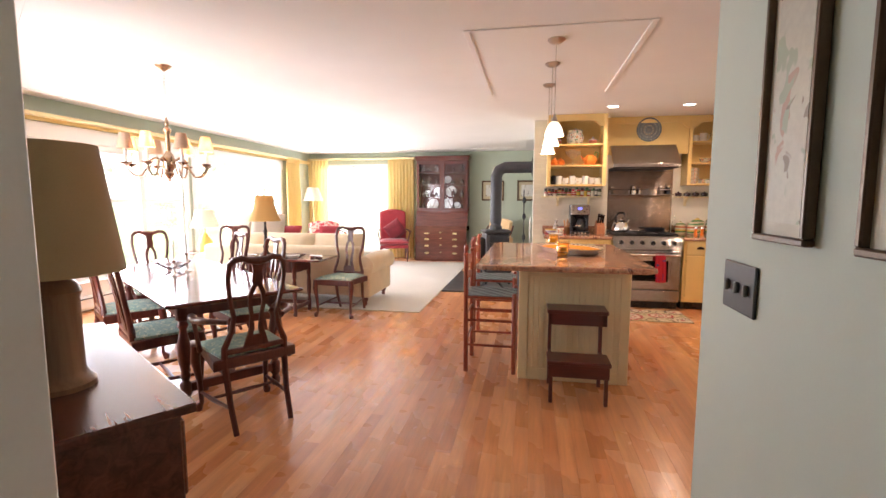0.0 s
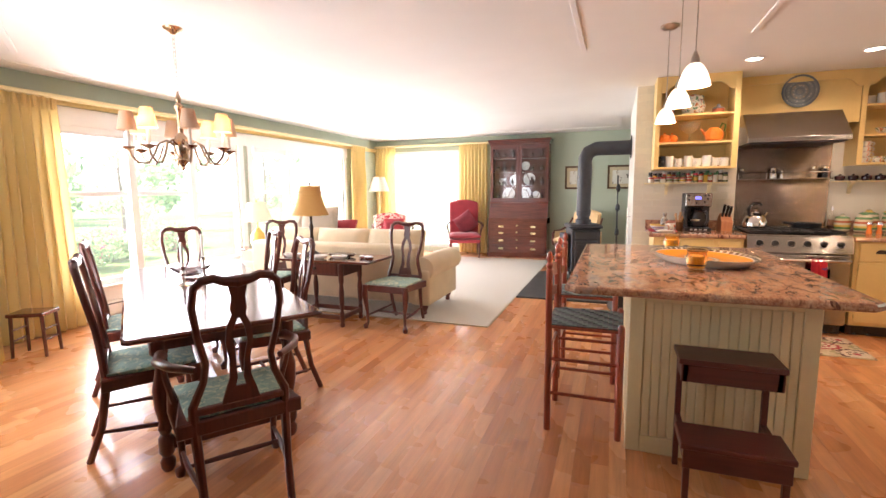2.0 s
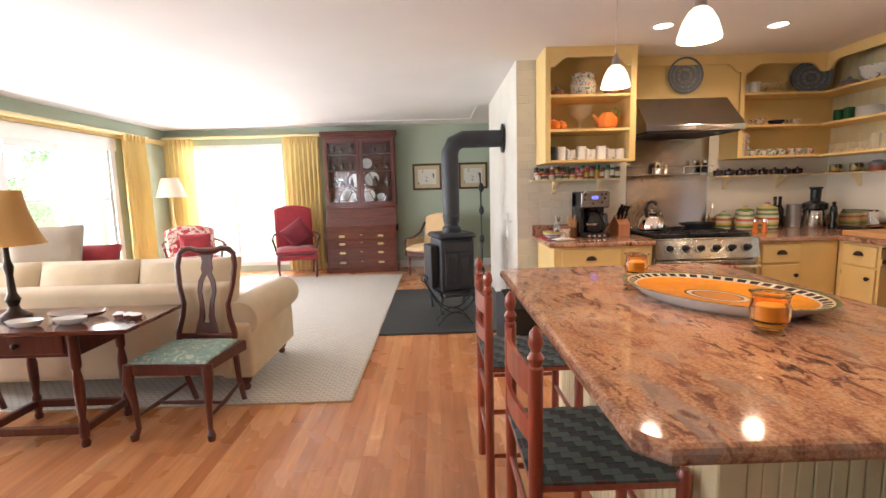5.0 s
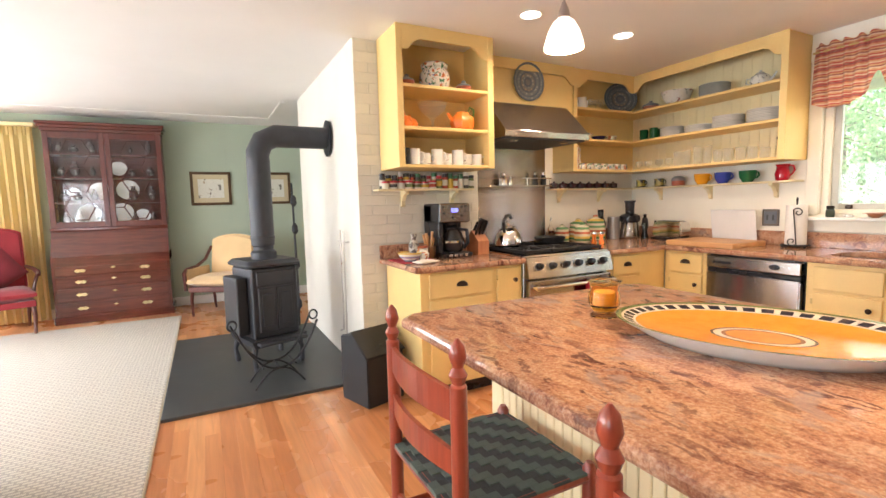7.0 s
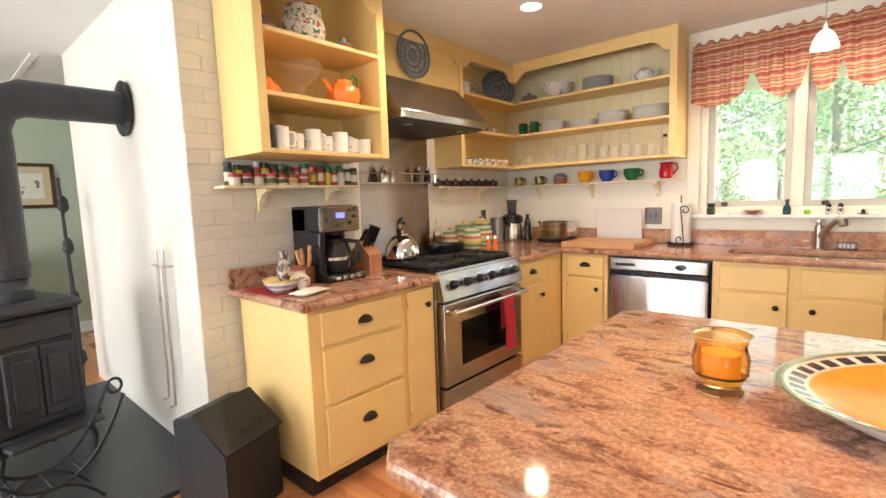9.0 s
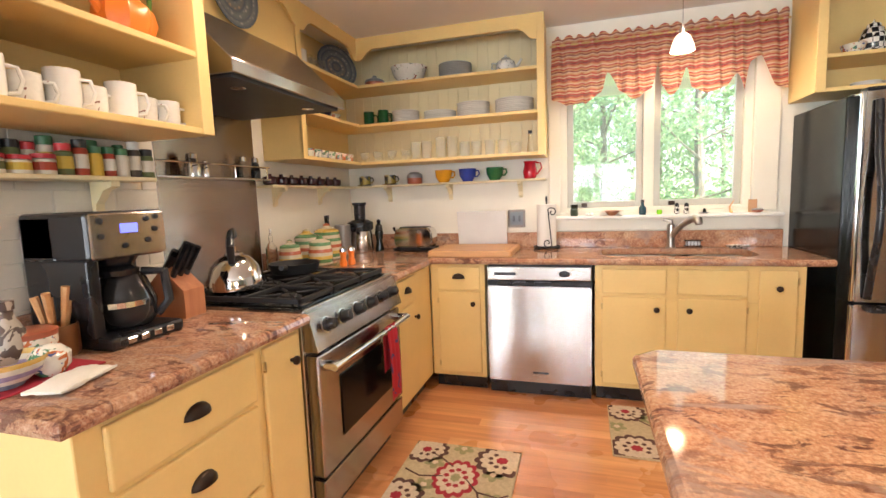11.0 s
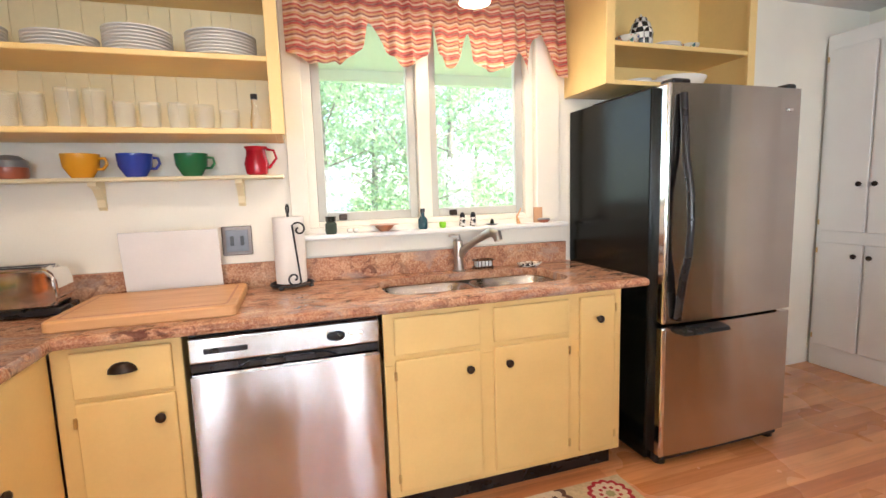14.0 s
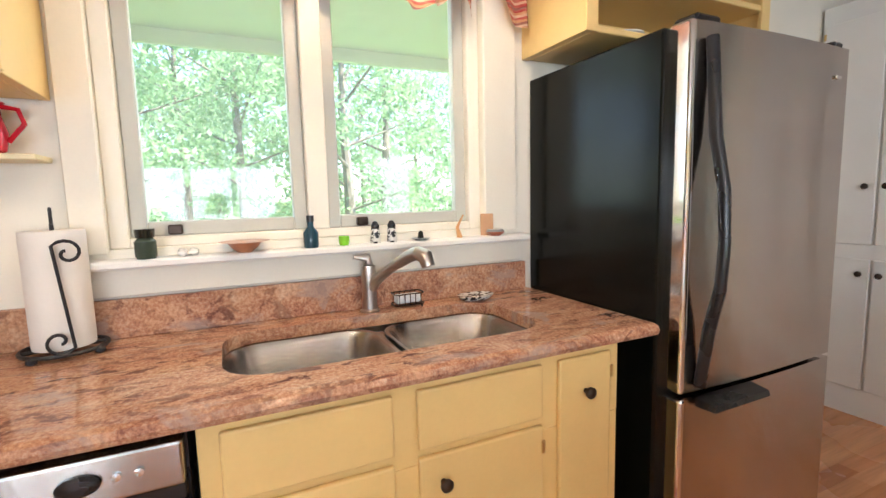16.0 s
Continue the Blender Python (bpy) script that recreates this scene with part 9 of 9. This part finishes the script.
LEAF = leaf_mat("maple_leaf", (0.17, 0.30, 0.12), (0.46, 0.58, 0.30))
PINK = leaf_mat("pink_petal", (0.55, 0.10, 0.16), (0.75, 0.25, 0.30))


def leaves(mesh_name, blobs, n, size, rng):
    """Many small folded leaves scattered through soft blobs (x, y, z, radius)."""
    vs, fs = [], []
    for _ in range(n):
        x, y, z, r = blobs[rng.integers(len(blobs))]
        d = rng.normal(size=3)
        d *= r * rng.random() ** 0.45 / np.linalg.norm(d)
        c = np.array((x, y, z)) + d * (1, 1, 0.75)
        u = rng.normal(size=3)
        u /= np.linalg.norm(u)
        w = np.cross(u, rng.normal(size=3))
        w /= np.linalg.norm(w)
        s = size * rng.uniform(0.6, 1.3)
        k = len(vs)
        vs += [tuple(c - u * s), tuple(c + w * s * 0.45), tuple(c + u * s), tuple(c - w * s * 0.45)]
        fs += [(k, k + 1, k + 2, k + 3)]
    me = bpy.data.meshes.new(mesh_name)
    me.from_pydata(vs, [], fs)
    return me


rng = np.random.default_rng(3)


def tree(h, spread, n, size, low=0.25):
    t = thing("tree", "leafy broadleaf tree in full summer leaf", "tree", pose(0, 0, -0.45), "trees round the house")
    bm = ctube([(0, 0, 0), (0.03, 0.02, h * 0.3), (-0.04, 0.05, h * 0.6), (0.02, 0, h * 0.95)], [0.11, 0.085, 0.06, 0.02], 9)
    part("trunk", bm, BARK, t, "", True)
    blobs = []
    for i in range(11):
        q, z = i * 2.4, h * (low + (0.95 - low) * (i + 0.5) / 11)
        r = spread * (0.45 + 0.5 * math.sin(math.pi * (i + 1) / 13))
        tip = (r * math.cos(q), r * math.sin(q), z + 0.25 * r)
        part("limb", ctube([(0, 0, z * 0.9), (tip[0] * 0.5, tip[1] * 0.5, z + 0.05), tip], [0.028, 0.016, 0.006], 6), BARK, t)
        blobs += [(tip[0], tip[1], tip[2], spread * 0.42), (tip[0] * 0.5, tip[1] * 0.5, tip[2], spread * 0.35)]
    me = leaves("crown", blobs, n, size, rng)
    me.materials.append(LEAF)
    cr = new("crown", me)
    cr.parent = t
    return t


t1, t2 = tree(6.5, 2.0, 6000, 0.062), tree(5.0, 1.7, 5200, 0.06, 0.1)
t1.matrix_world, t2.matrix_world = pose(11.5, 5.0, -0.45), pose(13.0, 8.6, -0.45)
random.seed(21)
spots = [(12.5, 1.8), (10.8, 7.0), (14.5, 3.4), (15.0, 6.2), (13.5, -1.0), (15.5, 10.5), (12.2, 11.5), (17.5, 1.0), (18.0, 8.0), (17.0, 4.8), (10.5, 3.2), (12.0, -3.5), (17.5, 13.0), (20, -2), (20.5, 5.5), (20, 11)]
spots += [(-21, 6.5), (-24, 11.5), (-20, 15.5), (-22, 1.0), (-18, 22), (-14, 27), (-20, -4), (-27, 8), (-3, 29)]
for i, (x, y) in enumerate(spots):
    copy_thing(t1 if i % 2 else t2, pose(x, y, -0.45, 0, 0, random.uniform(0, 360)) @ Matrix.Scale(random.uniform(0.85, 1.35), 4))
for x, y, r in ((-11.5, 8.2, 0.9), (-12.5, 9.8, 0.8), (-10.5, 5.6, 0.7), (-13, 12, 0.9)):
    sh = thing("shrub", "rounded garden shrub with pink flowers", "shrub", pose(x, y, -0.44), "garden shrubs")
    part("stem", ctube([(0, 0, 0), (0.02, 0.02, 0.5)], [0.05, 0.03], 7), BARK, sh)
    bl = [(r * 0.5 * math.cos(q), r * 0.5 * math.sin(q), 0.45 + 0.15 * math.sin(3 * q), r * 0.55) for q in [i * 0.9 for i in range(7)]]
    me = leaves("foliage", bl, 1800, 0.06, rng)
    me.materials.append(LEAF)
    new("foliage", me).parent = sh
    me = leaves("blossom", [(x_, y_, z_ + 0.06, r_ * 1.02) for x_, y_, z_, r_ in bl], 320, 0.05, rng)
    me.materials.append(PINK)
    new("blossom", me).parent = sh
# undergrowth at the wood's edge
vs_blobs = [(9.6 + rng.uniform(0, 9), rng.uniform(-4, 15), rng.uniform(-0.4, 0.5), rng.uniform(0.4, 0.8)) for _ in range(70)]
me = leaves("undergrowth", vs_blobs, 14000, 0.09, rng)
me.materials.append(LEAF)
tagged(new("undergrowth", me), "dense green undergrowth at the wood's edge", "undergrowth", "", "stuff")
far_blobs = [(26 + rng.uniform(0, 6), rng.uniform(-14, 26), rng.uniform(0, 9), rng.uniform(1.2, 2.2)) for _ in range(40)] + [(-30 - rng.uniform(0, 6), rng.uniform(-14, 34), rng.uniform(0, 8), rng.uniform(1.2, 2.2)) for _ in range(50)] + [(rng.uniform(-28, 10), 34 + rng.uniform(0, 6), rng.uniform(0, 8), rng.uniform(1.2, 2.2)) for _ in range(25)]
me = leaves("far_woods", far_blobs, 16000, 0.32, rng)
me.materials.append(LEAF)
tagged(new("far_woods", me), "distant leafy woods beyond the lawn", "woods", "", "stuff")

# ---- floor planks ----
floor_ob = bpy.data.objects["floor"]
PW, LENS = 0.0826, (0.72, 0.95, 1.2, 1.55, 1.9, 2.3)
shared_planks = {}
random.seed(4)
vs, fs = [], []
x, near = -6.9, 0
while x < 4.1:
    y = -2.1 - random.uniform(0, 1.5)
    while y < 12.1:
        ln_ = random.choice(LENS)
        y1 = y + ln_
        xc, yc = x + PW / 2, (y + y1) / 2
        if near < 300 and -2.35 < xc < 1.15 and 0.9 < yc < 6.2:
            if ln_ not in shared_planks:
                ob = part("plank", cbox(-PW / 2 + 0.00025, PW / 2 - 0.00025, -ln_ / 2 + 0.00025, ln_ / 2 - 0.00025, -0.016, 0.0), PLANK, floor_ob)
                shared_planks[ln_] = ob.data
            else:
                ob = new("plank", shared_planks[ln_])
                ob.parent = floor_ob
            ob.location = (xc, yc, 0)
            near += 1
        else:
            k = len(vs)
            a, b_, c_, d_ = x + 0.00025, x + PW - 0.00025, y + 0.00025, y1 - 0.00025
            vs += [(a, c_, 0), (b_, c_, 0), (b_, d_, 0), (a, d_, 0), (a, c_, -0.016), (b_, c_, -0.016), (b_, d_, -0.016), (a, d_, -0.016)]
            fs += [(k, k + 1, k + 2, k + 3), (k, k + 4, k + 5, k + 1), (k + 1, k + 5, k + 6, k + 2), (k + 2, k + 6, k + 7, k + 3), (k + 3, k + 7, k + 4, k)]
        y = y1
    x += PW
me = bpy.data.meshes.new("planks")
me.from_pydata(vs, [], fs)
me.materials.append(PLANKS)
pk_ = tagged(new("planks", me), "", "", "", "stuff")
pk_.parent = floor_ob
